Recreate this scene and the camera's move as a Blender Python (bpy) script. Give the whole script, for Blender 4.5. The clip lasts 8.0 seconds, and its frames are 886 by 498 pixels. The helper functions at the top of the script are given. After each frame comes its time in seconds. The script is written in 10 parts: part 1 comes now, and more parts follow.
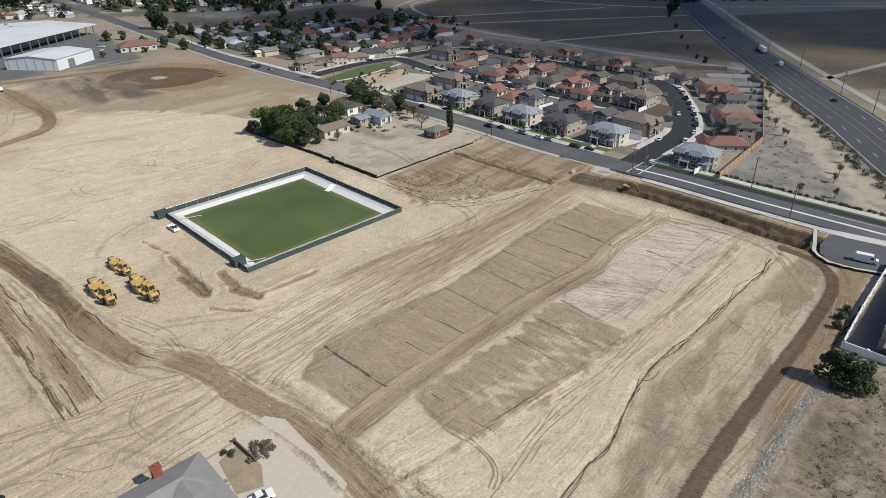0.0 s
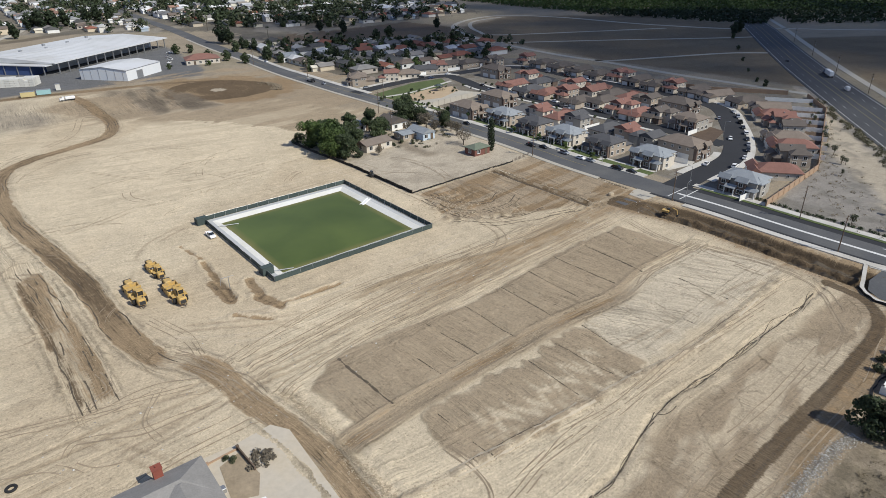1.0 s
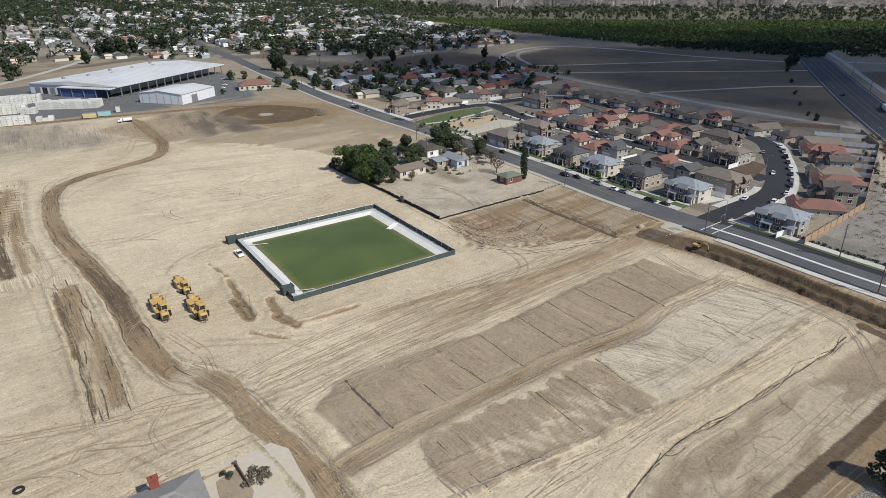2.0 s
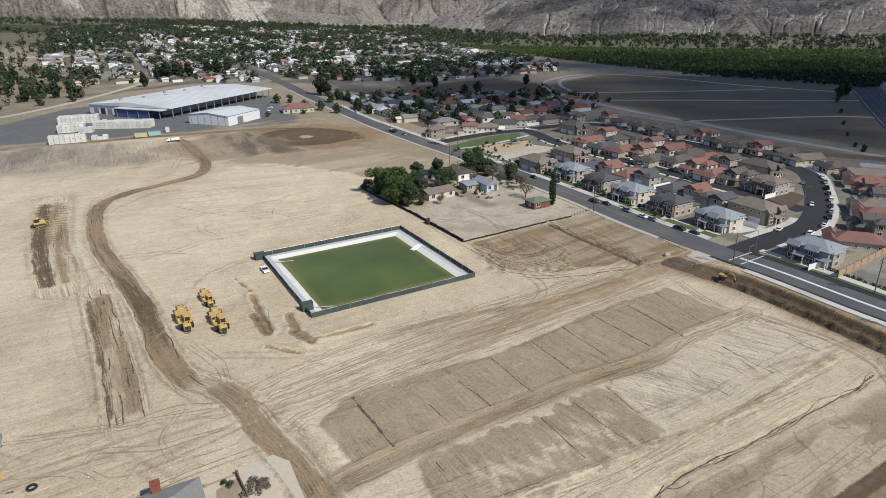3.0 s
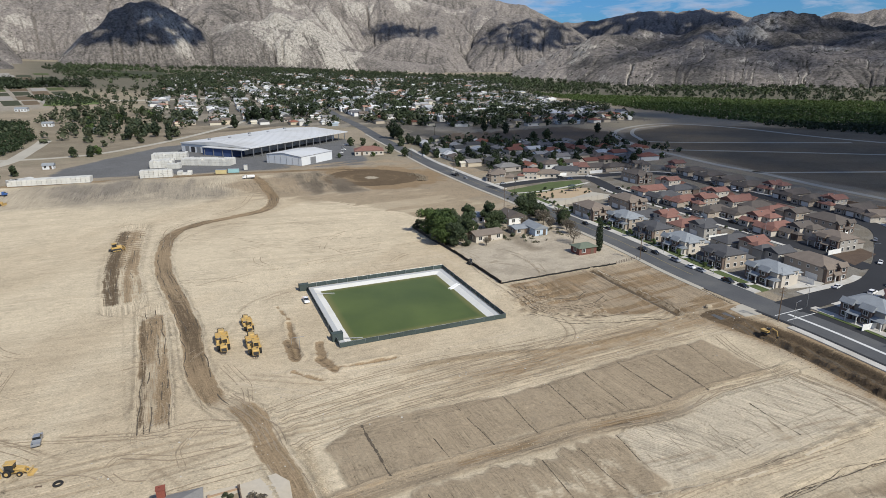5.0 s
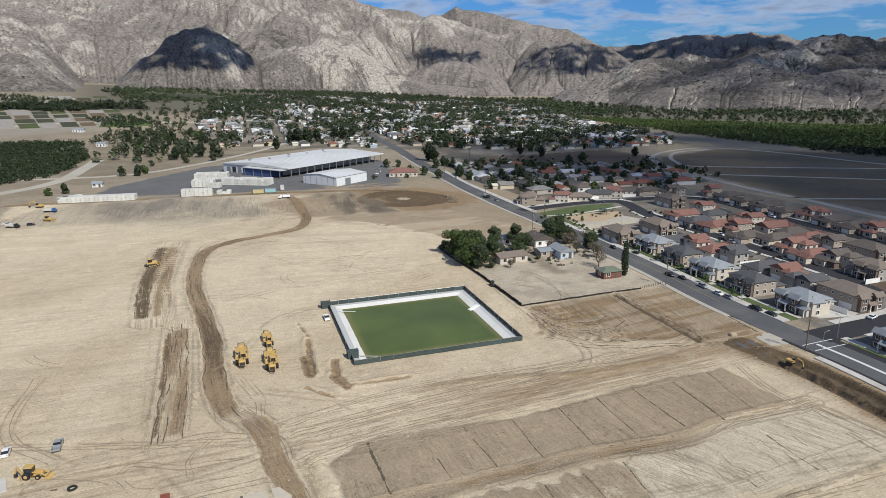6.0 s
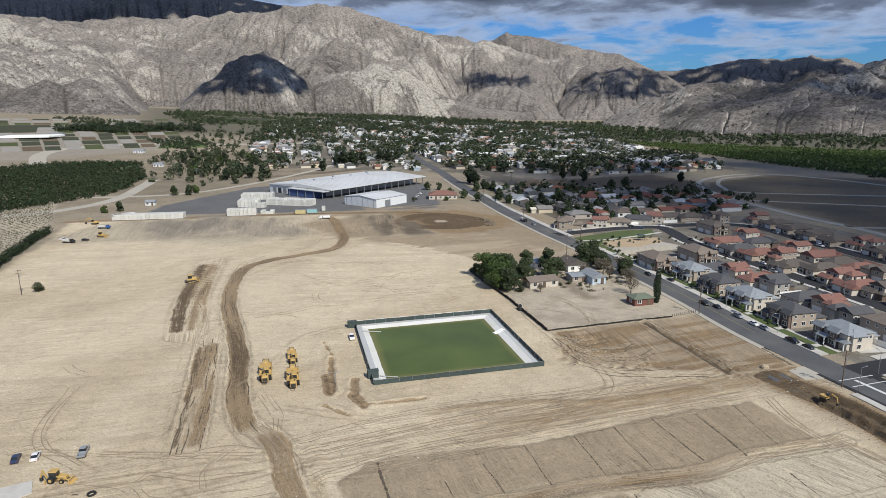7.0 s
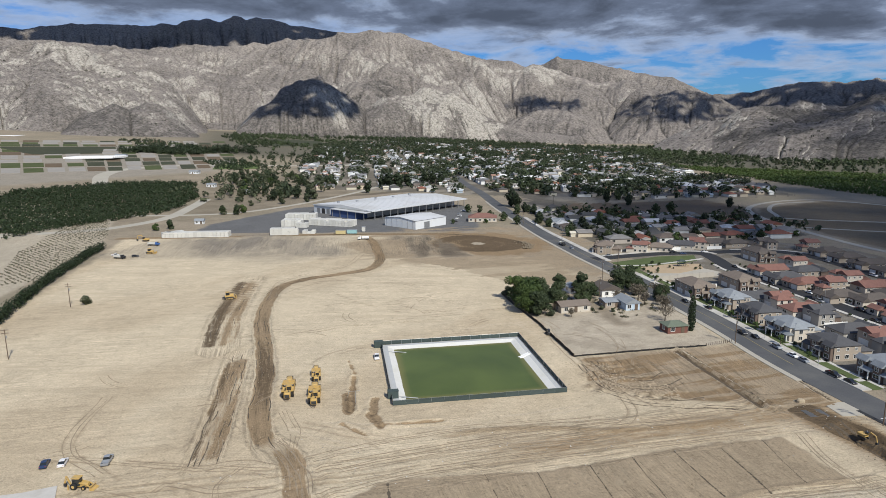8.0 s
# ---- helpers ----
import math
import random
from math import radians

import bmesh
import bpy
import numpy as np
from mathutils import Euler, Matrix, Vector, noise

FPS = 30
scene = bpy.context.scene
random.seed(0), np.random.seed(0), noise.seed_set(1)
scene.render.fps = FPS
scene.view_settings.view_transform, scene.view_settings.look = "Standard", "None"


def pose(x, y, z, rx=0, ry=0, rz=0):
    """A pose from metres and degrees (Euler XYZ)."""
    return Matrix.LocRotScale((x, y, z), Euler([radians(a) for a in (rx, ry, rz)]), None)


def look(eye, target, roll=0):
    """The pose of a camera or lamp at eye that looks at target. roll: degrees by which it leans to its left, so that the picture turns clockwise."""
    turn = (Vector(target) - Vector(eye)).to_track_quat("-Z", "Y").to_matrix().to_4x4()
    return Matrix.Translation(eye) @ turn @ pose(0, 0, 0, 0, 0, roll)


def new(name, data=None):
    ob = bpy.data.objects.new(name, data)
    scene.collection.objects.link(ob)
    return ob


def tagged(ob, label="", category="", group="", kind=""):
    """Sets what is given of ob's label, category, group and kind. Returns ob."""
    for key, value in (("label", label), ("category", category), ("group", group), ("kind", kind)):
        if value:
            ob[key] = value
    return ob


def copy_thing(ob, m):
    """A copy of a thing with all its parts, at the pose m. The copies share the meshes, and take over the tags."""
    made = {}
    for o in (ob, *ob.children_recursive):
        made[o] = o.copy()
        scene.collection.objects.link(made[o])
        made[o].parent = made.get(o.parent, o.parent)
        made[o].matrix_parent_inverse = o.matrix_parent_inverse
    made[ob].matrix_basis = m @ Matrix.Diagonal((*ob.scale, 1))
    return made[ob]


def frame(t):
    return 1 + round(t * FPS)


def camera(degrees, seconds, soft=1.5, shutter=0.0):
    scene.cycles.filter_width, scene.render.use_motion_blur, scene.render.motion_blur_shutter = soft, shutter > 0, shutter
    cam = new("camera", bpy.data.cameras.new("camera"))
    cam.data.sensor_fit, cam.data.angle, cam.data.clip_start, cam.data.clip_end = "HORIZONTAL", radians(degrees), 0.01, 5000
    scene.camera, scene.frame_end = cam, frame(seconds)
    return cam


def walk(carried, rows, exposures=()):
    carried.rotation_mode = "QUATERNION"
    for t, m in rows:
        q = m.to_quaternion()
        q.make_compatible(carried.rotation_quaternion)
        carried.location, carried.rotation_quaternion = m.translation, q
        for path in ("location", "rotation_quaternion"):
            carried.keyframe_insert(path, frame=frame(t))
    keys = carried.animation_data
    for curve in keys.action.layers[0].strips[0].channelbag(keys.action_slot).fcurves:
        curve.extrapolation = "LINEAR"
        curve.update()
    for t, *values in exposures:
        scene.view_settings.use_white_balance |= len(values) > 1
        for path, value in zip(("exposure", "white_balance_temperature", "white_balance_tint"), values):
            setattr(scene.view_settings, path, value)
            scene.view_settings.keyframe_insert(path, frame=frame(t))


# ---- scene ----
cam = camera(70.6, 8.0, soft=0.55)
PATH = [
    (0, (-28.646, -4.493, 80.575), (-28.405, -2.382, 79.458), -1.0),
    (0.5, (-24.582, -4.364, 80.456), (-24.444, -2.238, 79.354), -1.0),
    (1, (-20.486, -4.093, 80.414), (-20.453, -1.939, 79.355), -1.0),
    (1.5, (-16.351, -4.020, 80.285), (-16.414, -1.843, 79.276), -1.0),
    (3, (-5.135, -4.796, 79.736), (-5.454, -2.584, 78.864), -0.9),
    (3.5, (-1.450, -5.672, 79.574), (-1.855, -3.456, 78.746), -0.9),
    (4, (2.071, -6.296, 79.436), (1.586, -4.082, 78.649), -0.8),
    (5.5, (13.169, -6.168, 79.200), (12.478, -3.968, 78.534), -0.7),
    (6, (16.738, -5.473, 79.172), (15.964, -3.289, 78.548), -0.7),
    (6.5, (20.500, -4.702, 79.234), (19.638, -2.538, 78.653), -0.6),
    (7, (24.265, -3.724, 79.306), (23.315, -1.586, 78.768), -0.6),
    (7.5, (27.984, -2.442, 79.259), (26.946, -0.336, 78.763), -0.5),
    (8, (31.412, -0.775, 79.148), (30.290, 1.297, 78.696), -0.5),
]
walk(cam, [(t, look(eye, aim, roll)) for t, eye, aim, roll in PATH])

# ---------------------------------------------------------------- sky and sun
SUN_AZ, SUN_EL = radians(122.5), radians(44)          # clockwise from +y, above the horizon
TO_SUN = Vector((math.sin(SUN_AZ) * math.cos(SUN_EL), math.cos(SUN_AZ) * math.cos(SUN_EL), math.sin(SUN_EL)))
scene.view_settings.exposure = 0.0

sun_data = bpy.data.lights.new("sun", "SUN")
sun_data.energy, sun_data.angle, sun_data.color = 4.55, radians(0.8), (0.985, 0.95, 0.855)
sun = new("sun", sun_data)
sun.matrix_basis = look(TO_SUN * 900, (0, 0, 0))

world = bpy.data.worlds.new("sky")
scene.world = world
world.use_nodes = True
wt = world.node_tree
wt.nodes.clear()


def node(tree, kind, **kw):
    """A node with the input values given by name."""
    n = tree.nodes.new(kind)
    for k, v in kw.items():
        n.inputs[k].default_value = v
    return n


def attribute(tree, name):
    n = tree.nodes.new("ShaderNodeAttribute")
    n.attribute_name = name
    return n


def wire(tree, *pairs):
    for a, b in pairs:
        tree.links.new(a, b)


def ramp(tree, stops, interpolation="LINEAR"):
    n = tree.nodes.new("ShaderNodeValToRGB")
    n.color_ramp.interpolation = interpolation
    e = n.color_ramp.elements
    while len(e) < len(stops):
        e.new(0.5)
    for k, (p, c) in zip(e, stops):
        k.position = p
        k.color = (*c, 1) if isinstance(c, tuple) else (c, c, c, 1)
    return n


def calc(tree, op, a, b=None, c=None, clamp=False):
    n = tree.nodes.new("ShaderNodeMath")
    n.operation, n.use_clamp = op, clamp
    for i, v in enumerate((a, b, c)):
        if v is None:
            continue
        if isinstance(v, (int, float)):
            n.inputs[i].default_value = v
        else:
            tree.links.new(v, n.inputs[i])
    return n.outputs[0]


def blend(tree, fac, a, b, mode="MIX"):
    n = tree.nodes.new("ShaderNodeMix")
    n.data_type, n.blend_type = "RGBA", mode
    for sock, v in ((n.inputs[0], fac), (n.inputs[6], a), (n.inputs[7], b)):
        if isinstance(v, (int, float)):
            sock.default_value = v
        elif isinstance(v, tuple):
            sock.default_value = (*v, 1)
        else:
            tree.links.new(v, sock)
    return n.outputs[2]


sky = node(wt, "ShaderNodeTexSky")
sky.sky_type, sky.sun_disc, sky.sun_elevation, sky.sun_rotation = "NISHITA", False, SUN_EL, SUN_AZ
sky.altitude, sky.air_density, sky.dust_density, sky.ozone_density = 200.0, 1.0, 0.6, 2.0
coord = node(wt, "ShaderNodeTexCoord")
split = node(wt, "ShaderNodeSeparateXYZ")
wire(wt, (coord.outputs["Generated"], split.inputs[0]))
# cloud layer: the direction is carried out to a flat deck high above
height = calc(wt, "ADD", calc(wt, "MAXIMUM", split.outputs[2], 0.0), 0.16)
deck = node(wt, "ShaderNodeCombineXYZ")
wire(wt, (calc(wt, "DIVIDE", split.outputs[0], height), deck.inputs[0]),
     (calc(wt, "DIVIDE", split.outputs[1], height), deck.inputs[1]))
puff = node(wt, "ShaderNodeTexNoise", Scale=2.3, Detail=10.0, Roughness=0.6, Distortion=0.3)
big = node(wt, "ShaderNodeTexNoise", Scale=0.7, Detail=3.0, Roughness=0.5)
shade = node(wt, "ShaderNodeTexNoise", Scale=4.6, Detail=8.0, Roughness=0.62, Distortion=0.2)
for n in (puff, big, shade):
    wire(wt, (deck.outputs[0], n.inputs["Vector"]))
# thicker cover higher up, clear just above the far ridges
lift = ramp(wt, [(0.0, 0.34), (0.06, 0.40), (0.10, 0.45), (0.135, 0.47), (0.165, 0.86), (0.24, 0.80), (0.4, 0.5), (1.0, 0.42)])
# the dark deck hangs lower towards the east
tilted = calc(wt, "ADD", split.outputs[2], calc(wt, "MULTIPLY", calc(wt, "ADD", split.outputs[0], 0.55), 0.055))
wire(wt, (tilted, lift.inputs[0]))
cover = calc(wt, "ADD", calc(wt, "MULTIPLY", puff.outputs[0], 0.9), calc(wt, "MULTIPLY", big.outputs[0], 0.5))
cover = calc(wt, "ADD", cover, lift.outputs[0])
mask = ramp(wt, [(0.0, 0.0), (0.52, 0.0), (0.64, 0.75), (0.80, 1.0), (1.0, 1.0)])
wire(wt, (calc(wt, "SUBTRACT", cover, 0.58), mask.inputs[0]))
thick = calc(wt, "ADD", calc(wt, "SUBTRACT", cover, 1.16), calc(wt, "MULTIPLY", calc(wt, "SUBTRACT", shade.outputs[0], 0.5), 0.55))
cloud_col = ramp(wt, [(0.0, (4.7, 5.7, 7.6)), (0.12, (3.8, 4.7, 6.5)), (0.28, (1.75, 2.2, 3.2)), (0.5, (0.95, 1.2, 1.75)), (1.0, (0.75, 0.95, 1.4))])
wire(wt, (thick, cloud_col.inputs[0]))
wbg = node(wt, "ShaderNodeBackground", Strength=0.088)
clear = blend(wt, 0.9, sky.outputs[0], blend(wt, 1.0, sky.outputs[0], (0.20, 0.58, 1.15), "MULTIPLY"))
wire(wt, (blend(wt, mask.outputs[0], clear, cloud_col.outputs[0]), wbg.inputs[0]))
wout = node(wt, "ShaderNodeOutputWorld")
wire(wt, (wbg.outputs[0], wout.inputs[0]))

# ---------------------------------------------------------------- materials
MATS = {}


def surface(name, colour, rough=0.8, vary=0.12, fine=3.0, broad=0.15, bump=0.15, bump_scale=None, metal=0.0, spec=0.3,
            each=0.0, island=False, palette=None, dirt=None):
    """A procedural surface: a colour with broad stains and fine grain, and fine relief. each: how much whole objects differ;
    palette: colours among which objects (or islands) choose; dirt: a second colour worn in at the broad scale."""
    if name in MATS:
        return MATS[name]
    m = bpy.data.materials.new(name)
    m.use_nodes = True
    t = m.node_tree
    b = t.nodes["Principled BSDF"]
    b.inputs["Roughness"].default_value, b.inputs["Metallic"].default_value = rough, metal
    b.inputs["Specular IOR Level"].default_value = spec
    c = node(t, "ShaderNodeTexCoord")
    n1 = node(t, "ShaderNodeTexNoise", Scale=fine, Detail=5.0, Roughness=0.65)
    n2 = node(t, "ShaderNodeTexNoise", Scale=broad, Detail=4.0, Roughness=0.6)
    wire(t, (c.outputs["Object"], n1.inputs["Vector"]), (c.outputs["Object"], n2.inputs["Vector"]))
    if island:
        rnd = node(t, "ShaderNodeNewGeometry").outputs["Random Per Island"]
    else:
        rnd = node(t, "ShaderNodeObjectInfo").outputs["Random"]
    col = colour
    if palette:
        r = ramp(t, [(i / len(palette), p) for i, p in enumerate(palette)], "CONSTANT")
        wire(t, (rnd, r.inputs[0]))
        col = r.outputs[0]
    f = calc(t, "ADD", calc(t, "MULTIPLY", calc(t, "SUBTRACT", n1.outputs[0], 0.5), 2.2 * vary),
             calc(t, "MULTIPLY", calc(t, "SUBTRACT", n2.outputs[0], 0.5), 2.4 * vary))
    if each:
        f = calc(t, "ADD", f, calc(t, "MULTIPLY", calc(t, "SUBTRACT", rnd, 0.5), 2 * each))
    f = calc(t, "ADD", f, 1.0)
    g = node(t, "ShaderNodeCombineColor")
    for i in range(3):
        wire(t, (f, g.inputs[i]))
    if dirt:
        d = ramp(t, [(0.45, 0.0), (0.68, 1.0)])
        wire(t, (n2.outputs[0], d.inputs[0]))
        col = blend(t, d.outputs[0], col, dirt)
    col = blend(t, 1.0, col, g.outputs[0], "MULTIPLY")
    wire(t, (col, b.inputs["Base Color"]))
    if bump:
        n3 = n1
        if bump_scale:
            n3 = node(t, "ShaderNodeTexNoise", Scale=bump_scale, Detail=4.0)
            wire(t, (c.outputs["Object"], n3.inputs["Vector"]))
        bp = node(t, "ShaderNodeBump", Strength=bump, Distance=0.08)
        wire(t, (n3.outputs[0], bp.inputs["Height"]), (bp.outputs[0], b.inputs["Normal"]))
    MATS[name] = m
    return m


def leaf_material(name, low, high, trans=0.25):
    m = bpy.data.materials.new(name)
    m.use_nodes = True
    t = m.node_tree
    b = t.nodes["Principled BSDF"]
    isl = node(t, "ShaderNodeNewGeometry").outputs["Random Per Island"]
    obj = node(t, "ShaderNodeObjectInfo").outputs["Random"]
    f = calc(t, "ADD", calc(t, "MULTIPLY", isl, 0.6), calc(t, "MULTIPLY", obj, 0.4))
    r = ramp(t, [(0.1, low), (0.9, high)])
    wire(t, (f, r.inputs[0]), (r.outputs[0], b.inputs["Base Color"]))
    b.inputs["Roughness"].default_value, b.inputs["Specular IOR Level"].default_value = 0.65, 0.25
    MATS[name] = m
    return m


M_ASPHALT = surface("asphalt", (0.092, 0.094, 0.098), 0.9, 0.22, 2.0, 0.06, 0.1, dirt=(0.115, 0.114, 0.11))
M_BLACKTOP = surface("blacktop", (0.03, 0.031, 0.034), 0.85, 0.2, 2.0, 0.08, 0.1)
M_HIGHWAY = surface("highway", (0.062, 0.064, 0.068), 0.9, 0.2, 0.8, 0.03, 0.08)
M_WALK = surface("concrete", (0.52, 0.50, 0.46), 0.85, 0.12, 1.5, 0.12, 0.08, dirt=(0.38, 0.355, 0.31))
M_PALEDIRT = surface("graded dirt path", (0.40, 0.37, 0.31), 0.95, 0.14, 0.6, 0.05, 0.1)
M_PAINT = surface("road paint", (0.60, 0.60, 0.58), 0.7, 0.12, 3.0, 0.6, 0.0)
M_YELLOW = surface("yellow road paint", (0.26, 0.21, 0.09), 0.7, 0.2, 3.0, 0.6, 0.0)
M_STUCCO = [surface("stucco " + n, c, 0.9, 0.07, 5.0, 0.3, 0.1) for n, c in
            (("tan", (0.36, 0.305, 0.25)), ("cream", (0.54, 0.49, 0.42)), ("grey", (0.34, 0.32, 0.29)), ("brown", (0.155, 0.115, 0.095)))]
M_ROOF = {k: surface("roof " + n, c, 0.9, 0.2, 3.5, 0.5, 0.35, bump_scale=6.0) for k, n, c in
          (("g", "slate grey", (0.088, 0.088, 0.093)), ("l", "light grey", (0.25, 0.27, 0.29)), ("r", "terracotta", (0.215, 0.112, 0.090)),
           ("b", "brown", (0.112, 0.096, 0.085)), ("t", "tan", (0.195, 0.16, 0.132)))}
M_WHITE = surface("white paint", (0.78, 0.78, 0.76), 0.6, 0.05, 4.0, 0.4, 0.0)
M_TRIM = surface("white trim", (0.72, 0.71, 0.68), 0.6, 0.05, 4.0, 0.4, 0.0)
M_TIMBER = surface("weathered timber", (0.13, 0.095, 0.07), 0.9, 0.25, 8.0, 0.6, 0.2)
M_BARK = surface("bark", (0.10, 0.08, 0.06), 0.95, 0.3, 6.0, 1.0, 0.4)
M_RUBBER = surface("tyre rubber", (0.025, 0.025, 0.026), 0.85, 0.2, 5.0, 1.0, 0.1)
M_STEEL = surface("galvanised steel", (0.42, 0.43, 0.44), 0.45, 0.1, 4.0, 0.5, 0.05, metal=0.7)
M_DARKSTEEL = surface("dark steel", (0.06, 0.06, 0.062), 0.55, 0.2, 4.0, 0.5, 0.05, metal=0.4)
M_MACHINE = surface("machine yellow", (0.55, 0.36, 0.115), 0.6, 0.25, 3.5, 1.1, 0.05, dirt=(0.36, 0.27, 0.15))
M_METALROOF = surface("white metal roof", (0.60, 0.61, 0.62), 0.5, 0.06, 0.6, 0.03, 0.0, dirt=(0.5, 0.5, 0.49))
M_METALWALL = surface("white metal wall", (0.66, 0.68, 0.70), 0.55, 0.05, 1.0, 0.08, 0.0)
M_BLUE = surface("blue metal wall", (0.06, 0.10, 0.23), 0.55, 0.1, 1.0, 0.1, 0.0)
M_PLASTIC = surface("stacked white bins", (0.58, 0.57, 0.53), 0.7, 0.1, 1.5, 0.2, 0.05, each=0.08)
M_ROCK = surface("broken rock", (0.42, 0.40, 0.36), 0.9, 0.25, 2.0, 0.4, 0.3, each=0.0, island=True,
                 palette=[(0.36, 0.33, 0.28), (0.26, 0.24, 0.21), (0.50, 0.48, 0.44), (0.30, 0.26, 0.20)])
M_RUBBLE = surface("brown rubble", (0.19, 0.155, 0.11), 0.95, 0.3, 4.0, 0.6, 0.3)
M_CLOD = surface("dirt clods", (0.40, 0.328, 0.232), 0.95, 0.25, 4.0, 0.6, 0.3)
M_LAWN = surface("lawn", (0.085, 0.11, 0.04), 0.95, 0.3, 2.0, 0.2, 0.3)
M_SAND = surface("play sand", (0.42, 0.32, 0.21), 0.95, 0.12, 2.0, 0.2, 0.1)
M_MULCH = surface("mulch", (0.10, 0.07, 0.05), 0.95, 0.3, 3.0, 0.4, 0.3)
M_LINER = surface("pale pond liner", (0.68, 0.67, 0.63), 0.6, 0.1, 1.2, 0.12, 0.1, dirt=(0.60, 0.585, 0.52))
M_APRON = surface("grey liner apron", (0.46, 0.47, 0.47), 0.7, 0.1, 1.2, 0.15, 0.1)
M_SCREEN = surface("dark green screen", (0.058, 0.078, 0.075), 0.8, 0.2, 3.0, 0.3, 0.1, each=0.15)
M_BLACKSILT = surface("black silt fabric", (0.022, 0.022, 0.022), 0.85, 0.2, 3.0, 0.4, 0.2)
M_BRICKRED = surface("red brick", (0.24, 0.075, 0.052), 0.9, 0.2, 8.0, 1.0, 0.2)
M_WALLTAN = surface("tan block wall", (0.36, 0.25, 0.17), 0.9, 0.14, 4.0, 0.4, 0.1)
M_CAR = surface("car paint", (0.5, 0.5, 0.5), 0.28, 0.03, 2.0, 0.5, 0.0, spec=0.6,
                palette=[(0.70, 0.70, 0.70), (0.025, 0.026, 0.03), (0.32, 0.33, 0.35), (0.03, 0.055, 0.13), (0.72, 0.72, 0.71), (0.10, 0.10, 0.11), (0.20, 0.03, 0.03)])
M_CARWHITE = surface("white car paint", (0.75, 0.75, 0.75), 0.3, 0.03, 2.0, 0.5, 0.0, spec=0.6)
M_CARSILVER = surface("silver car paint", (0.33, 0.35, 0.38), 0.3, 0.03, 2.0, 0.5, 0.0, spec=0.6, metal=0.3)
M_CARBLUE = surface("dark blue car paint", (0.02, 0.04, 0.10), 0.3, 0.03, 2.0, 0.5, 0.0, spec=0.6)
M_CARBLACK = surface("black car paint", (0.02, 0.02, 0.022), 0.3, 0.03, 2.0, 0.5, 0.0, spec=0.6)
M_LAMP = surface("lamp glass", (0.6, 0.6, 0.6), 0.2, 0.02, 2.0, 0.5, 0.0, spec=0.8)
M_TAIL = surface("red lamp glass", (0.35, 0.02, 0.02), 0.2, 0.02, 2.0, 0.5, 0.0, spec=0.8)
M_TOWNWALL = surface("painted town walls", (0.5, 0.5, 0.5), 0.85, 0.08, 3.0, 0.3, 0.0,
                     palette=[(0.66, 0.64, 0.60), (0.46, 0.40, 0.32), (0.60, 0.56, 0.46), (0.36, 0.42, 0.48), (0.70, 0.70, 0.68), (0.40, 0.36, 0.32), (0.58, 0.50, 0.38)])
M_TOWNROOF = surface("town roofs", (0.3, 0.3, 0.3), 0.9, 0.18, 3.0, 0.3, 0.2,
                     palette=[(0.20, 0.195, 0.19), (0.09, 0.088, 0.085), (0.34, 0.33, 0.32), (0.15, 0.12, 0.10), (0.24, 0.225, 0.21), (0.55, 0.55, 0.54), (0.24, 0.10, 0.07), (0.11, 0.11, 0.115)])
L_OAK = leaf_material("oak leaves", (0.022, 0.033, 0.016), (0.062, 0.084, 0.036))
L_BRIGHT = leaf_material("pepper tree leaves", (0.026, 0.046, 0.012), (0.078, 0.115, 0.032))
L_DARK = leaf_material("dark conifer leaves", (0.012, 0.020, 0.011), (0.035, 0.05, 0.024))
L_GREY = leaf_material("grey-green leaves", (0.034, 0.045, 0.024), (0.085, 0.095, 0.052))
L_DRY = leaf_material("dry twigs", (0.09, 0.075, 0.055), (0.17, 0.145, 0.11))
L_CITRUS = leaf_material("citrus leaves", (0.013, 0.023, 0.010), (0.035, 0.054, 0.021))
L_AVOCADO = leaf_material("bright orchard leaves", (0.030, 0.052, 0.012), (0.068, 0.104, 0.025))
L_WEED = leaf_material("dry weeds", (0.13, 0.105, 0.065), (0.30, 0.24, 0.15))
L_HILLBUSH = leaf_material("hill scrub leaves", (0.03, 0.034, 0.022), (0.07, 0.07, 0.05))
L_SCRUB = leaf_material("scrub leaves", (0.055, 0.055, 0.03), (0.13, 0.12, 0.07))


def glass_material():
    m = bpy.data.materials.new("window glass")
    m.use_nodes = True
    b = m.node_tree.nodes["Principled BSDF"]
    b.inputs["Base Color"].default_value = (0.02, 0.024, 0.028, 1)
    b.inputs["Roughness"].default_value, b.inputs["Specular IOR Level"].default_value = 0.08, 0.7
    return m


M_GLASS = glass_material()


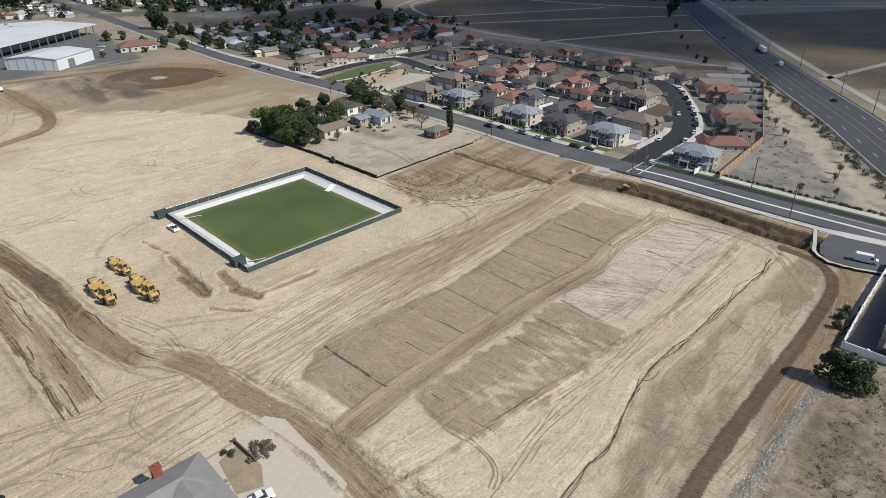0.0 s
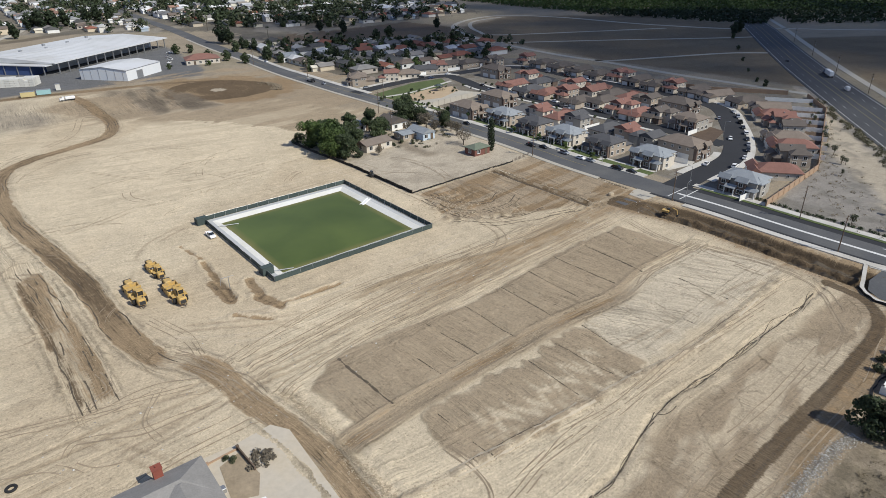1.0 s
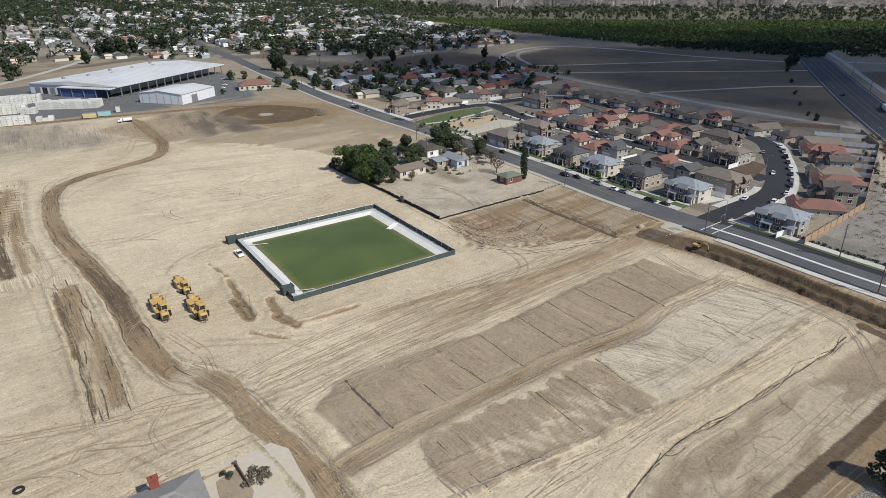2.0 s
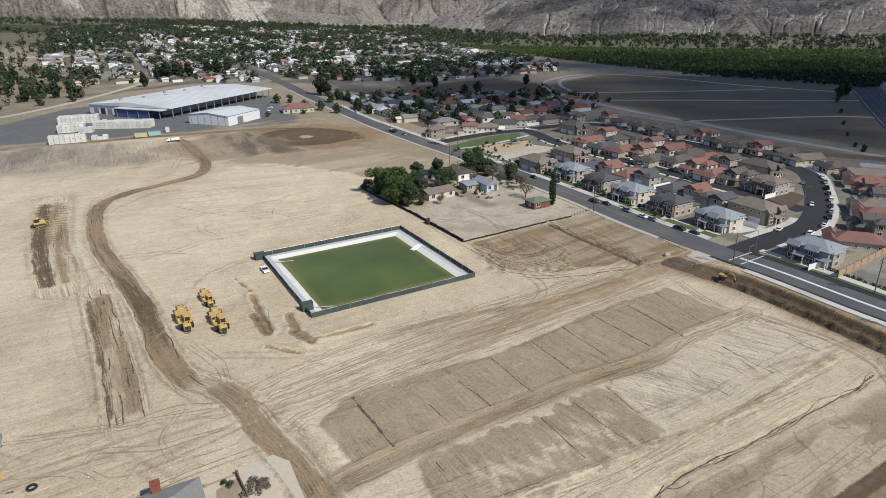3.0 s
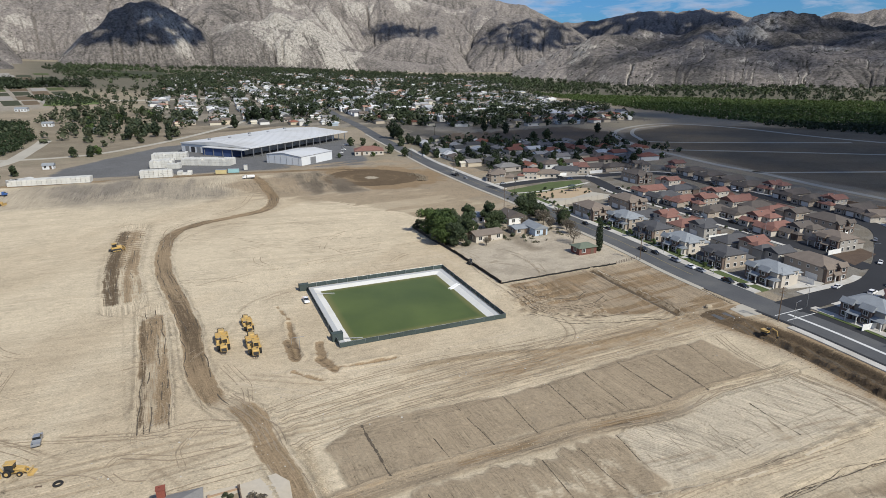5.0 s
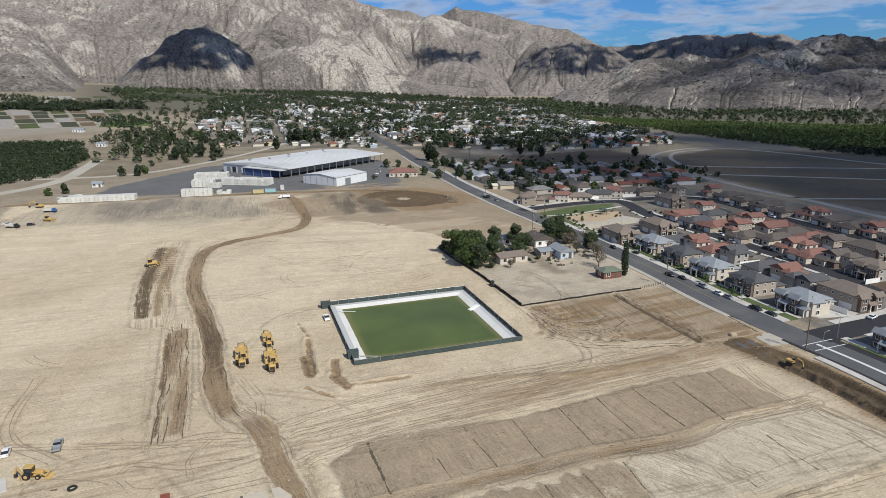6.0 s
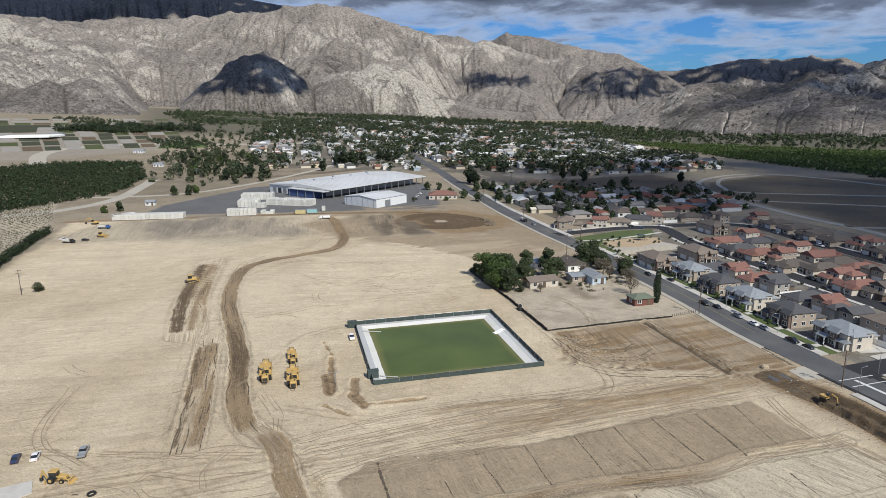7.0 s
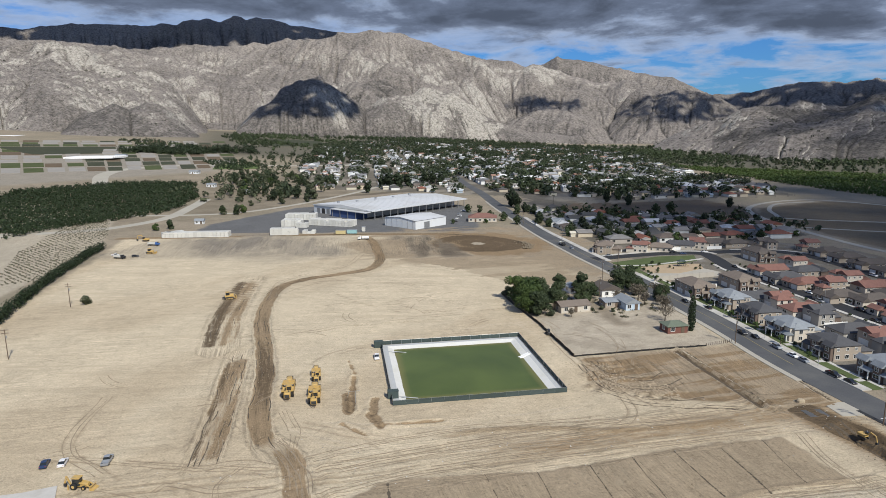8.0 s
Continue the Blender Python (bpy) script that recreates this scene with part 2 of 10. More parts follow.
def water_material():
    """Green pond water: algae clouds under a lightly rippled surface."""
    m = bpy.data.materials.new("green pond water")
    m.use_nodes = True
    t = m.node_tree
    b = t.nodes["Principled BSDF"]
    c = node(t, "ShaderNodeTexCoord")
    n = node(t, "ShaderNodeTexNoise", Scale=0.05, Detail=5.0, Roughness=0.55, Distortion=0.4)
    r = node(t, "ShaderNodeTexNoise", Scale=1.6, Detail=4.0)
    wire(t, (c.outputs["Object"], n.inputs["Vector"]), (c.outputs["Object"], r.inputs["Vector"]))
    k = ramp(t, [(0.3, (0.055, 0.080, 0.014)), (0.7, (0.098, 0.130, 0.026))])
    # shallow yellowish margin over the sloping liner
    sep = node(t, "ShaderNodeSeparateXYZ")
    wire(t, (c.outputs["Object"], sep.inputs[0]))
    side = calc(t, "MAXIMUM", calc(t, "ABSOLUTE", sep.outputs[0], 0.0), calc(t, "ABSOLUTE", sep.outputs[1], 0.0))
    side = calc(t, "ADD", side, calc(t, "MULTIPLY", n.outputs[0], 1.5))
    rim = ramp(t, [(0.0, 0.0), (1.0, 1.0)])
    wire(t, (calc(t, "MULTIPLY", calc(t, "SUBTRACT", side, 17.2), 0.45), rim.inputs[0]))
    deep = blend(t, calc(t, "MULTIPLY", rim.outputs[0], 0.8), k.outputs[0], (0.20, 0.175, 0.055))
    bp = node(t, "ShaderNodeBump", Strength=0.05, Distance=0.05)
    wire(t, (n.outputs[0], k.inputs[0]), (deep, b.inputs["Base Color"]), (r.outputs[0], bp.inputs["Height"]),
         (bp.outputs[0], b.inputs["Normal"]))
    b.inputs["Roughness"].default_value, b.inputs["Specular IOR Level"].default_value = 0.3, 0.25
    return m


M_WATER = water_material()


def ground_material():
    """Bare and graded soil: the layers' own colour, tyre streaks along the way of working, clods and fine grain."""
    m = bpy.data.materials.new("soil")
    m.use_nodes = True
    t = m.node_tree
    b = t.nodes["Principled BSDF"]
    b.inputs["Roughness"].default_value, b.inputs["Specular IOR Level"].default_value = 0.95, 0.12
    tint = attribute(t, "tint")
    flow = attribute(t, "flow")
    c = node(t, "ShaderNodeTexCoord")
    s = node(t, "ShaderNodeSeparateXYZ")
    wire(t, (flow.outputs["Vector"], s.inputs[0]))
    v1 = node(t, "ShaderNodeCombineXYZ")
    v2 = node(t, "ShaderNodeCombineXYZ")
    sway = node(t, "ShaderNodeTexNoise", Scale=0.07, Detail=2.0)
    wire(t, (c.outputs["Object"], sway.inputs["Vector"]))
    ac = calc(t, "ADD", s.outputs[0], calc(t, "MULTIPLY", sway.outputs[0], 1.6))
    wire(t, (calc(t, "MULTIPLY", ac, 0.8), v1.inputs[0]), (calc(t, "MULTIPLY", s.outputs[1], 0.03), v1.inputs[1]),
         (calc(t, "MULTIPLY", ac, 3.0), v2.inputs[0]), (calc(t, "MULTIPLY", s.outputs[1], 0.09), v2.inputs[1]))
    streak = node(t, "ShaderNodeTexNoise", Scale=1.0, Detail=4.0, Roughness=0.65)
    thin = node(t, "ShaderNodeTexNoise", Scale=1.0, Detail=3.0, Roughness=0.6)
    wire(t, (v1.outputs[0], streak.inputs["Vector"]), (v2.outputs[0], thin.inputs["Vector"]))
    grain = node(t, "ShaderNodeTexNoise", Scale=2.2, Detail=7.0, Roughness=0.78)
    scuff = node(t, "ShaderNodeTexNoise", Scale=0.32, Detail=6.0, Roughness=0.66, Distortion=1.2)
    wire(t, (c.outputs["Object"], scuff.inputs["Vector"]))
    patch = node(t, "ShaderNodeTexNoise", Scale=0.06, Detail=5.0, Roughness=0.6, Distortion=0.5)
    wire(t, (c.outputs["Object"], grain.inputs["Vector"]), (c.outputs["Object"], patch.inputs["Vector"]))
    st = calc(t, "ADD", calc(t, "MULTIPLY", calc(t, "SUBTRACT", streak.outputs[0], 0.5), 2.0),
              calc(t, "MULTIPLY", calc(t, "SUBTRACT", thin.outputs[0], 0.5), 2.4))
    some = node(t, "ShaderNodeTexNoise", Scale=0.055, Detail=4.0, Roughness=0.6)
    wire(t, (c.outputs["Object"], some.inputs["Vector"]))
    where = ramp(t, [(0.36, 0.15), (0.62, 1.0)])
    wire(t, (some.outputs[0], where.inputs[0]))
    st = calc(t, "MULTIPLY", calc(t, "MULTIPLY", st, s.outputs[2]), where.outputs[0])
    f = calc(t, "ADD", st, calc(t, "MULTIPLY", calc(t, "SUBTRACT", grain.outputs[0], 0.5), 1.45))
    f = calc(t, "ADD", f, calc(t, "MULTIPLY", calc(t, "SUBTRACT", patch.outputs[0], 0.5), 0.42))
    f = calc(t, "ADD", f, calc(t, "MULTIPLY", calc(t, "SUBTRACT", scuff.outputs[0], 0.5), 0.62))
    # hard thin scratches along the way of working
    v3 = node(t, "ShaderNodeCombineXYZ")
    wire(t, (calc(t, "MULTIPLY", ac, 5.0), v3.inputs[0]), (calc(t, "MULTIPLY", s.outputs[1], 0.16), v3.inputs[1]))
    hair = node(t, "ShaderNodeTexNoise", Scale=1.0, Detail=2.0, Roughness=0.55)
    wire(t, (v3.outputs[0], hair.inputs["Vector"]))
    cutline = ramp(t, [(0.335, 1.0), (0.40, 0.0)])
    wire(t, (hair.outputs[0], cutline.inputs[0]))
    scratch = calc(t, "MULTIPLY", calc(t, "MULTIPLY", cutline.outputs[0], where.outputs[0]), calc(t, "MINIMUM", calc(t, "MULTIPLY", s.outputs[2], 0.9), 0.5))
    f = calc(t, "SUBTRACT", f, scratch)
    crumbs = node(t, "ShaderNodeTexNoise", Scale=1.15, Detail=3.0, Roughness=0.6)
    wire(t, (c.outputs["Object"], crumbs.inputs["Vector"]))
    clod = ramp(t, [(0.30, 0.30), (0.38, 0.0)])
    wire(t, (crumbs.outputs[0], clod.inputs[0]))
    f = calc(t, "SUBTRACT", f, clod.outputs[0])
    chip = ramp(t, [(0.63, 0.0), (0.72, 0.22)])
    wire(t, (crumbs.outputs[0], chip.inputs[0]))
    f = calc(t, "ADD", f, chip.outputs[0])
    f = calc(t, "MAXIMUM", calc(t, "ADD", f, 1.0), 0.35)
    g = node(t, "ShaderNodeCombineColor")
    for i, w in enumerate((1.0, 1.0, 1.0)):
        wire(t, (f, g.inputs[i]))
    # areas of other soil with hard ragged rims
    zone = node(t, "ShaderNodeSeparateXYZ")
    wire(t, (attribute(t, "area").outputs["Vector"], zone.inputs[0]))
    rag = calc(t, "ADD", calc(t, "MULTIPLY", calc(t, "SUBTRACT", thin.outputs[0], 0.5), 1.3), calc(t, "MULTIPLY", calc(t, "SUBTRACT", scuff.outputs[0], 0.5), 0.9))
    rag = calc(t, "ADD", rag, calc(t, "MULTIPLY", calc(t, "SUBTRACT", grain.outputs[0], 0.5), 0.5))
    ground_col = tint.outputs["Color"]
    for i, soil, most, frayed in ((2, (0.300, 0.236, 0.160), 0.88, 0.5), (0, (0.245, 0.172, 0.10), 0.85, 0.6), (1, (0.108, 0.078, 0.049), 0.9, 0.7)):
        hard = ramp(t, [(0.28, 0.0), (0.66, most)] if i == 2 else [(0.40, 0.0), (0.60, most)])
        wire(t, (calc(t, "ADD", zone.outputs[i], calc(t, "MULTIPLY", rag, frayed)), hard.inputs[0]))
        ground_col = blend(t, hard.outputs[0], ground_col, soil)
    wire(t, (blend(t, 1.0, ground_col, g.outputs[0], "MULTIPLY"), b.inputs["Base Color"]))
    h = calc(t, "ADD", calc(t, "MULTIPLY", st, 0.9), calc(t, "MULTIPLY", grain.outputs[0], 0.7))
    h = calc(t, "ADD", h, calc(t, "MULTIPLY", scuff.outputs[0], 0.9))
    bp = node(t, "ShaderNodeBump", Strength=0.8, Distance=0.36)
    wire(t, (h, bp.inputs["Height"]), (bp.outputs[0], b.inputs["Normal"]))
    return m


M_SOIL = ground_material()


def mountain_material():
    """Dry grass on the smooth slopes, scrub in the hollows, pale bare rock where it is steep; hues cooled to imitate
    haze.
    """
    m = bpy.data.materials.new("dry mountain side")
    m.use_nodes = True
    t = m.node_tree
    b = t.nodes["Principled BSDF"]
    b.inputs["Roughness"].default_value, b.inputs["Specular IOR Level"].default_value = 0.95, 0.1
    c = node(t, "ShaderNodeTexCoord")
    tint = attribute(t, "tint")
    run = node(t, "ShaderNodeSeparateXYZ")
    wire(t, (attribute(t, "flow").outputs["Vector"], run.inputs[0]))
    fall = node(t, "ShaderNodeCombineXYZ")
    wire(t, (calc(t, "MULTIPLY", run.outputs[0], 0.11), fall.inputs[0]), (calc(t, "MULTIPLY", run.outputs[1], 0.03), fall.inputs[1]), (calc(t, "MULTIPLY", run.outputs[2], 0.03), fall.inputs[2]))
    streak = node(t, "ShaderNodeTexNoise", Scale=1.0, Detail=6.0, Roughness=0.7, Distortion=0.6)
    wire(t, (fall.outputs[0], streak.inputs["Vector"]))
    scrub = node(t, "ShaderNodeTexNoise", Scale=0.045, Detail=8.0, Roughness=0.78)
    crag = node(t, "ShaderNodeTexNoise", Scale=0.10, Detail=9.0, Roughness=0.8)
    bush = node(t, "ShaderNodeTexVoronoi", Scale=0.12)
    for n in (scrub, crag, bush):
        wire(t, (c.outputs["Object"], n.inputs["Vector"]))
    sp = node(t, "ShaderNodeSeparateColor")
    wire(t, (tint.outputs["Color"], sp.inputs[0]))
    # tint: red = rockiness, green = scrub, blue = brightness of the dry grass
    sm = ramp(t, [(0.44, 0.0), (0.56, 1.0)])
    wire(t, (calc(t, "ADD", scrub.outputs[0], calc(t, "MULTIPLY", calc(t, "SUBTRACT", sp.outputs[1], 0.5), 0.22)), sm.inputs[0]))
    rk = ramp(t, [(0.50, 0.0), (0.60, 1.0)])
    worn = calc(t, "ADD", calc(t, "MULTIPLY", streak.outputs[0], 0.6), calc(t, "MULTIPLY", crag.outputs[0], 0.4))
    wire(t, (calc(t, "ADD", worn, calc(t, "MULTIPLY", calc(t, "SUBTRACT", sp.outputs[0], 0.42), 0.30)), rk.inputs[0]))
    bu = ramp(t, [(0.26, 1.0), (0.38, 0.0)])
    wire(t, (bush.outputs["Distance"], bu.inputs[0]))
    # grass, scrub and rock hues are cooled to paint in blue distance haze
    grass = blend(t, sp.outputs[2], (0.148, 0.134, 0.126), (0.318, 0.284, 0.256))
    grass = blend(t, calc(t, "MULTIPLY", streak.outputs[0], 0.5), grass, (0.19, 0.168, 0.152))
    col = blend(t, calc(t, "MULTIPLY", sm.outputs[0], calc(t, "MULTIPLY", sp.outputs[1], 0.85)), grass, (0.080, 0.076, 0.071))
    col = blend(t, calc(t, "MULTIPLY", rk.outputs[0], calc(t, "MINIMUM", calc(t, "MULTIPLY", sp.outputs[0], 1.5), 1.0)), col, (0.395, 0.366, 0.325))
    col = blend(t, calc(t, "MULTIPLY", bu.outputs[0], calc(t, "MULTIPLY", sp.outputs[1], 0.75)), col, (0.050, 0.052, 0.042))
    speck = node(t, "ShaderNodeTexNoise", Scale=0.12, Detail=5.0, Roughness=0.8)
    wire(t, (c.outputs["Object"], speck.inputs["Vector"]))
    sk = ramp(t, [(0.36, 0.42), (0.50, 1.0), (0.64, 1.38)])
    wire(t, (speck.outputs[0], sk.inputs[0]))
    col = blend(t, 1.0, col, sk.outputs[0], "MULTIPLY")
    wire(t, (col, b.inputs["Base Color"]))
    bp = node(t, "ShaderNodeBump", Strength=1.0, Distance=6.0)
    wire(t, (calc(t, "ADD", calc(t, "ADD", crag.outputs[0], calc(t, "MULTIPLY", streak.outputs[0], 0.5)), calc(t, "MULTIPLY", scrub.outputs[0], 0.5)), bp.inputs["Height"]),
         (bp.outputs[0], b.inputs["Normal"]))
    return m


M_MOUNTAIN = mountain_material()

# ---------------------------------------------------------------- helpers for shapes
RNG = np.random.default_rng(7)
LATTICE = RNG.random((256, 256))


def vnoise(x, y):
    """Smooth noise of 0 to 1, one cell a unit."""
    x, y = np.asarray(x, float), np.asarray(y, float)
    xi, yi = np.floor(x).astype(int), np.floor(y).astype(int)
    fx, fy = x - xi, y - yi
    fx, fy = fx * fx * (3 - 2 * fx), fy * fy * (3 - 2 * fy)
    a, b = LATTICE[xi % 256, yi % 256], LATTICE[(xi + 1) % 256, yi % 256]
    c, d = LATTICE[xi % 256, (yi + 1) % 256], LATTICE[(xi + 1) % 256, (yi + 1) % 256]
    return (a * (1 - fx) + b * fx) * (1 - fy) + (c * (1 - fx) + d * fx) * fy


def fbm(x, y, octaves=4, gain=0.5):
    total, amp, norm = 0.0, 1.0, 0.0
    for i in range(octaves):
        total = total + amp * vnoise(x * 2 ** i + 17.3 * i, y * 2 ** i + 31.7 * i)
        norm, amp = norm + amp, amp * gain
    return total / norm


def step(x, a, b):
    t = np.clip((np.asarray(x, float) - a) / (b - a), 0, 1)
    return t * t * (3 - 2 * t)


def smooth_line(points, n=8):
    """A Catmull-Rom line through the points, n pieces between each two."""
    p = [Vector(q) for q in points]
    p = [2 * p[0] - p[1], *p, 2 * p[-1] - p[-2]]
    out = []
    for i in range(1, len(p) - 2):
        a, b, c, d = p[i - 1:i + 3]
        for k in range(n):
            t = k / n
            out.append(0.5 * (2 * b + (c - a) * t + (2 * a - 5 * b + 4 * c - d) * t * t + (3 * b - a - 3 * c + d) * t ** 3))
    out.append(p[-2])
    return out


def from_line(x, y, line, reach):
    """Distance to a line, the signed distance across it and the length along it, for arrays of places; 1e6 beyond reach."""
    dist, across, along = np.full(x.shape, 1e6), np.zeros(x.shape), np.zeros(x.shape)
    run = 0.0
    for p, q in zip(line[:-1], line[1:]):
        dx, dy = q[0] - p[0], q[1] - p[1]
        length = math.hypot(dx, dy) or 1e-6
        sel = (x > min(p[0], q[0]) - reach) & (x < max(p[0], q[0]) + reach) & (y > min(p[1], q[1]) - reach) & (y < max(p[1], q[1]) + reach)
        if sel.any():
            ax, ay = x[sel] - p[0], y[sel] - p[1]
            t = np.clip((ax * dx + ay * dy) / length ** 2, 0, 1)
            d = np.hypot(ax - t * dx, ay - t * dy)
            side = (ax * dy - ay * dx) / length
            near = d < dist[sel]
            for target, value in ((dist, d), (across, side), (along, run + t * length)):
                block = target[sel]
                block[near] = value[near]
                target[sel] = block
        run += length
    return dist, across, along


def inside(x, y, corners):
    """Signed depth into a convex area (positive inside), corners given anticlockwise."""
    depth = np.full(np.shape(x), 1e6)
    for p, q in zip(corners, corners[1:] + corners[:1]):
        dx, dy = q[0] - p[0], q[1] - p[1]
        depth = np.minimum(depth, ((y - p[1]) * dx - (x - p[0]) * dy) / math.hypot(dx, dy))
    return depth


def covered(x, y, poly):
    """1 inside an area of any shape, 0 outside."""
    hit = np.zeros(np.shape(x), bool)
    for (x0, y0), (x1, y1) in zip(poly, poly[1:] + poly[:1]):
        if y0 != y1:
            hit ^= ((y0 > y) != (y1 > y)) & (x < x0 + (y - y0) * (x1 - x0) / (y1 - y0))
    return hit.astype(float)


# ---------------------------------------------------------------- the lie of the land
POND_MID, POND_TURN, POND_HALF = (-48.5, 149.5), radians(37.6), 22.1      # the fenced pond: middle, turn, half side
STREET = smooth_line([(110, 96), (93, 117), (76, 138.5), (62, 157.5), (47, 175), (31, 195.5), (9.5, 227.5), (-33.5, 284), (-62, 319), (-92, 358), (-132, 410), (-177, 475), (-239, 572), (-301, 662), (-372, 772)])
HAUL_A = smooth_line([(-196, 308), (-184, 299), (-167, 280), (-152.5, 261), (-145.5, 242), (-151, 227), (-158.5, 212), (-159.5, 197), (-149.5, 178.5), (-132, 156), (-110.5, 135), (-96, 120.5), (-79.8, 101.7), (-69, 91.5), (-61.5, 87.2)])
HAUL_B = smooth_line([(-66, 91), (-61, 89.5), (-55.3, 86), (-46.8, 77.6), (-38.2, 70), (-31.2, 61.8), (-26.1, 54.8), (-20, 46), (-12, 34)])
STRIP_A = smooth_line([(-182, 201), (-150, 158), (-122, 127)])
STRIP_B = smooth_line([(-113, 127), (-98, 109.5), (-87, 96.5), (-76.5, 83.5), (-71.5, 77)])
BANK_ROAD = smooth_line([(-330, 232), (-278, 264), (-244, 286), (-216, 304), (-197, 314), (-155, 334), (-120, 344)])
SITE_ROAD = smooth_line([(-75, 62), (-50, 84), (-30, 101), (-8, 121), (14, 141), (32, 158), (44, 166)])
RILL = smooth_line([(-12, 42), (-2.6, 51.3), (4.1, 57.3), (7.5, 60.5), (13.3, 67.9), (16.8, 72), (21.3, 76.4), (26.4, 79.9), (35.3, 86.3), (44.7, 94.1), (52.8, 100), (62, 108)])
EAST_TRACK = smooth_line([(5, 40), (13.5, 49), (25.6, 59.5), (40.4, 71.6), (56.5, 85), (67, 95), (70.5, 104), (67, 112)])
CUT = smooth_line([(40.5, 157), (48.7, 150.3), (56.4, 141), (64.8, 128.4), (71, 119.3), (75, 113.5)])
ROW_LINE = smooth_line([(-30.1, 68.1), (-23.9, 74.4), (-15, 81.9), (-4.9, 90.2), (6.7, 99.4), (20.8, 108.7), (30.9, 119.3), (42.8, 128.6), (47, 132.5)])
DIVIDERS = [((-35.2, 89.4), (-24, 76.1)), ((-27.6, 95.3), (-16, 83.7)), ((-20.2, 101), (-9.4, 89)), ((-11.5, 106.8), (-2.5, 94.7)), ((-3.2, 113.8), (5.8, 101.4)), ((3.6, 120.6), (13.6, 107.2)), ((10.9, 126.9), (22, 113.6)),
            ((19.3, 132.8), (29.4, 118.5)), ((26.5, 140.8), (35.2, 125.2)), ((-17.5, 74), (-8.5, 63.4)), ((-1, 87.5), (6.5, 77)), ((4.5, 92.5), (13.2, 82.4)), ((10.8, 98.4), (15.5, 91.1)), ((25.5, 107), (33, 97.6)), ((36, 116), (43.5, 106))]
EDGE_LINE = smooth_line([(-27, 54), (-14, 62), (0, 71), (15, 80.5), (30, 90), (45, 103), (57.7, 114)])


def far_rise(x, y):
    """The valley floor, which climbs slowly towards the west."""
    return np.clip(0.055 * np.maximum(-(x + 450 + 0.1 * (y - 500)), 0), 0, 110)


def lie(x, y):
    """Height of the land without its small relief."""
    x, y = np.asarray(x, float), np.asarray(y, float)
    s = -0.5 * x + 0.866 * y
    z = 2.2 * step(s, 312, 366) * (1 - step(x, -150, -95)) + far_rise(x, y)
    bank = step(y - 0.1 * x, 236, 262)
    return z * np.where(x > -400, np.maximum(bank, 0.0), 1.0)


def at(x, y):
    return float(lie(x, y))


def graded(lo, hi, fine, first, last, growth=1.14):
    """Places along one axis: even between lo and hi, then wider and wider to first and last."""
    mid = list(np.arange(lo, hi, fine))
    right, gap = [hi], fine
    while right[-1] < last:
        gap *= growth
        right.append(right[-1] + gap)
    left, gap = [lo], fine
    while left[-1] > first:
        gap *= growth
        left.append(left[-1] - gap)
    return np.array(left[:0:-1] + mid + right)


GRID = {}


def soil_z(x, y):
    """Height of the finished ground, its small relief included."""
    xs, ys, z = GRID["xs"], GRID["ys"], GRID["z"]
    i = min(max(int(np.searchsorted(xs, x)) - 1, 0), len(xs) - 2)
    j = min(max(int(np.searchsorted(ys, y)) - 1, 0), len(ys) - 2)
    a, b = (x - xs[i]) / (xs[i + 1] - xs[i]), (y - ys[j]) / (ys[j + 1] - ys[j])
    return float((z[i, j] * (1 - a) + z[i + 1, j] * a) * (1 - b) + (z[i, j + 1] * (1 - a) + z[i + 1, j + 1] * a) * b)


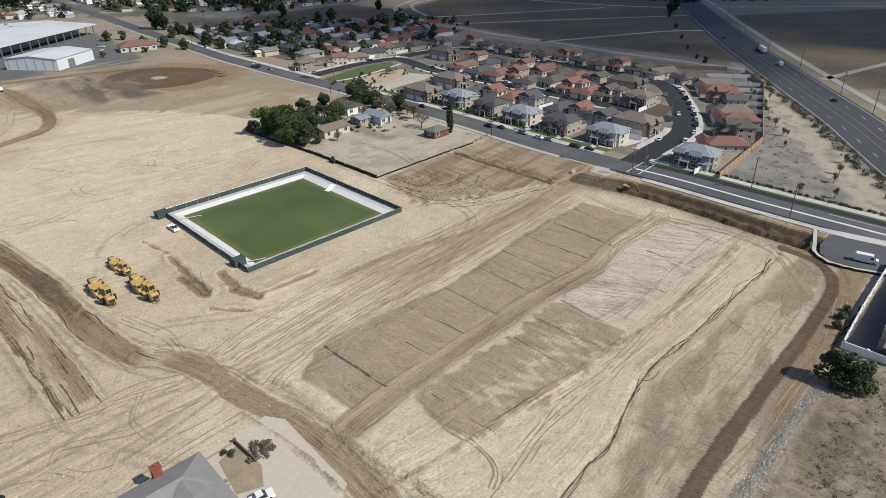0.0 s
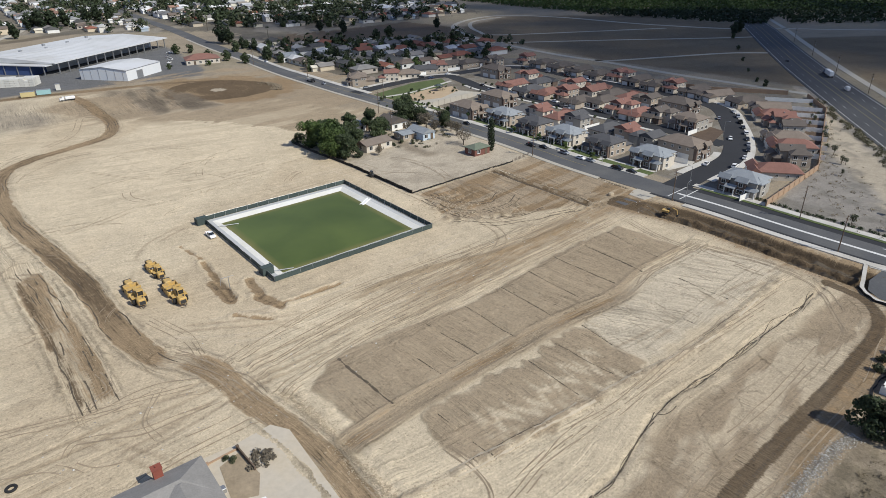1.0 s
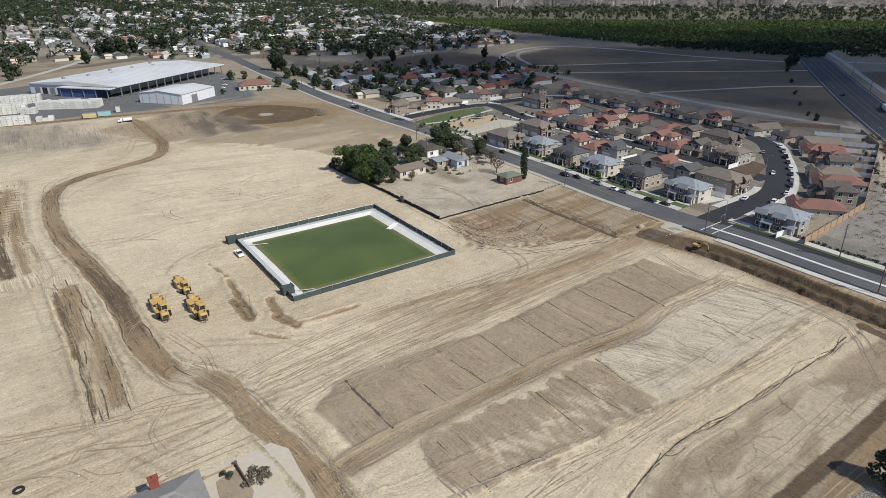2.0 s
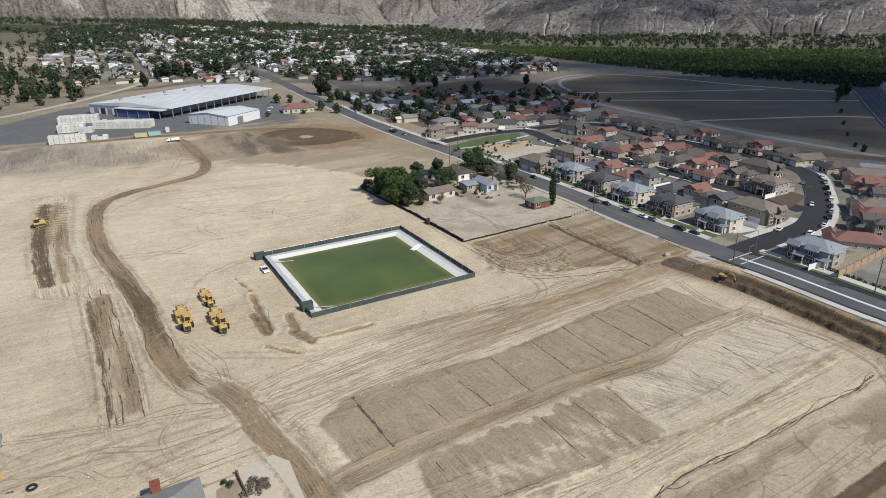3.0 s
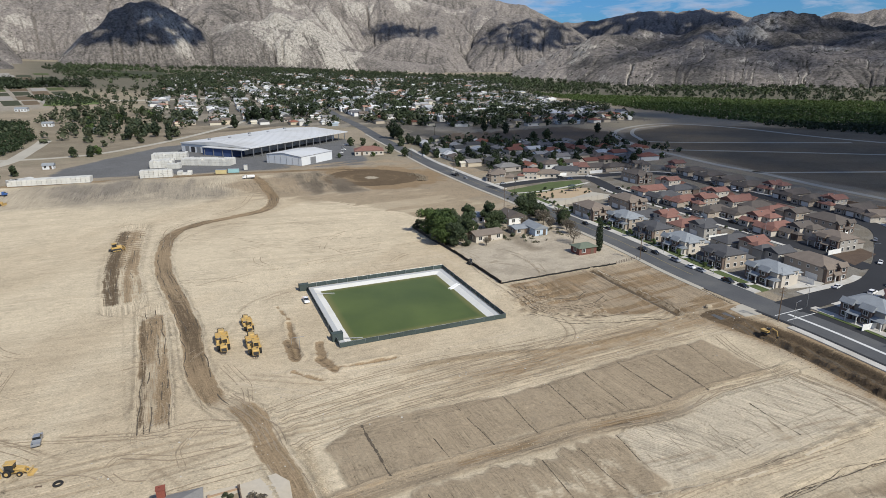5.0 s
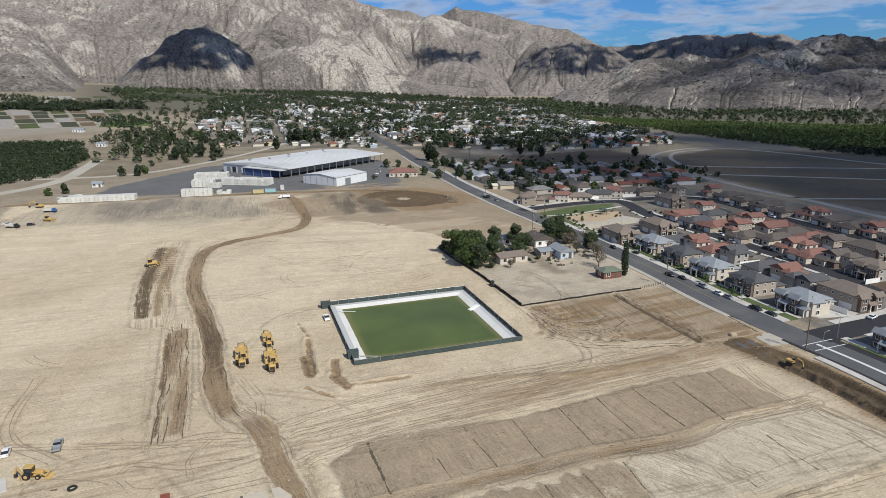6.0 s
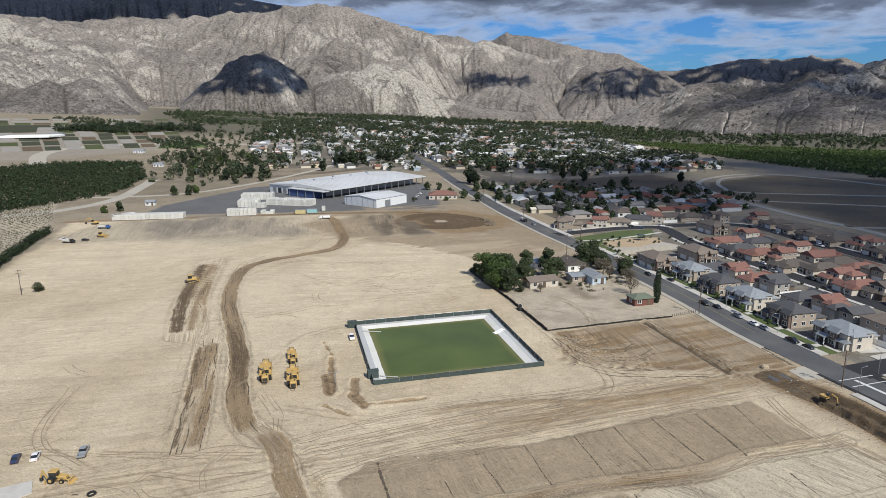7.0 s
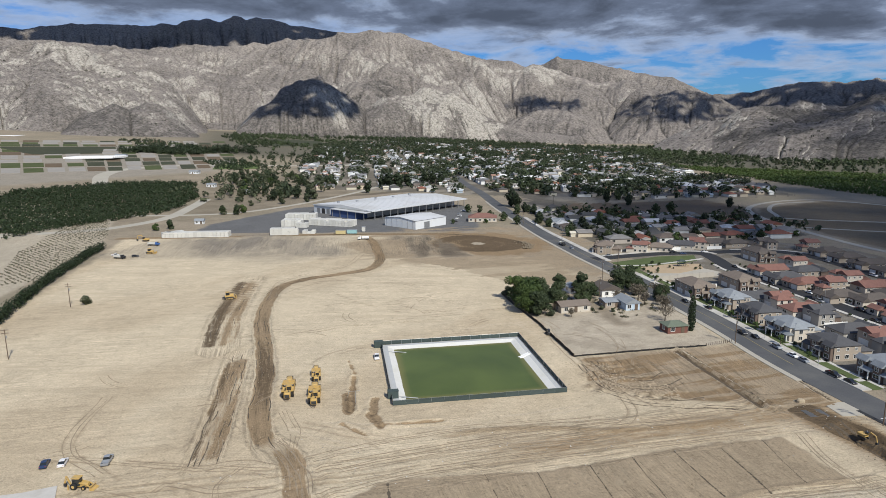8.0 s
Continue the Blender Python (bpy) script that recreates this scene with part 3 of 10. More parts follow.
def ground():
    xs = np.concatenate([graded(-120, 72, 0.5, -200, 96, 1.03)])
    xs = np.concatenate([-graded(-xs[0], -xs[0] + 130, 1.4, -xs[0], 5200, 1.04)[:0:-1], xs, graded(xs[-1], xs[-1] + 90, 1.6, xs[-1], 5200, 1.06)[1:]])
    ys = graded(44, 168, 0.5, 20, 210, 1.03)
    ys = np.concatenate([-graded(-ys[0], -ys[0] + 10, 4.0, -ys[0], 2500, 1.3)[:0:-1], ys, graded(ys[-1], ys[-1] + 180, 1.5, ys[-1], 5200, 1.035)[1:]])
    xs, ys = np.unique(xs), np.unique(ys)
    gx, gy = np.meshgrid(xs, ys, indexing="ij")
    x, y = gx.ravel(), gy.ravel()
    n = len(x)
    z = lie(x, y)
    col = np.empty((n, 3))
    flow = np.zeros((n, 3))
    area = np.zeros((n, 3))                                   # brown damp soil, dark soil, scraped pad soil

    def lay(mask, colour):
        m = np.clip(mask, 0, 1)[:, None]
        col[:] = col * (1 - m) + np.array(colour) * m

    def soak(channel, mask):
        area[:, channel] = np.maximum(area[:, channel], np.clip(mask, 0, 1))

    def edge_of(signed, width):
        return np.clip(0.5 + np.asarray(signed) / (2 * width), 0, 1)

    def soften(mask, passes):
        m = np.asarray(mask, float).reshape(len(xs), len(ys)).copy()
        for _ in range(passes):
            m[1:-1, 1:-1] = (m[1:-1, 1:-1] * 2 + m[2:, 1:-1] + m[:-2, 1:-1] + m[1:-1, 2:] + m[1:-1, :-2]) / 6
        return m.ravel()

    def comb(mask, angle, strength):
        """Sets the way of working: streaks along the angle (degrees from +x)."""
        a = radians(angle)
        sel = mask > 0.5
        flow[sel, 0] = -x[sel] * math.sin(a) + y[sel] * math.cos(a)
        flow[sel, 1] = x[sel] * math.cos(a) + y[sel] * math.sin(a)
        flow[sel, 2] = strength

    wob = (fbm(x / 6, y / 6, 3) - 0.5)
    wob2 = (fbm(x / 1.7, y / 1.7, 3) - 0.5)
    coarse = fbm(x / 40, y / 40, 4)
    # open country: dry ground
    col[:] = (0.29, 0.243, 0.18)
    lay(step(coarse, 0.42, 0.62), (0.25, 0.215, 0.155))
    # graded site
    site = inside(x, y, [(-330, 232), (-214, 108), (-140, 20), (60, 20), (96, 96), (47, 166), (5, 222), (-40, 270), (-150, 338), (-240, 290)])
    on = step(site + 5 * wob, -2, 3)
    lay(on, (0.56, 0.472, 0.338))
    lay(on * step(fbm(x / 25 + 5, y / 60, 4), 0.45, 0.7), (0.485, 0.398, 0.278))
    lay(on * 0.6 * step(x + 0.25 * (y - 100) + 14 * wob, -40, 30), (0.47, 0.388, 0.272))
    comb(on, 42, 0.2)
    west = on * (x < -60) * (y > 60)
    comb(west, 28, 0.30)
    comb(west * (x + 0.9 * y < -8), 40, 0.32)
    # scuffed ground beside the damp disc, its soil also dulled to paint cloud shade
    scuffed_shade = covered(x + 10 * wob, y + 10 * wob2, [(-112, 262), (-60, 240), (-28, 276), (-80, 332), (-104, 342), (-150, 318), (-190, 300), (-200, 280)])
    soak(2, scuffed_shade * (0.5 + 0.5 * step(fbm((x + y) / 40, (x - y) / 9, 3), 0.36, 0.62)))
    soak(2, west * 0.34 * step(fbm((x * 0.88 + y * 0.47) / 60, (-x * 0.47 + y * 0.88) / 3.5, 3), 0.50, 0.72))
    # bank below the yard
    s = -0.5 * x + 0.866 * y
    bank = step(s, 308, 322) * (1 - step(s, 352, 366)) * (x < -110) * (x > -300)
    lay(0.5 * bank * step(fbm(x / 24, y / 24, 3), 0.36, 0.52), (0.27, 0.235, 0.185))
    comb(bank, 125, 0.6)
    z += bank * 0.4 * (fbm((x * 0.87 + y * 0.5) / 5, s / 60, 3) - 0.5)
    # plateau above it: yard of worn asphalt
    yard = inside(x, y, [(-300, 262), (-235, 300), (-192, 322), (-140, 352), (-150, 380), (-205, 470), (-275, 480), (-330, 400), (-322, 300)])
    lay(step(yard + 4 * wob, 0, 3), (0.135, 0.135, 0.135))
    # damp round patch
    d = np.hypot((x + 125) * 0.86 + (y - 322) * 0.5, ((x + 125) * -0.5 + (y - 322) * 0.86) * 1.35)
    d = d + 3.5 * wob
    lay((1 - step(d, 27, 30)), (0.15, 0.12, 0.09))
    soak(1, edge_of(28 - d, 1.5) * 1.15)
    soak(0, edge_of(46 + 20 * wob - d, 12) * 0.85)
    lay(step(d, 7, 9) * (1 - step(d, 11, 13)) * 0.3, (0.17, 0.14, 0.105))
    soak(2, edge_of(75 - d + 25 * wob, 18) * step(d, 28, 31) * (0.35 + 0.6 * step(fbm((x + y) / 30, (x - y) / 6, 3), 0.38, 0.6)))
    lay((1 - step(d, 34, 75)) * step(d, 28, 31) * 0.75 * step(fbm(x / 12, y / 12, 3), 0.4, 0.6), (0.20, 0.168, 0.128))
    area[d < 4.5] *= 0.2
    area[:, 1] *= 1 - 0.42 * step(d, 9, 12) * (1 - step(d, 15, 18)) * step(fbm(x / 9, y / 9, 2), 0.3, 0.45)
    lay((1 - step(d, 3.5, 5.0)), (0.36, 0.31, 0.235))
    flow[d < 28, 2] = 0.1
    # ground east of the pond drive: mixed scraped soil
    east = inside(x, y, [(-22, 171), (-12, 150), (25, 158), (44, 167), (17, 204)])
    lay(step(east + 2 * wob, -1, 2), (0.33, 0.26, 0.178))
    soak(0, edge_of(east + 1.5 * wob, 1.5) * (0.28 + 0.5 * step(fbm((x + y) / 30, (x - y) / 3, 3), 0.40, 0.66)))
    lay(step(east + 2 * wob, -1, 2) * step(fbm((x + y) / 30, (x - y) / 3, 3), 0.5, 0.62) * 0.5, (0.27, 0.208, 0.14))
    comb(east > 0, -57, 0.8)
    for a_, b_, w_ in (((2.5, 189), (26, 159), 1.3), ((4.6, 190.3), (28, 160.8), 0.7), ((20, 203), (41, 171), 0.8)):
        dist, across, along = from_line(x, y, [Vector(a_), Vector(b_)], 6)
        m = (1 - step(dist + 0.7 * wob2, w_ * 0.5, w_))
        soak(1, 0.75 * edge_of(w_ * 0.8 - dist - 0.5 * wob2, 0.8))
        z -= 0.3 * m - 0.35 * (1 - step(np.abs(np.abs(across) - w_ - 0.5), 0.1, 0.6)) * (dist < 4)
    # wet pits and spoil near the pump pen
    for a_, b_, w_, deep in (((-71.5, 128.5), (-60, 111.5), 0.45, 0.45), ((-66, 118), (-59.8, 110.2), 1.15, 0.15), ((-58.4, 119.5), (-54.5, 113), 0.7, 0.2), ((-54.5, 112), (-48.9, 107.8), 1.1, 0.25), ((-57.5, 104.8), (-49.5, 103), 0.3, 0.3),
                             ((-80, 137.5), (-72, 130), 0.3, 0.3), ((-50, 108), (-38, 117), 0.3, 0.3)):
        dist, across, along = from_line(x, y, [Vector(a_), Vector(b_)], 6)
        m = 1 - step(dist + 1.4 * wob2 + 0.8 * wob, w_ * 0.6, w_ + 0.2)
        soak(0, 0.95 * edge_of(w_ + 0.2 - dist - 1.2 * wob2 - 0.8 * wob, 0.6))
        soak(1, 0.55 * edge_of(w_ - 0.3 - dist - 1.2 * wob2 - 0.8 * wob, 0.6))
        z -= deep * m - 0.7 * deep * (1 - step(np.abs(dist - w_ - 0.8 + wob), 0.2, 0.9)) * (dist < 5)
    churn = inside(x, y, [(-22, 169), (-15, 146), (8, 150), (12, 160), (-8, 176)])
    cm = step(churn + 3 * wob, 0, 3)
    lay(cm * step(wob2, 0.02, 0.12), (0.25, 0.195, 0.13))
    z += cm * 0.9 * np.maximum(wob2, -0.2)
    # pads: scraped bands between divider lines
    ux, uy = 0.783, 0.622                                     # along the rows of pads
    u, v = x * ux + y * uy, -x * uy + y * ux                  # v grows away from the camera
    comb_noise = fbm(u / 1.1, v / 14 + 3, 3) - 0.5            # fingers across the rows, drawn by the scraper
    jx, jy = x + 1.6 * wob + 1.2 * wob2, y + 1.6 * wob - 1.2 * wob2
    on_a = covered(jx, jy, [(-38.5, 80.5), (-35.3, 89.9), (-27.9, 95.7), (-11.8, 105.7), (-3.2, 113.8), (11.1, 128.3), (27.2, 140.8), (30.9, 144.2), (42.4, 129.5), (30.8, 121.2), (21.2, 110.1), (7, 101.4), (-4.6, 93.8), (-16, 83.7), (-24, 75.7), (-28.7, 70.6)])
    fx, fy = jx - uy * 5 * comb_noise, jy + ux * 5 * comb_noise
    on_b = covered(fx, fy, [(-20.2, 72.5), (-18.5, 75.3), (-10.3, 81.4), (0, 88.5), (5.9, 94.1), (10.8, 98.4), (15.5, 91.1), (21, 85.6), (12.7, 79), (2.1, 70.1), (-10, 63.2), (-14.9, 64.8)])
    hair_line = fbm(u / 0.8, v / 30 + 1, 2) - 0.5
    axis = from_line(x, y, [Vector((-12, 69)), Vector((0, 78)), Vector((9, 86)), Vector((17, 91))], 14)
    bleached = step(2.6 - np.abs(axis[1] + 9 * hair_line + 5 * wob), 0.0, 3.0) * (axis[0] < 13) * step(axis[2], 0, 5) * (1 - step(axis[2], 29, 34))
    bleached = np.maximum(bleached, 0.8 * step(hair_line + 0.5 * wob, 0.0, 0.2) * step(axis[1], 1, 6) * (axis[0] < 13))
    on_a, on_b = soften(on_a, 3), soften(on_b, 3)
    pale = covered(jx - uy * 3 * comb_noise, jy + ux * 3 * comb_noise, [(20.7, 108.2), (40.6, 126), (46.3, 130.4), (60.6, 122.3), (59.3, 117.1), (39.8, 101.3), (29.9, 94.6), (20, 85.3), (10.8, 98.4)])
    pale = soften(pale, 3)
    dull_a = 0.66 + 0.24 * step(fbm(u / 9, v / 6, 3), 0.32, 0.55)
    soak(2, on_a * dull_a)
    soak(2, on_b * (1 - 0.85 * bleached) * (0.68 + 0.22 * step(fbm(u / 7 + 9, v / 6, 3), 0.35, 0.6)))
    lay(pale, (0.50, 0.43, 0.322))
    soak(2, pale * 0.42 * step(comb_noise, 0.10, 0.22))
    lay(on_b * bleached, (0.47, 0.395, 0.285))
    for m_, angle, strength in ((on_a, -50, 0.42), (np.maximum(on_b, bleached), -50, 0.5), (pale, -22, 0.75)):
        comb(m_, angle, strength)
    z += 0.22 * on_a + 0.15 * on_b
    # divider lines scratched across the pads
    for a_, b_ in DIVIDERS:
        dist, across, along = from_line(x, y, [Vector(a_), Vector(b_)], 3)
        z -= 0.2 * (1 - step(dist + 0.3 * wob2, 0.1, 0.45))
    # open end of the near pad and the ridge of soil round the pads
    dist, across, along = from_line(x, y, ROW_LINE, 5)
    m = 1 - step(dist + 0.8 * wob, 1.2, 2.4)
    soak(0, edge_of(1.9 - dist - 0.9 * wob, 1.3) * (0.34 + 0.28 * step(vnoise(along / 8, across / 2), 0.3, 0.7)) * (1 - 0.75 * step(along, 58, 76)))
    soak(2, edge_of(3.0 - dist - wob, 1.5) * 0.8 * (1 - 0.6 * step(along, 60, 78)))
    z += 0.22 * (1 - step(np.abs(np.abs(across) - 1.9 + 0.5 * wob), 0.2, 0.8)) * (dist < 5) * (0.2 + 1.2 * fbm(along / 0.9, across, 3))
    sel = dist < 2.4
    flow[sel, 0], flow[sel, 1], flow[sel, 2] = across[sel], along[sel], 0.8
    dist, across, along = from_line(x, y, EDGE_LINE, 9)
    sel = dist < 7
    flow[sel, 0], flow[sel, 1], flow[sel, 2] = across[sel], along[sel], 0.42
    ridge = (1 - step(np.abs(dist + 0.9 * wob), 0.2, 1.1)) * (dist < 9)
    z += ridge * (0.02 + 0.5 * fbm(along / 0.8, across / 0.8, 3))
    lay(ridge * 0.6 * step(wob2, -0.02, 0.08), (0.28, 0.23, 0.165))
    # main dirt road past the pond
    dist, across, along = from_line(x, y, SITE_ROAD, 16)
    sel = (dist < 9.5 + 3 * wob)
    flow[sel, 0], flow[sel, 1], flow[sel, 2] = across[sel], along[sel], (0.34 + 0.4 * step(along, 20, 60))[sel]
    lay((1 - step(dist, 6, 10)) * 0.6 * step(along, 40, 70), (0.43, 0.345, 0.235))
    soak(0, edge_of(5.5 - dist - 2 * wob, 3.5) * 0.52 * step(along, 48, 85))
    for o in (-4.2, -1.8, 1.2, 3.8):
        w = o + 1.4 * (vnoise(along / 25, np.full(n, o)) - 0.5)
        m = (1 - step(np.abs(across - w), 0.15, 0.75)) * (dist < 14)
        lay(m * 0.65 * vnoise(along / 9, np.full(n, o + 3)), (0.25, 0.19, 0.12))
        z -= m * 0.07
    # sweeping tracks through the open ground, worn in
    for k, pts in enumerate(([(-60, 70), (-40, 92), (-18, 114), (6, 133), (30, 151)], [(-10, 118), (0, 138), (-6, 152), (-14, 168)],
                             [(-100, 66), (-78, 74), (-58, 82)], [(-90, 100), (-74, 74), (-56, 64)], [(60, 92), (64, 110), (58, 122), (44, 134)],
                             [(20, 92), (44, 108), (60, 118)], [(-60, 112), (-52, 104), (-42, 100)], [(-120, 90), (-104, 70), (-86, 66)],
                             [(-70, 205), (-88, 190), (-110, 188), (-140, 200)], [(-40, 195), (-30, 178), (-14, 160), (4, 148)])):
        dist, across, along = from_line(x, y, smooth_line(pts), 6)
        for o in (-1.1, 1.1):
            m = (1 - step(np.abs(across - o + 0.5 * wob), 0.12, 0.55)) * (dist < 5) * step(vnoise(along / 6 + k, np.full(n, o)), 0.25, 0.6)
            lay(m * 0.55, (0.28, 0.218, 0.148))
            z -= m * 0.08
    # wheel tracks sweeping round the pond
    for k, pts in enumerate(([(-58, 104), (-45, 110), (-30, 121), (-16, 134), (-8, 146), (-16, 160), (-40, 186), (-66, 205)], [(-62, 101), (-44, 104), (-24, 116), (-4, 132), (8, 140), (22, 150)],
                             [(-100, 132), (-92, 150), (-78, 168), (-58, 186), (-36, 205), (-20, 222)], [(-84, 120), (-88, 140), (-76, 160), (-60, 176), (-44, 190)],
                             [(-70, 96), (-48, 98), (-28, 108), (-6, 124), (16, 140), (34, 150)], [(-110, 150), (-96, 172), (-72, 196), (-44, 226), (-30, 250)])):
        dist, across, along = from_line(x, y, smooth_line(pts), 5)
        for o in (-1.1, 1.0):
            m = (1 - step(np.abs(across - o + 0.5 * wob), 0.15, 0.6)) * (dist < 4.5) * step(vnoise(along / 9 + k, np.full(n, o)), 0.2, 0.55)
            lay(m * 0.5, (0.30, 0.232, 0.158) if k % 2 else (0.52, 0.44, 0.33))
            z -= m * 0.05
    # a rippled windrow of browner soil beside the main road
    dist, across, along = from_line(x, y, smooth_line([(-37, 107.5), (-26, 118), (-12, 126), (2, 132.5), (18, 145)]), 5)
    m = (1 - step(np.abs(across + wob), 0.5, 1.6)) * (dist < 4) * step(along, 0, 12)
    lay(m * 0.75, (0.31, 0.232, 0.142))
    z += m * 0.3 * fbm(along / 0.9, across / 0.9, 2)
    # haul roads and worked strips: damp, compacted soil between low windrows
    for line, half, dark, tone in ((HAUL_A, 2.6, 0.96, (0.165, 0.122, 0.082)), (HAUL_B, 2.4, 0.9, (0.195, 0.145, 0.096)),
                                   (STRIP_A, 5.6, 0.9, (0.205, 0.158, 0.108)), (STRIP_B, 3.3, 0.7, (0.235, 0.188, 0.135)),
                                   (BANK_ROAD, 3.4, 0.8, (0.225, 0.175, 0.125))):
        dist, across, along = from_line(x, y, line, half + 6)
        edge = dist + 1.6 * wob + 1.2 * wob2
        m = 1 - step(edge, half - 0.5, half + 0.5)
        wet = 0.55 + 0.45 * step(vnoise(along / 14, np.zeros(n)), 0.3, 0.6)
        total = sum(math.hypot(q[0] - p[0], q[1] - p[1]) for p, q in zip(line[:-1], line[1:]))
        ends = np.clip(along / 9, 0, 1) * np.clip((total - along) / (14 if line is HAUL_A else 6), 0, 1)
        core = edge_of(half - dist - 0.9 * wob - 0.7 * wob2, 0.8) * np.minimum(ends * 1.3, 1)
        if line is HAUL_A:
            soak(0, core * 0.95)
            soak(1, core * (0.16 + 0.30 * step(vnoise(along / 18, across / 5), 0.35, 0.7) + 0.14 * step(along, total - 75, total - 60)))
        elif line is HAUL_B:
            soak(0, core * (0.62 + 0.3 * step(vnoise(along / 9, across / 2), 0.3, 0.6)))
        elif line is STRIP_A:
            soak(0, core * (0.42 + 0.25 * step(fbm(across / 0.8, along / 25, 2), 0.45, 0.6)))
            soak(1, core * 0.62 * step(across, -0.5, 1.5))
        elif line is STRIP_B:
            soak(0, core * (0.45 + 0.35 * step(fbm(across / 1.4, along / 14, 3), 0.4, 0.6)))
            soak(1, core * 0.55 * step(across, 0.0, 2.0))
            z += m * 0.3 * (fbm(across / 0.9, along / 10, 3) - 0.5)
        else:
            soak(0, core * 0.9)
            soak(1, core * (0.25 + 0.3 * step(vnoise(along / 18, across / 5), 0.35, 0.7)))
        sel = dist < half + 0.8
        flow[sel, 0], flow[sel, 1], flow[sel, 2] = across[sel], along[sel], 0.7
        brim = (1 - step(np.abs(dist - half - 0.8 + 0.7 * wob), 0.2, 0.9)) * (dist < half + 5)
        brim = brim * step(along, 0, 4) * (1 - step(along, along.max() - 8, along.max() - 4))
        z += brim * (0.03 + 0.3 * fbm(along / 0.8, across / 0.8, 2)) - 0.1 * m
        lay(brim * 0.3 * step(wob2, -0.02, 0.08), (0.27, 0.22, 0.16))
    # rough shoulder beside the lower haul road
    dist, across, along = from_line(x, y, HAUL_B, 12)
    m = (1 - step(np.abs(across + 6.0 + 1.5 * wob), 0.6, 1.8)) * (dist < 12) * (along > 12)
    z += m * (0.05 + 0.5 * fbm(along / 1.0, across / 1.0, 3))
    # washed-out rill
    dist, across, along = from_line(x, y, RILL, 6)
    w = 0.2 + 0.45 * vnoise(along / 4, np.zeros(n)) + 0.25 * step(along, 20, 60)
    m = (1 - step(np.abs(across + 1.5 * (fbm(along / 6, np.zeros(n), 3) - 0.5) + 1.0 * wob2), w * 0.35, w * 0.7 + 0.25)) * (dist < 6)
    z -= m * 0.3
    sel = (dist > 1.4) & (dist < 6)
    flow[sel, 0], flow[sel, 1], flow[sel, 2] = across[sel], along[sel], 0.4
    # duller scraped ground by the east edge, and the dark wheel track through it
    dull = inside(x, y, [(-4, 44), (22, 40), (60, 60), (84, 100), (73, 112), (55, 98.5), (30, 81), (16, 69)])
    lay(step(dull + 3 * wob, 0, 2.5) * (0.35 + 0.6 * step(fbm((x + y) / 22, (x - y) / 6, 4), 0.42, 0.58)), (0.31, 0.255, 0.188))
    soak(2, edge_of(dull + 2 * wob, 2.5) * 0.95 * step(fbm((x + y) / 22, (x - y) / 6, 4), 0.36, 0.62))
    comb((dull > 0) * (fbm(x / 9, y / 9, 2) > 0.45), -48, 0.34)
    verge = inside(x, y, [(13, 46), (24, 48), (46, 66), (60, 80), (82, 98), (74, 106), (56, 87), (38, 71)])
    lay(step(verge + 1.5 * wob, 0, 1.5) * 0.9, (0.225, 0.182, 0.13))
    soak(0, edge_of(verge + 1.0 * wob, 1.5) * 0.58)
    dist, across, along = from_line(x, y, EAST_TRACK, 8)
    m = (1 - step(dist + 0.7 * wob, 1.3, 2.0))
    soak(1, edge_of(1.35 - dist - 0.5 * wob, 0.6) * 0.9)
    sel = dist < 3
    flow[sel, 0], flow[sel, 1], flow[sel, 2] = along[sel], across[sel], 0.5
    # cut along the street: freshly dug dark soil with its trench shade painted in, dropped below the kerb
    dist, across, along = from_line(x, y, CUT, 14)
    m = (1 - step(np.abs(across + 0.6 * wob - 0.5), 3.2, 4.6)) * (dist < 9)
    soak(1, edge_of(4.6 - np.abs(across + 0.6 * wob), 1.2) * (dist < 9) * (0.72 + 0.28 * step(vnoise(along / 5, across / 1.5), 0.25, 0.6)))
    soak(0, edge_of(7.5 + 3 * wob - dist, 3.0) * 0.75)
    lay((1 - step(np.abs(across - 6), 1.0, 5.0)) * (dist < 12) * 0.35, (0.27, 0.215, 0.155))
    z -= m * (1.5 + 1.0 * wob2) * step(along, 0, 6)
    z -= (1 - step(np.abs(across - 0.8 + 1.2 * wob), 0.5, 1.3)) * (dist < 9) * 0.9 * step(along, 4, 10)
    z += (1 - step(np.abs(across + 1.0 + wob), 0.2, 1.4)) * (dist < 8) * 0.8 * vnoise(along / 1.2, across)
    # rough fallow ground at the south-east, and the empty lot behind the wall by the highway
    rough = inside(x, y, [(12, 20), (130, 20), (130, 92), (64, 83), (20, 46.5), (13, 40)])
    lay(step(rough + 1.5 * wob, 0, 1.5), (0.275, 0.228, 0.165))
    lay(step(rough, 0, 2) * step(fbm(x / 9, y / 9, 4), 0.5, 0.62) * 0.8, (0.205, 0.168, 0.120))
    lay(step(rough, 0, 2) * step(fbm(x / 3, y / 3, 4), 0.5, 0.62) * 0.7, (0.165, 0.138, 0.095))
    area[rough > 1] *= 0.3
    z += step(rough, 0, 2) * 0.5 * wob2
    lot = covered(x + 3 * wob, y, [(74, 152), (97, 121), (128, 128), (132, 180), (152, 252), (184, 350), (160, 300), (150, 262), (134, 226), (112, 192)])
    lay(lot, (0.245, 0.226, 0.20))
    lay(lot * (1 - step(np.abs(x - (112 + 0.31 * (y - 150)) + 8 * wob), 4, 9)) * 0.85, (0.40, 0.345, 0.262))
    lay(lot * step(fbm(x / 4, y / 6, 4), 0.52, 0.62) * 0.5, (0.14, 0.13, 0.11))
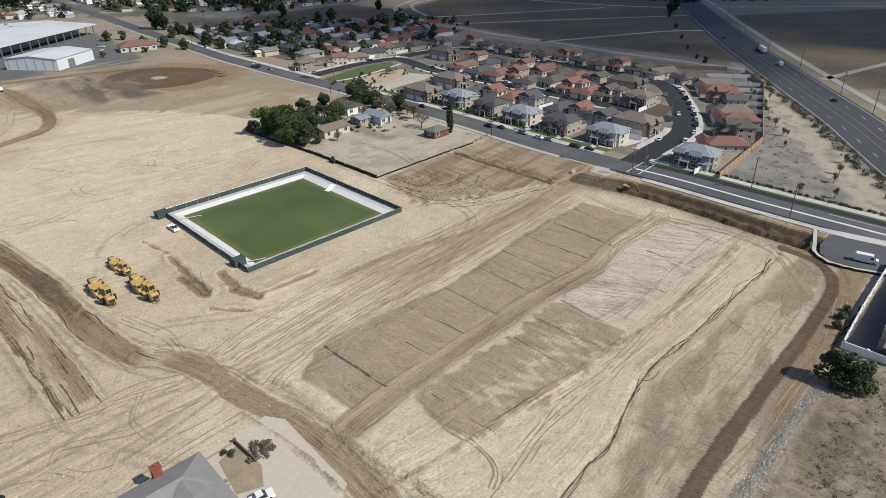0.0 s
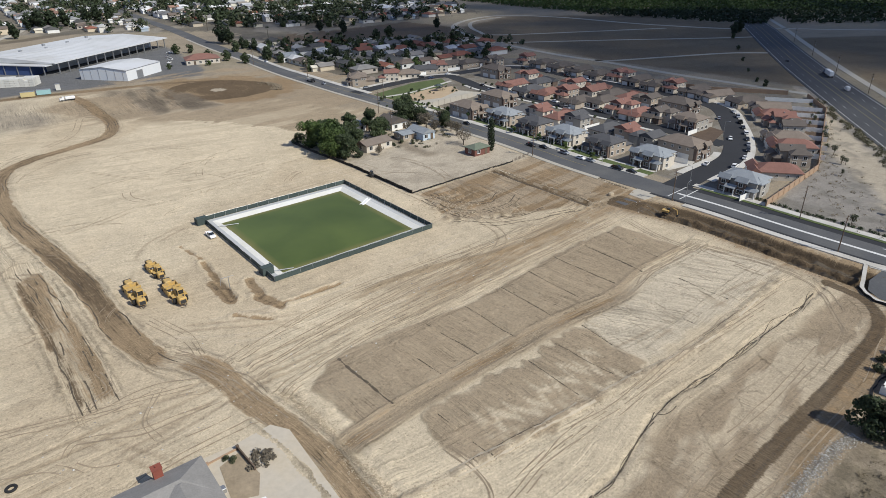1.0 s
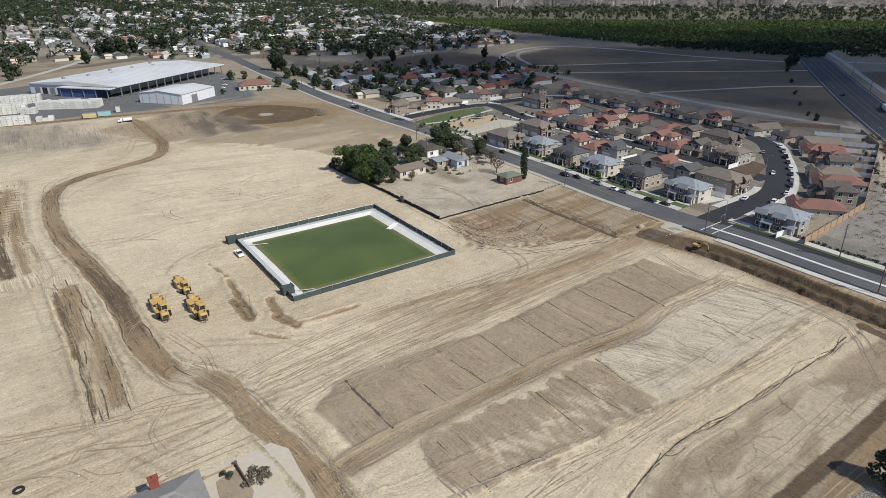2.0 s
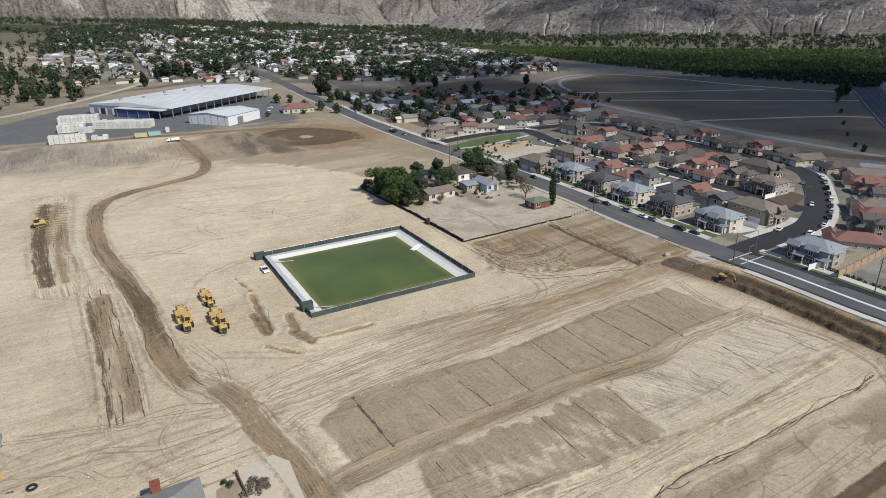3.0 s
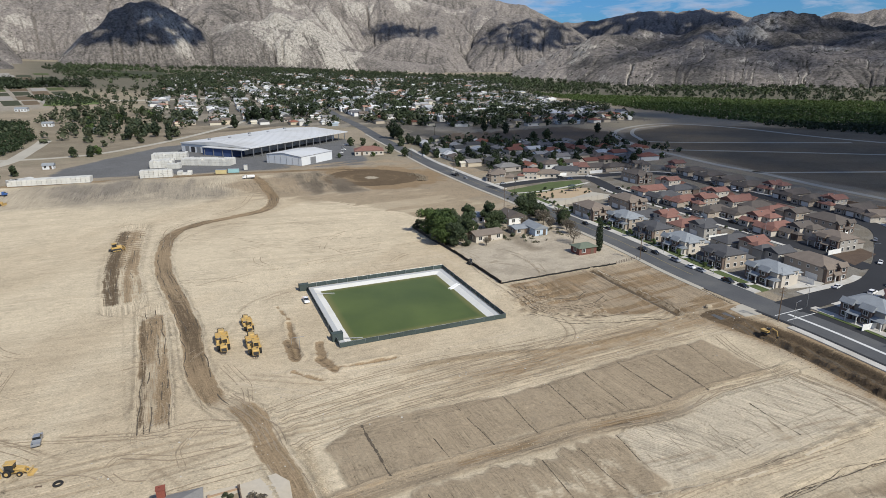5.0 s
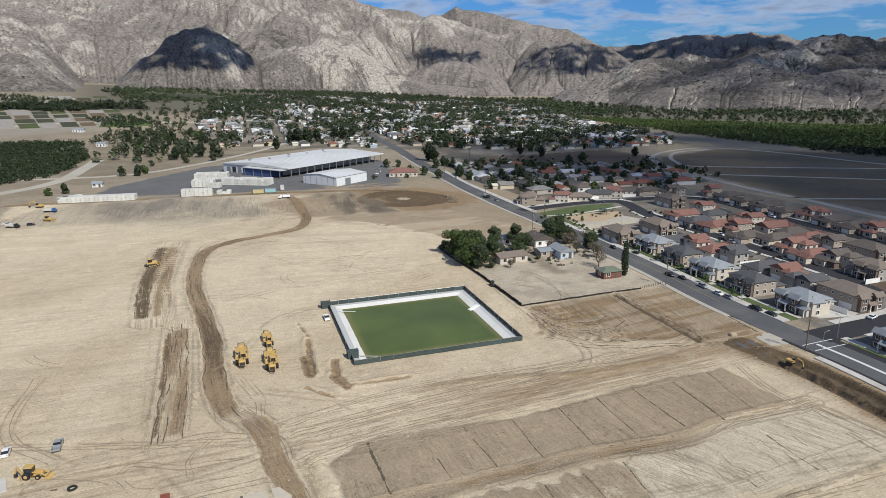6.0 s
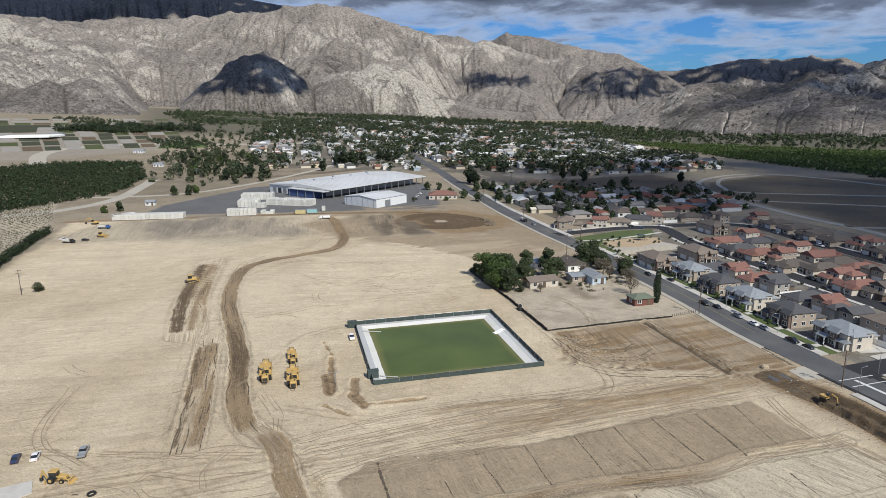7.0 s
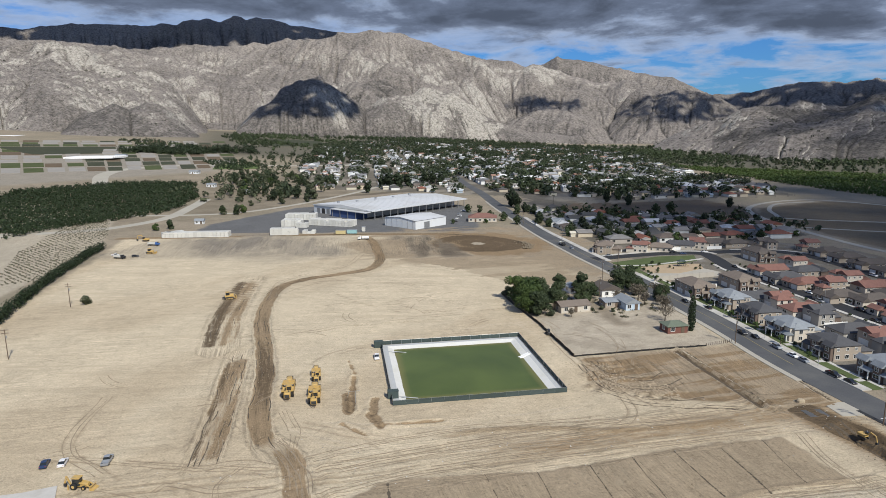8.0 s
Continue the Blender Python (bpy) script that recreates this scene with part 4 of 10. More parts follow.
    # fields: dry stubble beyond the houses and beyond the highway
    stubble = np.maximum(inside(x, y, [(84, 392), (172, 296), (262, 540), (180, 640), (60, 650), (8, 570), (10, 520)]),
                         inside(x, y, [(180, 240), (900, 200), (900, 500), (480, 480), (262, 520)]))
    lay(step(stubble + 4 * wob, 0, 6), (0.165, 0.130, 0.088))
    lay(step(stubble, 0, 6) * step(fbm(x / 60, y / 25, 4), 0.45, 0.6) * 0.7, (0.198, 0.157, 0.106))
    scrubland = inside(x, y, [(-440, 200), (-340, 236), (-320, 300), (-330, 400), (-420, 620), (-640, 640), (-660, 300)])
    lay(step(scrubland + 20 * wob, 0, 12) * step(fbm(x / 11, y / 11, 3), 0.42, 0.6) * 0.8, (0.24, 0.20, 0.145))
    empty = inside(x, y, [(-120, 440), (20, 480), (10, 570), (-40, 620), (-150, 520)])
    lay(step(empty + 4 * wob, 0, 5), (0.145, 0.110, 0.078))
    # dark bank of the old railway behind the yard
    dist, across, along = from_line(x, y, smooth_line([(-392, 440), (-352, 490), (-318, 560), (-286, 632)]), 30)
    lay((1 - step(dist + 6 * wob, 5, 10)) * 0.85, (0.12, 0.10, 0.075))
    # yard of the old farmhouses
    old = inside(x, y, [(-23, 172), (16, 203), (-8, 240), (-40, 282), (-70, 232)])
    lay(step(old + wob, -0.5, 1), (0.43, 0.372, 0.288))
    lay(step(old + wob, -0.5, 1) * step(fbm(x / 7, y / 7, 4), 0.5, 0.62) * 0.5, (0.30, 0.256, 0.195))
    lay(step(old - 22 + 6 * wob, -0.5, 4) * 0.8, (0.22, 0.18, 0.13))
    # tract and town ground
    tract = inside(x, y, [(62, 158), (104, 184), (147, 256), (152, 290), (60, 400), (-10, 410), (-70, 345), (-30, 292), (30, 210)])
    lay(step(tract, 0, 1), (0.17, 0.15, 0.12))
    lay(step(tract, 0, 1) * step(fbm(x / 5, y / 5, 3), 0.5, 0.56) * 0.5, (0.23, 0.215, 0.19))
    town = covered(x + 30 * wob, y + 30 * wob2, [(-78, 600), (40, 695), (-20, 810), (-120, 1060), (-190, 1200), (-330, 1340), (-500, 2000), (-660, 2150), (-1000, 2100), (-1250, 1800), (-960, 1180), (-640, 760), (-440, 540), (-300, 550), (-190, 560), (-150, 470), (-130, 520)])
    lay(town * (0.75 + 0.25 * step(fbm(x / 18, y / 18, 3), 0.35, 0.6)), (0.135, 0.122, 0.100))
    lay(town * step(fbm(x / 26 + 7, y / 26, 3), 0.52, 0.6) * 0.8, (0.27, 0.24, 0.195))
    wash = inside(x, y, [(-200, 1140), (150, 1015), (640, 905), (1300, 900), (1300, 1560), (60, 1600), (-350, 1500)])
    lay(step(wash + 30 * wob, 0, 20), (0.105, 0.100, 0.070))
    lay(step(wash, 0, 20) * step(fbm(x / 60, y / 25, 3), 0.56, 0.62) * 0.6, (0.19, 0.168, 0.125))
    old_tract = covered(x + 4 * wob, y, [(-62, 352), (10, 392), (44, 440), (24, 478), (-42, 486), (-100, 478), (-160, 474), (-108, 404)])
    lay(old_tract * 0.9, (0.115, 0.102, 0.08))
    lay(covered(x + 12 * wob, y, [(-350, 340), (-338, 420), (-345, 520), (-430, 560), (-560, 640), (-600, 560), (-470, 420), (-400, 330)]) * (0.3 + 0.6 * step(fbm(x / 15, y / 15, 4), 0.4, 0.6)), (0.20, 0.168, 0.122))
    foot = inside(x, y, [(-150, 1095), (-300, 1500), (-900, 1900), (-1500, 1500), (-1100, 1000), (-760, 1240), (-560, 1270)])
    lay(step(foot, 0, 40) * 0.8, (0.13, 0.115, 0.088))
    az, reach = np.degrees(np.arctan2(x, y)), np.hypot(x, y)
    lay(step(az, -52, -46) * (1 - step(az, 10, 20)) * step(reach, 1080, 1250) * (reach < 2300) * 0.9, (0.12, 0.112, 0.085))
    # flower and vegetable fields in the west
    west_fields = inside(x, y, [(-645, 300), (-640, 610), (-900, 850), (-1300, 820), (-1300, 560), (-800, 320)])
    lay(step(west_fields, 0, 20), (0.28, 0.25, 0.205))
    # planted rows past the hedge at the far west side
    rows = inside(x, y, [(-330, 90), (-222, 96), (-318, 222), (-420, 300), (-600, 300), (-600, 90)])
    lay(step(rows, 0, 4), (0.40, 0.35, 0.27))
    # dark, streaked spoil on the bank either side of the haul road's head
    shade = fbm((x * 0.87 + y * 0.5) / 9, (-0.5 * x + 0.866 * y) / 45, 4)
    for poly, rim, tone in (([(-290, 250), (-252, 290), (-207, 300), (-180, 262), (-200, 232), (-240, 228)], 11, (0.22, 0.192, 0.155)), ([(-180, 316), (-161, 330), (-114, 292), (-138, 274)], 5, (0.15, 0.122, 0.09))):
        spoil = edge_of(inside(x, y, poly[::-1]) + rim * wob, rim) * (0.5 + 0.5 * step(shade, 0.36, 0.6))
        off_road = step(from_line(x, y, HAUL_A, 12)[0], 3, 5)
        area *= (1 - spoil * off_road)[:, None]
        lay(spoil * off_road, tone)
    # keep the land under the pond free
    c, sn = math.cos(POND_TURN), math.sin(POND_TURN)
    px, py = (x - POND_MID[0]) * c + (y - POND_MID[1]) * sn, -(x - POND_MID[0]) * sn + (y - POND_MID[1]) * c
    hole = np.maximum(np.abs(px), np.abs(py))
    z = np.where(hole < POND_HALF + 0.5, np.minimum(z, -0.02), z)
    z -= 4.0 * (1 - step(hole, POND_HALF - 6.5, POND_HALF - 1.3))
    near = (x > -330) & (x < 130) & (y < 350) & (site > -20)
    z += np.where(near & (hole > POND_HALF + 1), 0.16 * (fbm(x / 4.5, y / 4.5, 3) - 0.5) + 0.10 * wob2 * 0.6, 0)
    dist, across, along = from_line(x, y, STREET, 14)
    z = np.where(dist < 9, np.minimum(z, lie(x, y) - 0.02), z)

    me = bpy.data.meshes.new("ground")
    nx, ny = len(xs), len(ys)
    idx = np.arange(n).reshape(nx, ny)
    quads = np.stack([idx[:-1, :-1], idx[1:, :-1], idx[1:, 1:], idx[:-1, 1:]], -1).reshape(-1, 4)
    me.vertices.add(n)
    me.vertices.foreach_set("co", np.stack([x, y, z], -1).ravel())
    me.loops.add(quads.size)
    me.loops.foreach_set("vertex_index", quads.ravel())
    me.polygons.add(len(quads))
    me.polygons.foreach_set("loop_start", np.arange(0, quads.size, 4))
    me.polygons.foreach_set("use_smooth", np.ones(len(quads), bool))
    me.update(calc_edges=True)
    tint = me.attributes.new("tint", "FLOAT_COLOR", "POINT")
    tint.data.foreach_set("color", np.concatenate([col, np.ones((n, 1))], 1).ravel().astype(np.float32))
    fl = me.attributes.new("flow", "FLOAT_VECTOR", "POINT")
    fl.data.foreach_set("vector", flow.ravel().astype(np.float32))
    ar = me.attributes.new("area", "FLOAT_VECTOR", "POINT")
    ar.data.foreach_set("vector", area.ravel().astype(np.float32))
    me.materials.append(M_SOIL)
    GRID.update(xs=xs, ys=ys, z=z.reshape(len(xs), len(ys)))
    return tagged(new("ground", me), "pale graded building site and dry valley floor of bare soil", "ground", kind="structure")


ground()


# ---------------------------------------------------------------- mountains
def outline(stops, az):
    a = np.array(stops)
    return np.interp(az, a[:, 0], a[:, 1])


EYE_Z = 66.0


BUSHES = []


def mountains():
    az = np.concatenate([np.linspace(-100, -68, 50)[:-1], np.linspace(-68, 26, 1080), np.linspace(26, 75, 60)[1:]])
    r = np.concatenate([np.linspace(1360, 2760, 240)[:-1], np.linspace(2760, 3360, 84)[:-1], np.linspace(3360, 4060, 44)])
    ga, gr = np.meshgrid(az, r, indexing="ij")
    a, d = ga.ravel(), gr.ravel()
    x, y = d * np.sin(np.radians(a)), d * np.cos(np.radians(a))
    floor = far_rise(x, y)
    drift = fbm(x / 420, y / 420, 4) - 0.5
    wide = np.radians(a) * 2500

    def ridge(crest, reach, foot, power, tail=0.55, wander=150.0, seed=0.0):
        """A ridge: crest gives its height as seen from the valley (slope above the eye) by bearing; reach and foot the distances of
        the crest line and of its foot by bearing."""
        top_at = outline(reach, a)
        start = outline(foot, a)
        bend = wander * (fbm(wide / 300 + seed, d / 900 + seed, 3) - 0.5)
        high = EYE_Z + outline(crest, a) * top_at - floor
        t = np.clip((d + bend - start) / (top_at - start), 0, None)
        up = np.clip(t, 0, 1) ** power
        down = 1 - tail * np.clip((d + bend - top_at) / 420, 0, 1) ** 1.2
        return floor + np.maximum(high, 0) * np.where(t < 1, up, down) * (t > 0)

    far_west = ridge([(-100, 0.10), (-62.3, 0.1314), (-60.6, 0.1323), (-58.7, 0.1403), (-54.9, 0.1448), (-52.5, 0.1473), (-51.7, 0.1458), (-50.9, 0.1503), (-50.1, 0.148), (-49.6, 0.1546),
                      (-47.6, 0.1601), (-46.7, 0.1561), (-46.3, 0.1588), (-45.6, 0.1655), (-44.7, 0.1607), (-43.8, 0.1637), (-41, 0.1556), (-38.2, 0.1487), (-36.3, 0.1459), (-33, 0.12), (-28, 0.0), (75, 0.0)],
                     [(-100, 3750)], [(-100, 3150)], 1.0, 0.3, 40)
    left = ridge([(-100, 0.07), (-68, 0.105), (-62.4, 0.1163), (-60.3, 0.1243), (-58.9, 0.1239), (-57.4, 0.1182), (-55.5, 0.1074), (-54, 0.1003), (-52, 0.0847), (-50.4, 0.0619), (-49.2, 0.0343), (-47.5, -0.02), (75, -0.05)],
                 [(-100, 2750), (-60, 2700), (-50, 2450)], [(-100, 1950), (-60, 1950), (-49, 2050)], 0.95, 0.8, 140, 3)
    main = ridge([(-100, 0.09), (-66, 0.118), (-60, 0.122), (-54, 0.112), (-50, 0.114), (-46, 0.122), (-43, 0.126), (-40.2, 0.1294), (-37.3, 0.1383), (-34.4, 0.1487), (-32.4, 0.1472), (-30.4, 0.1389), (-28.3, 0.1238),
                  (-25, 0.109), (-22.5, 0.0982), (-19.6, 0.0888), (-15.7, 0.0806), (-12.9, 0.071), (-10.1, 0.0615), (-8.3, 0.0541), (-5.6, 0.0449), (-3, 0.02), (0, -0.02), (75, -0.05)],
                 [(-100, 3250), (-46, 3250), (-34, 3150), (-15, 3250)], [(-100, 2500), (-48, 2480), (-36, 2520), (-20, 2680), (-8, 2800)], 0.82, 0.5, 170, 7)
    second = ridge([(-100, -0.05), (-27, 0.06), (-24.3, 0.1071), (-21.5, 0.0996), (-20.3, 0.0924), (-18.9, 0.0985), (-18, 0.1055), (-15.7, 0.1002), (-14.8, 0.0965), (-12.9, 0.0873), (-10.1, 0.076), (-8.3, 0.0701), (-5.6, 0.0472),
                    (-3, 0.01), (75, -0.05)], [(-100, 3720)], [(-100, 3250)], 1.0, 0.4, 40, 2)
    east = ridge([(-100, -0.05), (-8, -0.02), (-6, 0.047), (-3.9, 0.0446), (-1.9, 0.0475), (-0.8, 0.0526), (0.1, 0.056), (2.3, 0.0586), (4, 0.0553), (6.1, 0.058), (8.1, 0.0535), (9.3, 0.0483), (13.5, 0.0476), (16.5, 0.0473), (30, 0.06), (75, 0.05)],
                 [(-100, 3650)], [(-100, 2950)], 1.0, 0.3, 60, 4)
    knoll = ridge([(-100, -0.05), (-60.5, -0.03), (-59.3, -0.004), (-57.6, 0.022), (-55.6, 0.0336), (-54.9, 0.036), (-54, 0.0299), (-52.7, 0.0394), (-51.4, 0.0341), (-50.2, 0.0182), (-48.5, -0.009), (-47, -0.04), (75, -0.05)],
                  [(-100, 1990)], [(-100, 1780)], 0.8, 1.0, 50, 5)
    bluff = ridge([(-100, -0.05), (-46.8, -0.03), (-45.8, 0.0055), (-44.3, 0.0345), (-42.3, 0.0553), (-40.3, 0.072), (-38.4, 0.078), (-37.4, 0.0706), (-35.5, 0.0512), (-34.8, 0.0341), (-33, 0.0553), (-31.5, 0.0679), (-29.5, 0.0703),
                   (-27.5, 0.0615), (-25, 0.0371), (-22.5, 0.0065), (-20, -0.0068), (-15.5, -0.0116), (-15, -0.03), (75, -0.05)],
                  [(-100, 2330), (-46, 2330), (-38, 2380), (-30, 2470), (-25, 2520), (-15, 2560)], [(-100, 2120), (-46, 2110), (-38, 2130), (-30, 2270), (-25, 2350), (-15, 2470)], 0.62, 1.0, 70, 6)
    saddle = ridge([(-100, -0.05), (-40, 0.03), (-37.5, 0.0681), (-36, 0.0765), (-34.5, 0.0832), (-33, 0.0765), (-32, 0.068), (-30, 0.03), (-28, -0.05), (75, -0.05)], [(-100, 2730)], [(-100, 2440)], 0.7, 0.8, 30, 8)
    humps = ridge([(-100, -0.05), (-27, -0.02), (-25, 0.0113), (-22.5, 0.0212), (-20, 0.0301), (-17.5, 0.0312), (-14.6, 0.022), (-12.7, -0.0077), (-10.9, 0.0087), (-9.1, 0.0205), (-7.6, -0.001), (-6, -0.04), (75, -0.05)],
                  [(-100, 2820)], [(-100, 2600)], 0.75, 0.8, 60, 9)
    flank = ridge([(-100, -0.05), (-14, 0.01), (-12, 0.04), (-10.5, 0.0455), (-8.3, 0.0485), (-6, 0.0419), (-3.5, 0.0267), (-1, 0.0), (75, -0.05)], [(-100, 2980)], [(-100, 2640)], 0.8, 0.6, 60, 10)
    near = ridge([(-100, -0.06), (-11, -0.06), (-9.8, -0.033), (-8, -0.0123), (-6, 0.0065), (-4.3, 0.0185), (-2.6, 0.026), (0.2, 0.0235), (2.1, 0.023), (4.6, 0.024), (6.3, 0.030), (7.9, 0.0325), (10.5, 0.0462), (12.2, 0.0521),
                  (13.1, 0.0479), (14.2, 0.0385), (16.6, 0.0345), (24, 0.04), (40, 0.03), (75, 0.04)],
                 [(-100, 2080), (-5, 2080), (6, 2000)], [(-100, 1880), (-9.8, 1850), (-3.6, 1610), (0.5, 1440), (75, 1400)], 0.8, 0.4, 110, 11)
    layers = np.stack([far_west, left, main, second, east, knoll, bluff, saddle, humps, flank, near])
    z = layers.max(0)
    which = layers.argmax(0)
    rise_ = z - floor
    # spurs and knobs, then gullies worn by running water
    def crests(size, octaves, seed):
        """Branching sharp crests: near 1 on the crests, 0 in the hollows."""
        wx, wy = x + 0.4 * size * (fbm(x / size + seed, y / size, 2) - 0.5), y + 0.4 * size * (fbm(x / size, y / size + seed, 2) - 0.5)
        total, weight, amp, norm = 0.0, 1.0, 1.0, 0.0
        for i in range(octaves):
            k = 2.05 ** i / size
            q = (1 - np.abs(2 * vnoise(wx * k + seed + 7.7 * i, wy * k + 3.1 * i) - 1)) ** 1.5
            total, norm = total + amp * q * weight, norm + amp
            weight, amp = np.clip(q * 1.5, 0.25, 1), amp * 0.55
        return total / norm

    lumps = 0.65 * crests(430, 5, 3) + 0.35 * crests(150, 4, 11)
    z = z + np.clip(rise_ / 40, 0, 1) * np.minimum(0.62 * rise_, 170) * (lumps - 0.52) * np.select([np.isin(which, (0, 3, 4)), which == 2, which == 1, which == 10], [0.45, 0.62, 0.85, 1.5], 1.0)
    shape = ga.shape
    zz = z.reshape(shape)
    edge = floor.reshape(shape)
    na, nr = shape
    idx = np.arange(na * nr).reshape(shape)
    span_a, span_r = np.gradient(ga, axis=0) * 0.01745 * gr, np.gradient(gr, axis=1)
    flowing = None
    for step_no in range(16):
        best, recv = np.zeros(shape), idx.copy()
        for di, dj in ((1, 0), (-1, 0), (0, 1), (0, -1), (1, 1), (1, -1), (-1, 1), (-1, -1)):
            other = np.roll(np.roll(zz, -di, 0), -dj, 1)
            gap = np.hypot(di * span_a, dj * span_r)
            fall = (zz - other) / gap
            ok = fall > best
            if di:
                ok[-1 if di > 0 else 0, :] = False
            if dj:
                ok[:, -1 if dj > 0 else 0] = False
            best = np.where(ok, fall, best)
            recv = np.where(ok, np.roll(np.roll(idx, -di, 0), -dj, 1), recv)
        order = np.argsort(zz.ravel()).tolist()
        to = recv.ravel().tolist()
        water = [1.0] * (na * nr)
        for i in reversed(order):
            if to[i] != i:
                water[to[i]] += water[i]
        flowing = np.array(water)
        cutting = (0.018 * np.minimum(flowing, 700) ** 0.5).tolist()
        zl = zz.ravel().tolist()
        for i in order:
            k = cutting[i]
            zl[i] = (zl[i] + k * zl[to[i]]) / (1 + k)
        zz = np.array(zl).reshape(shape)
        core = zz[1:-1, 1:-1]
        zz[1:-1, 1:-1] = core + 0.025 * (zz[2:, 1:-1] + zz[:-2, 1:-1] + zz[1:-1, 2:] + zz[1:-1, :-2] - 4 * core)
        zz = np.maximum(zz, edge)
    # bring the worn crests back to their heights against the sky
    aim = layers.reshape(-1, na, nr)
    aim = ((aim.max(0) - EYE_Z) / gr).max(1)
    seen = (zz - EYE_Z) / gr
    top = seen.argmax(1)
    rows_ = np.arange(na)
    low = edge[rows_, top]
    lift = np.clip((EYE_Z + aim * gr[rows_, top] - low) / np.maximum(zz[rows_, top] - low, 1), 0.8, 1.5)
    lift = np.convolve(np.pad(lift, 12, mode="edge"), np.ones(25) / 25, "valid")
    near_top = step(gr - gr[rows_, top][:, None], -700, -150)
    zz = edge + (zz - edge) * (1 + (lift[:, None] - 1) * near_top)
    z = zz.ravel()
    z = z + np.clip((z - floor) / 30, 0, 1) * 9.0 * (fbm(x / 26, y / 26, 3) - 0.5)
    z = np.where(z - floor < 1.2, floor - 6, z)
    zz = z.reshape(shape)
    steep = np.hypot(np.gradient(zz, axis=1) / span_r, np.gradient(zz, axis=0) / span_a).ravel()
    soft = zz.copy()
    for _ in range(6):
        soft[2:-2, 2:-2] = (soft[:-4, 2:-2] + soft[4:, 2:-2] + soft[2:-2, :-4] + soft[2:-2, 4:] + soft[2:-2, 2:-2]) / 5
    hollow = np.clip((soft - zz).ravel() / 5.0, -1, 1)
    patchy = fbm(x / 150 + 3, y / 150, 4)
    # bare rock on steep flanks, most of all on the bluff; dry grass on the easy slopes; scrub in the hollows
    rocky = np.select([which == 6, which == 1, which == 2, which == 5, which == 10], [0.95, 1.0, 0.85, 0.9, 1.0], 0.4)
    cliff = (which == 6) * (a > -35) * step(a, -35, -31)
    rock = rocky * step(steep, 0.38, 0.9) * step(patchy, 0.34, 0.58) + cliff * (0.25 + 0.75 * step(steep, 0.4, 1.0)) * step(2500 - d + 90 * drift, -30, 60) * (0.45 + 0.55 * step(patchy, 0.36, 0.54))
    rock = np.clip(rock * (1 - 0.6 * np.clip(hollow, 0, 1)) * (1 - 0.55 * step(z, 330, 470)), 0, 1)
    scrubby = np.select([which == 0, which == 1, which == 2, which == 5, which == 6, which == 7, which == 10], [0.5, 0.6, 0.52, 0.8, 0.7, 0.7, 0.9], 0.6)
    scrubby = np.clip(scrubby * (0.45 + np.where(np.isin(which, (1, 2, 5, 6)), 0.3, 0.8) * np.clip(hollow, 0, 1) + 0.35 * (1 - step(patchy, 0.42, 0.5))), 0, 1)
    scrubby = scrubby * (1 - 0.7 * (which == 10) * (a < -4.5))
    pick = np.random.default_rng(3).random(len(x)) < 0.035 * (0.15 + 1.8 * np.clip(hollow, 0, 1)) * (z > floor + 4) * (a > -66) * (a < 20) * np.isin(which, (1, 2, 5, 6, 7, 8, 9, 10)) * (patchy > 0.42)
    BUSHES.append(np.stack([x, y, z], -1)[pick])
    grass = np.select([which == 1, which == 2, which == 3, which == 5, which == 6, which == 7, which == 8, which == 10], [0.78, 0.88, 0.7, 0.68, 0.72, 0.6, 0.75, 0.48], 0.5)
    grass = grass + 0.5 * (which == 10) * (a < -4.5) + 0.7 * (patchy - 0.5) - 0.3 * np.clip(hollow, 0, 1)
    me = bpy.data.meshes.new("mountains")
    quads = np.stack([idx[:-1, :-1], idx[:-1, 1:], idx[1:, 1:], idx[1:, :-1]], -1).reshape(-1, 4)
    me.vertices.add(len(x))
    me.vertices.foreach_set("co", np.stack([x, y, z], -1).ravel())
    me.loops.add(quads.size)
    me.loops.foreach_set("vertex_index", quads.ravel())
    me.polygons.add(len(quads))
    me.polygons.foreach_set("loop_start", np.arange(0, quads.size, 4))
    me.polygons.foreach_set("use_smooth", np.ones(len(quads), bool))
    me.update(calc_edges=True)
    tint = me.attributes.new("tint", "FLOAT_COLOR", "POINT")
    tint.data.foreach_set("color", np.clip(np.stack([rock, scrubby, grass, np.ones(len(x))], -1), 0, 1).ravel().astype(np.float32))
    fl = me.attributes.new("flow", "FLOAT_VECTOR", "POINT")
    fl.data.foreach_set("vector", np.stack([wide, d, z], -1).ravel().astype(np.float32))
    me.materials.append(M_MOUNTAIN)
    return tagged(new("mountain_range", me), "dry brown mountains with pale rock faces and scrub", "mountain", kind="structure")


mountains()

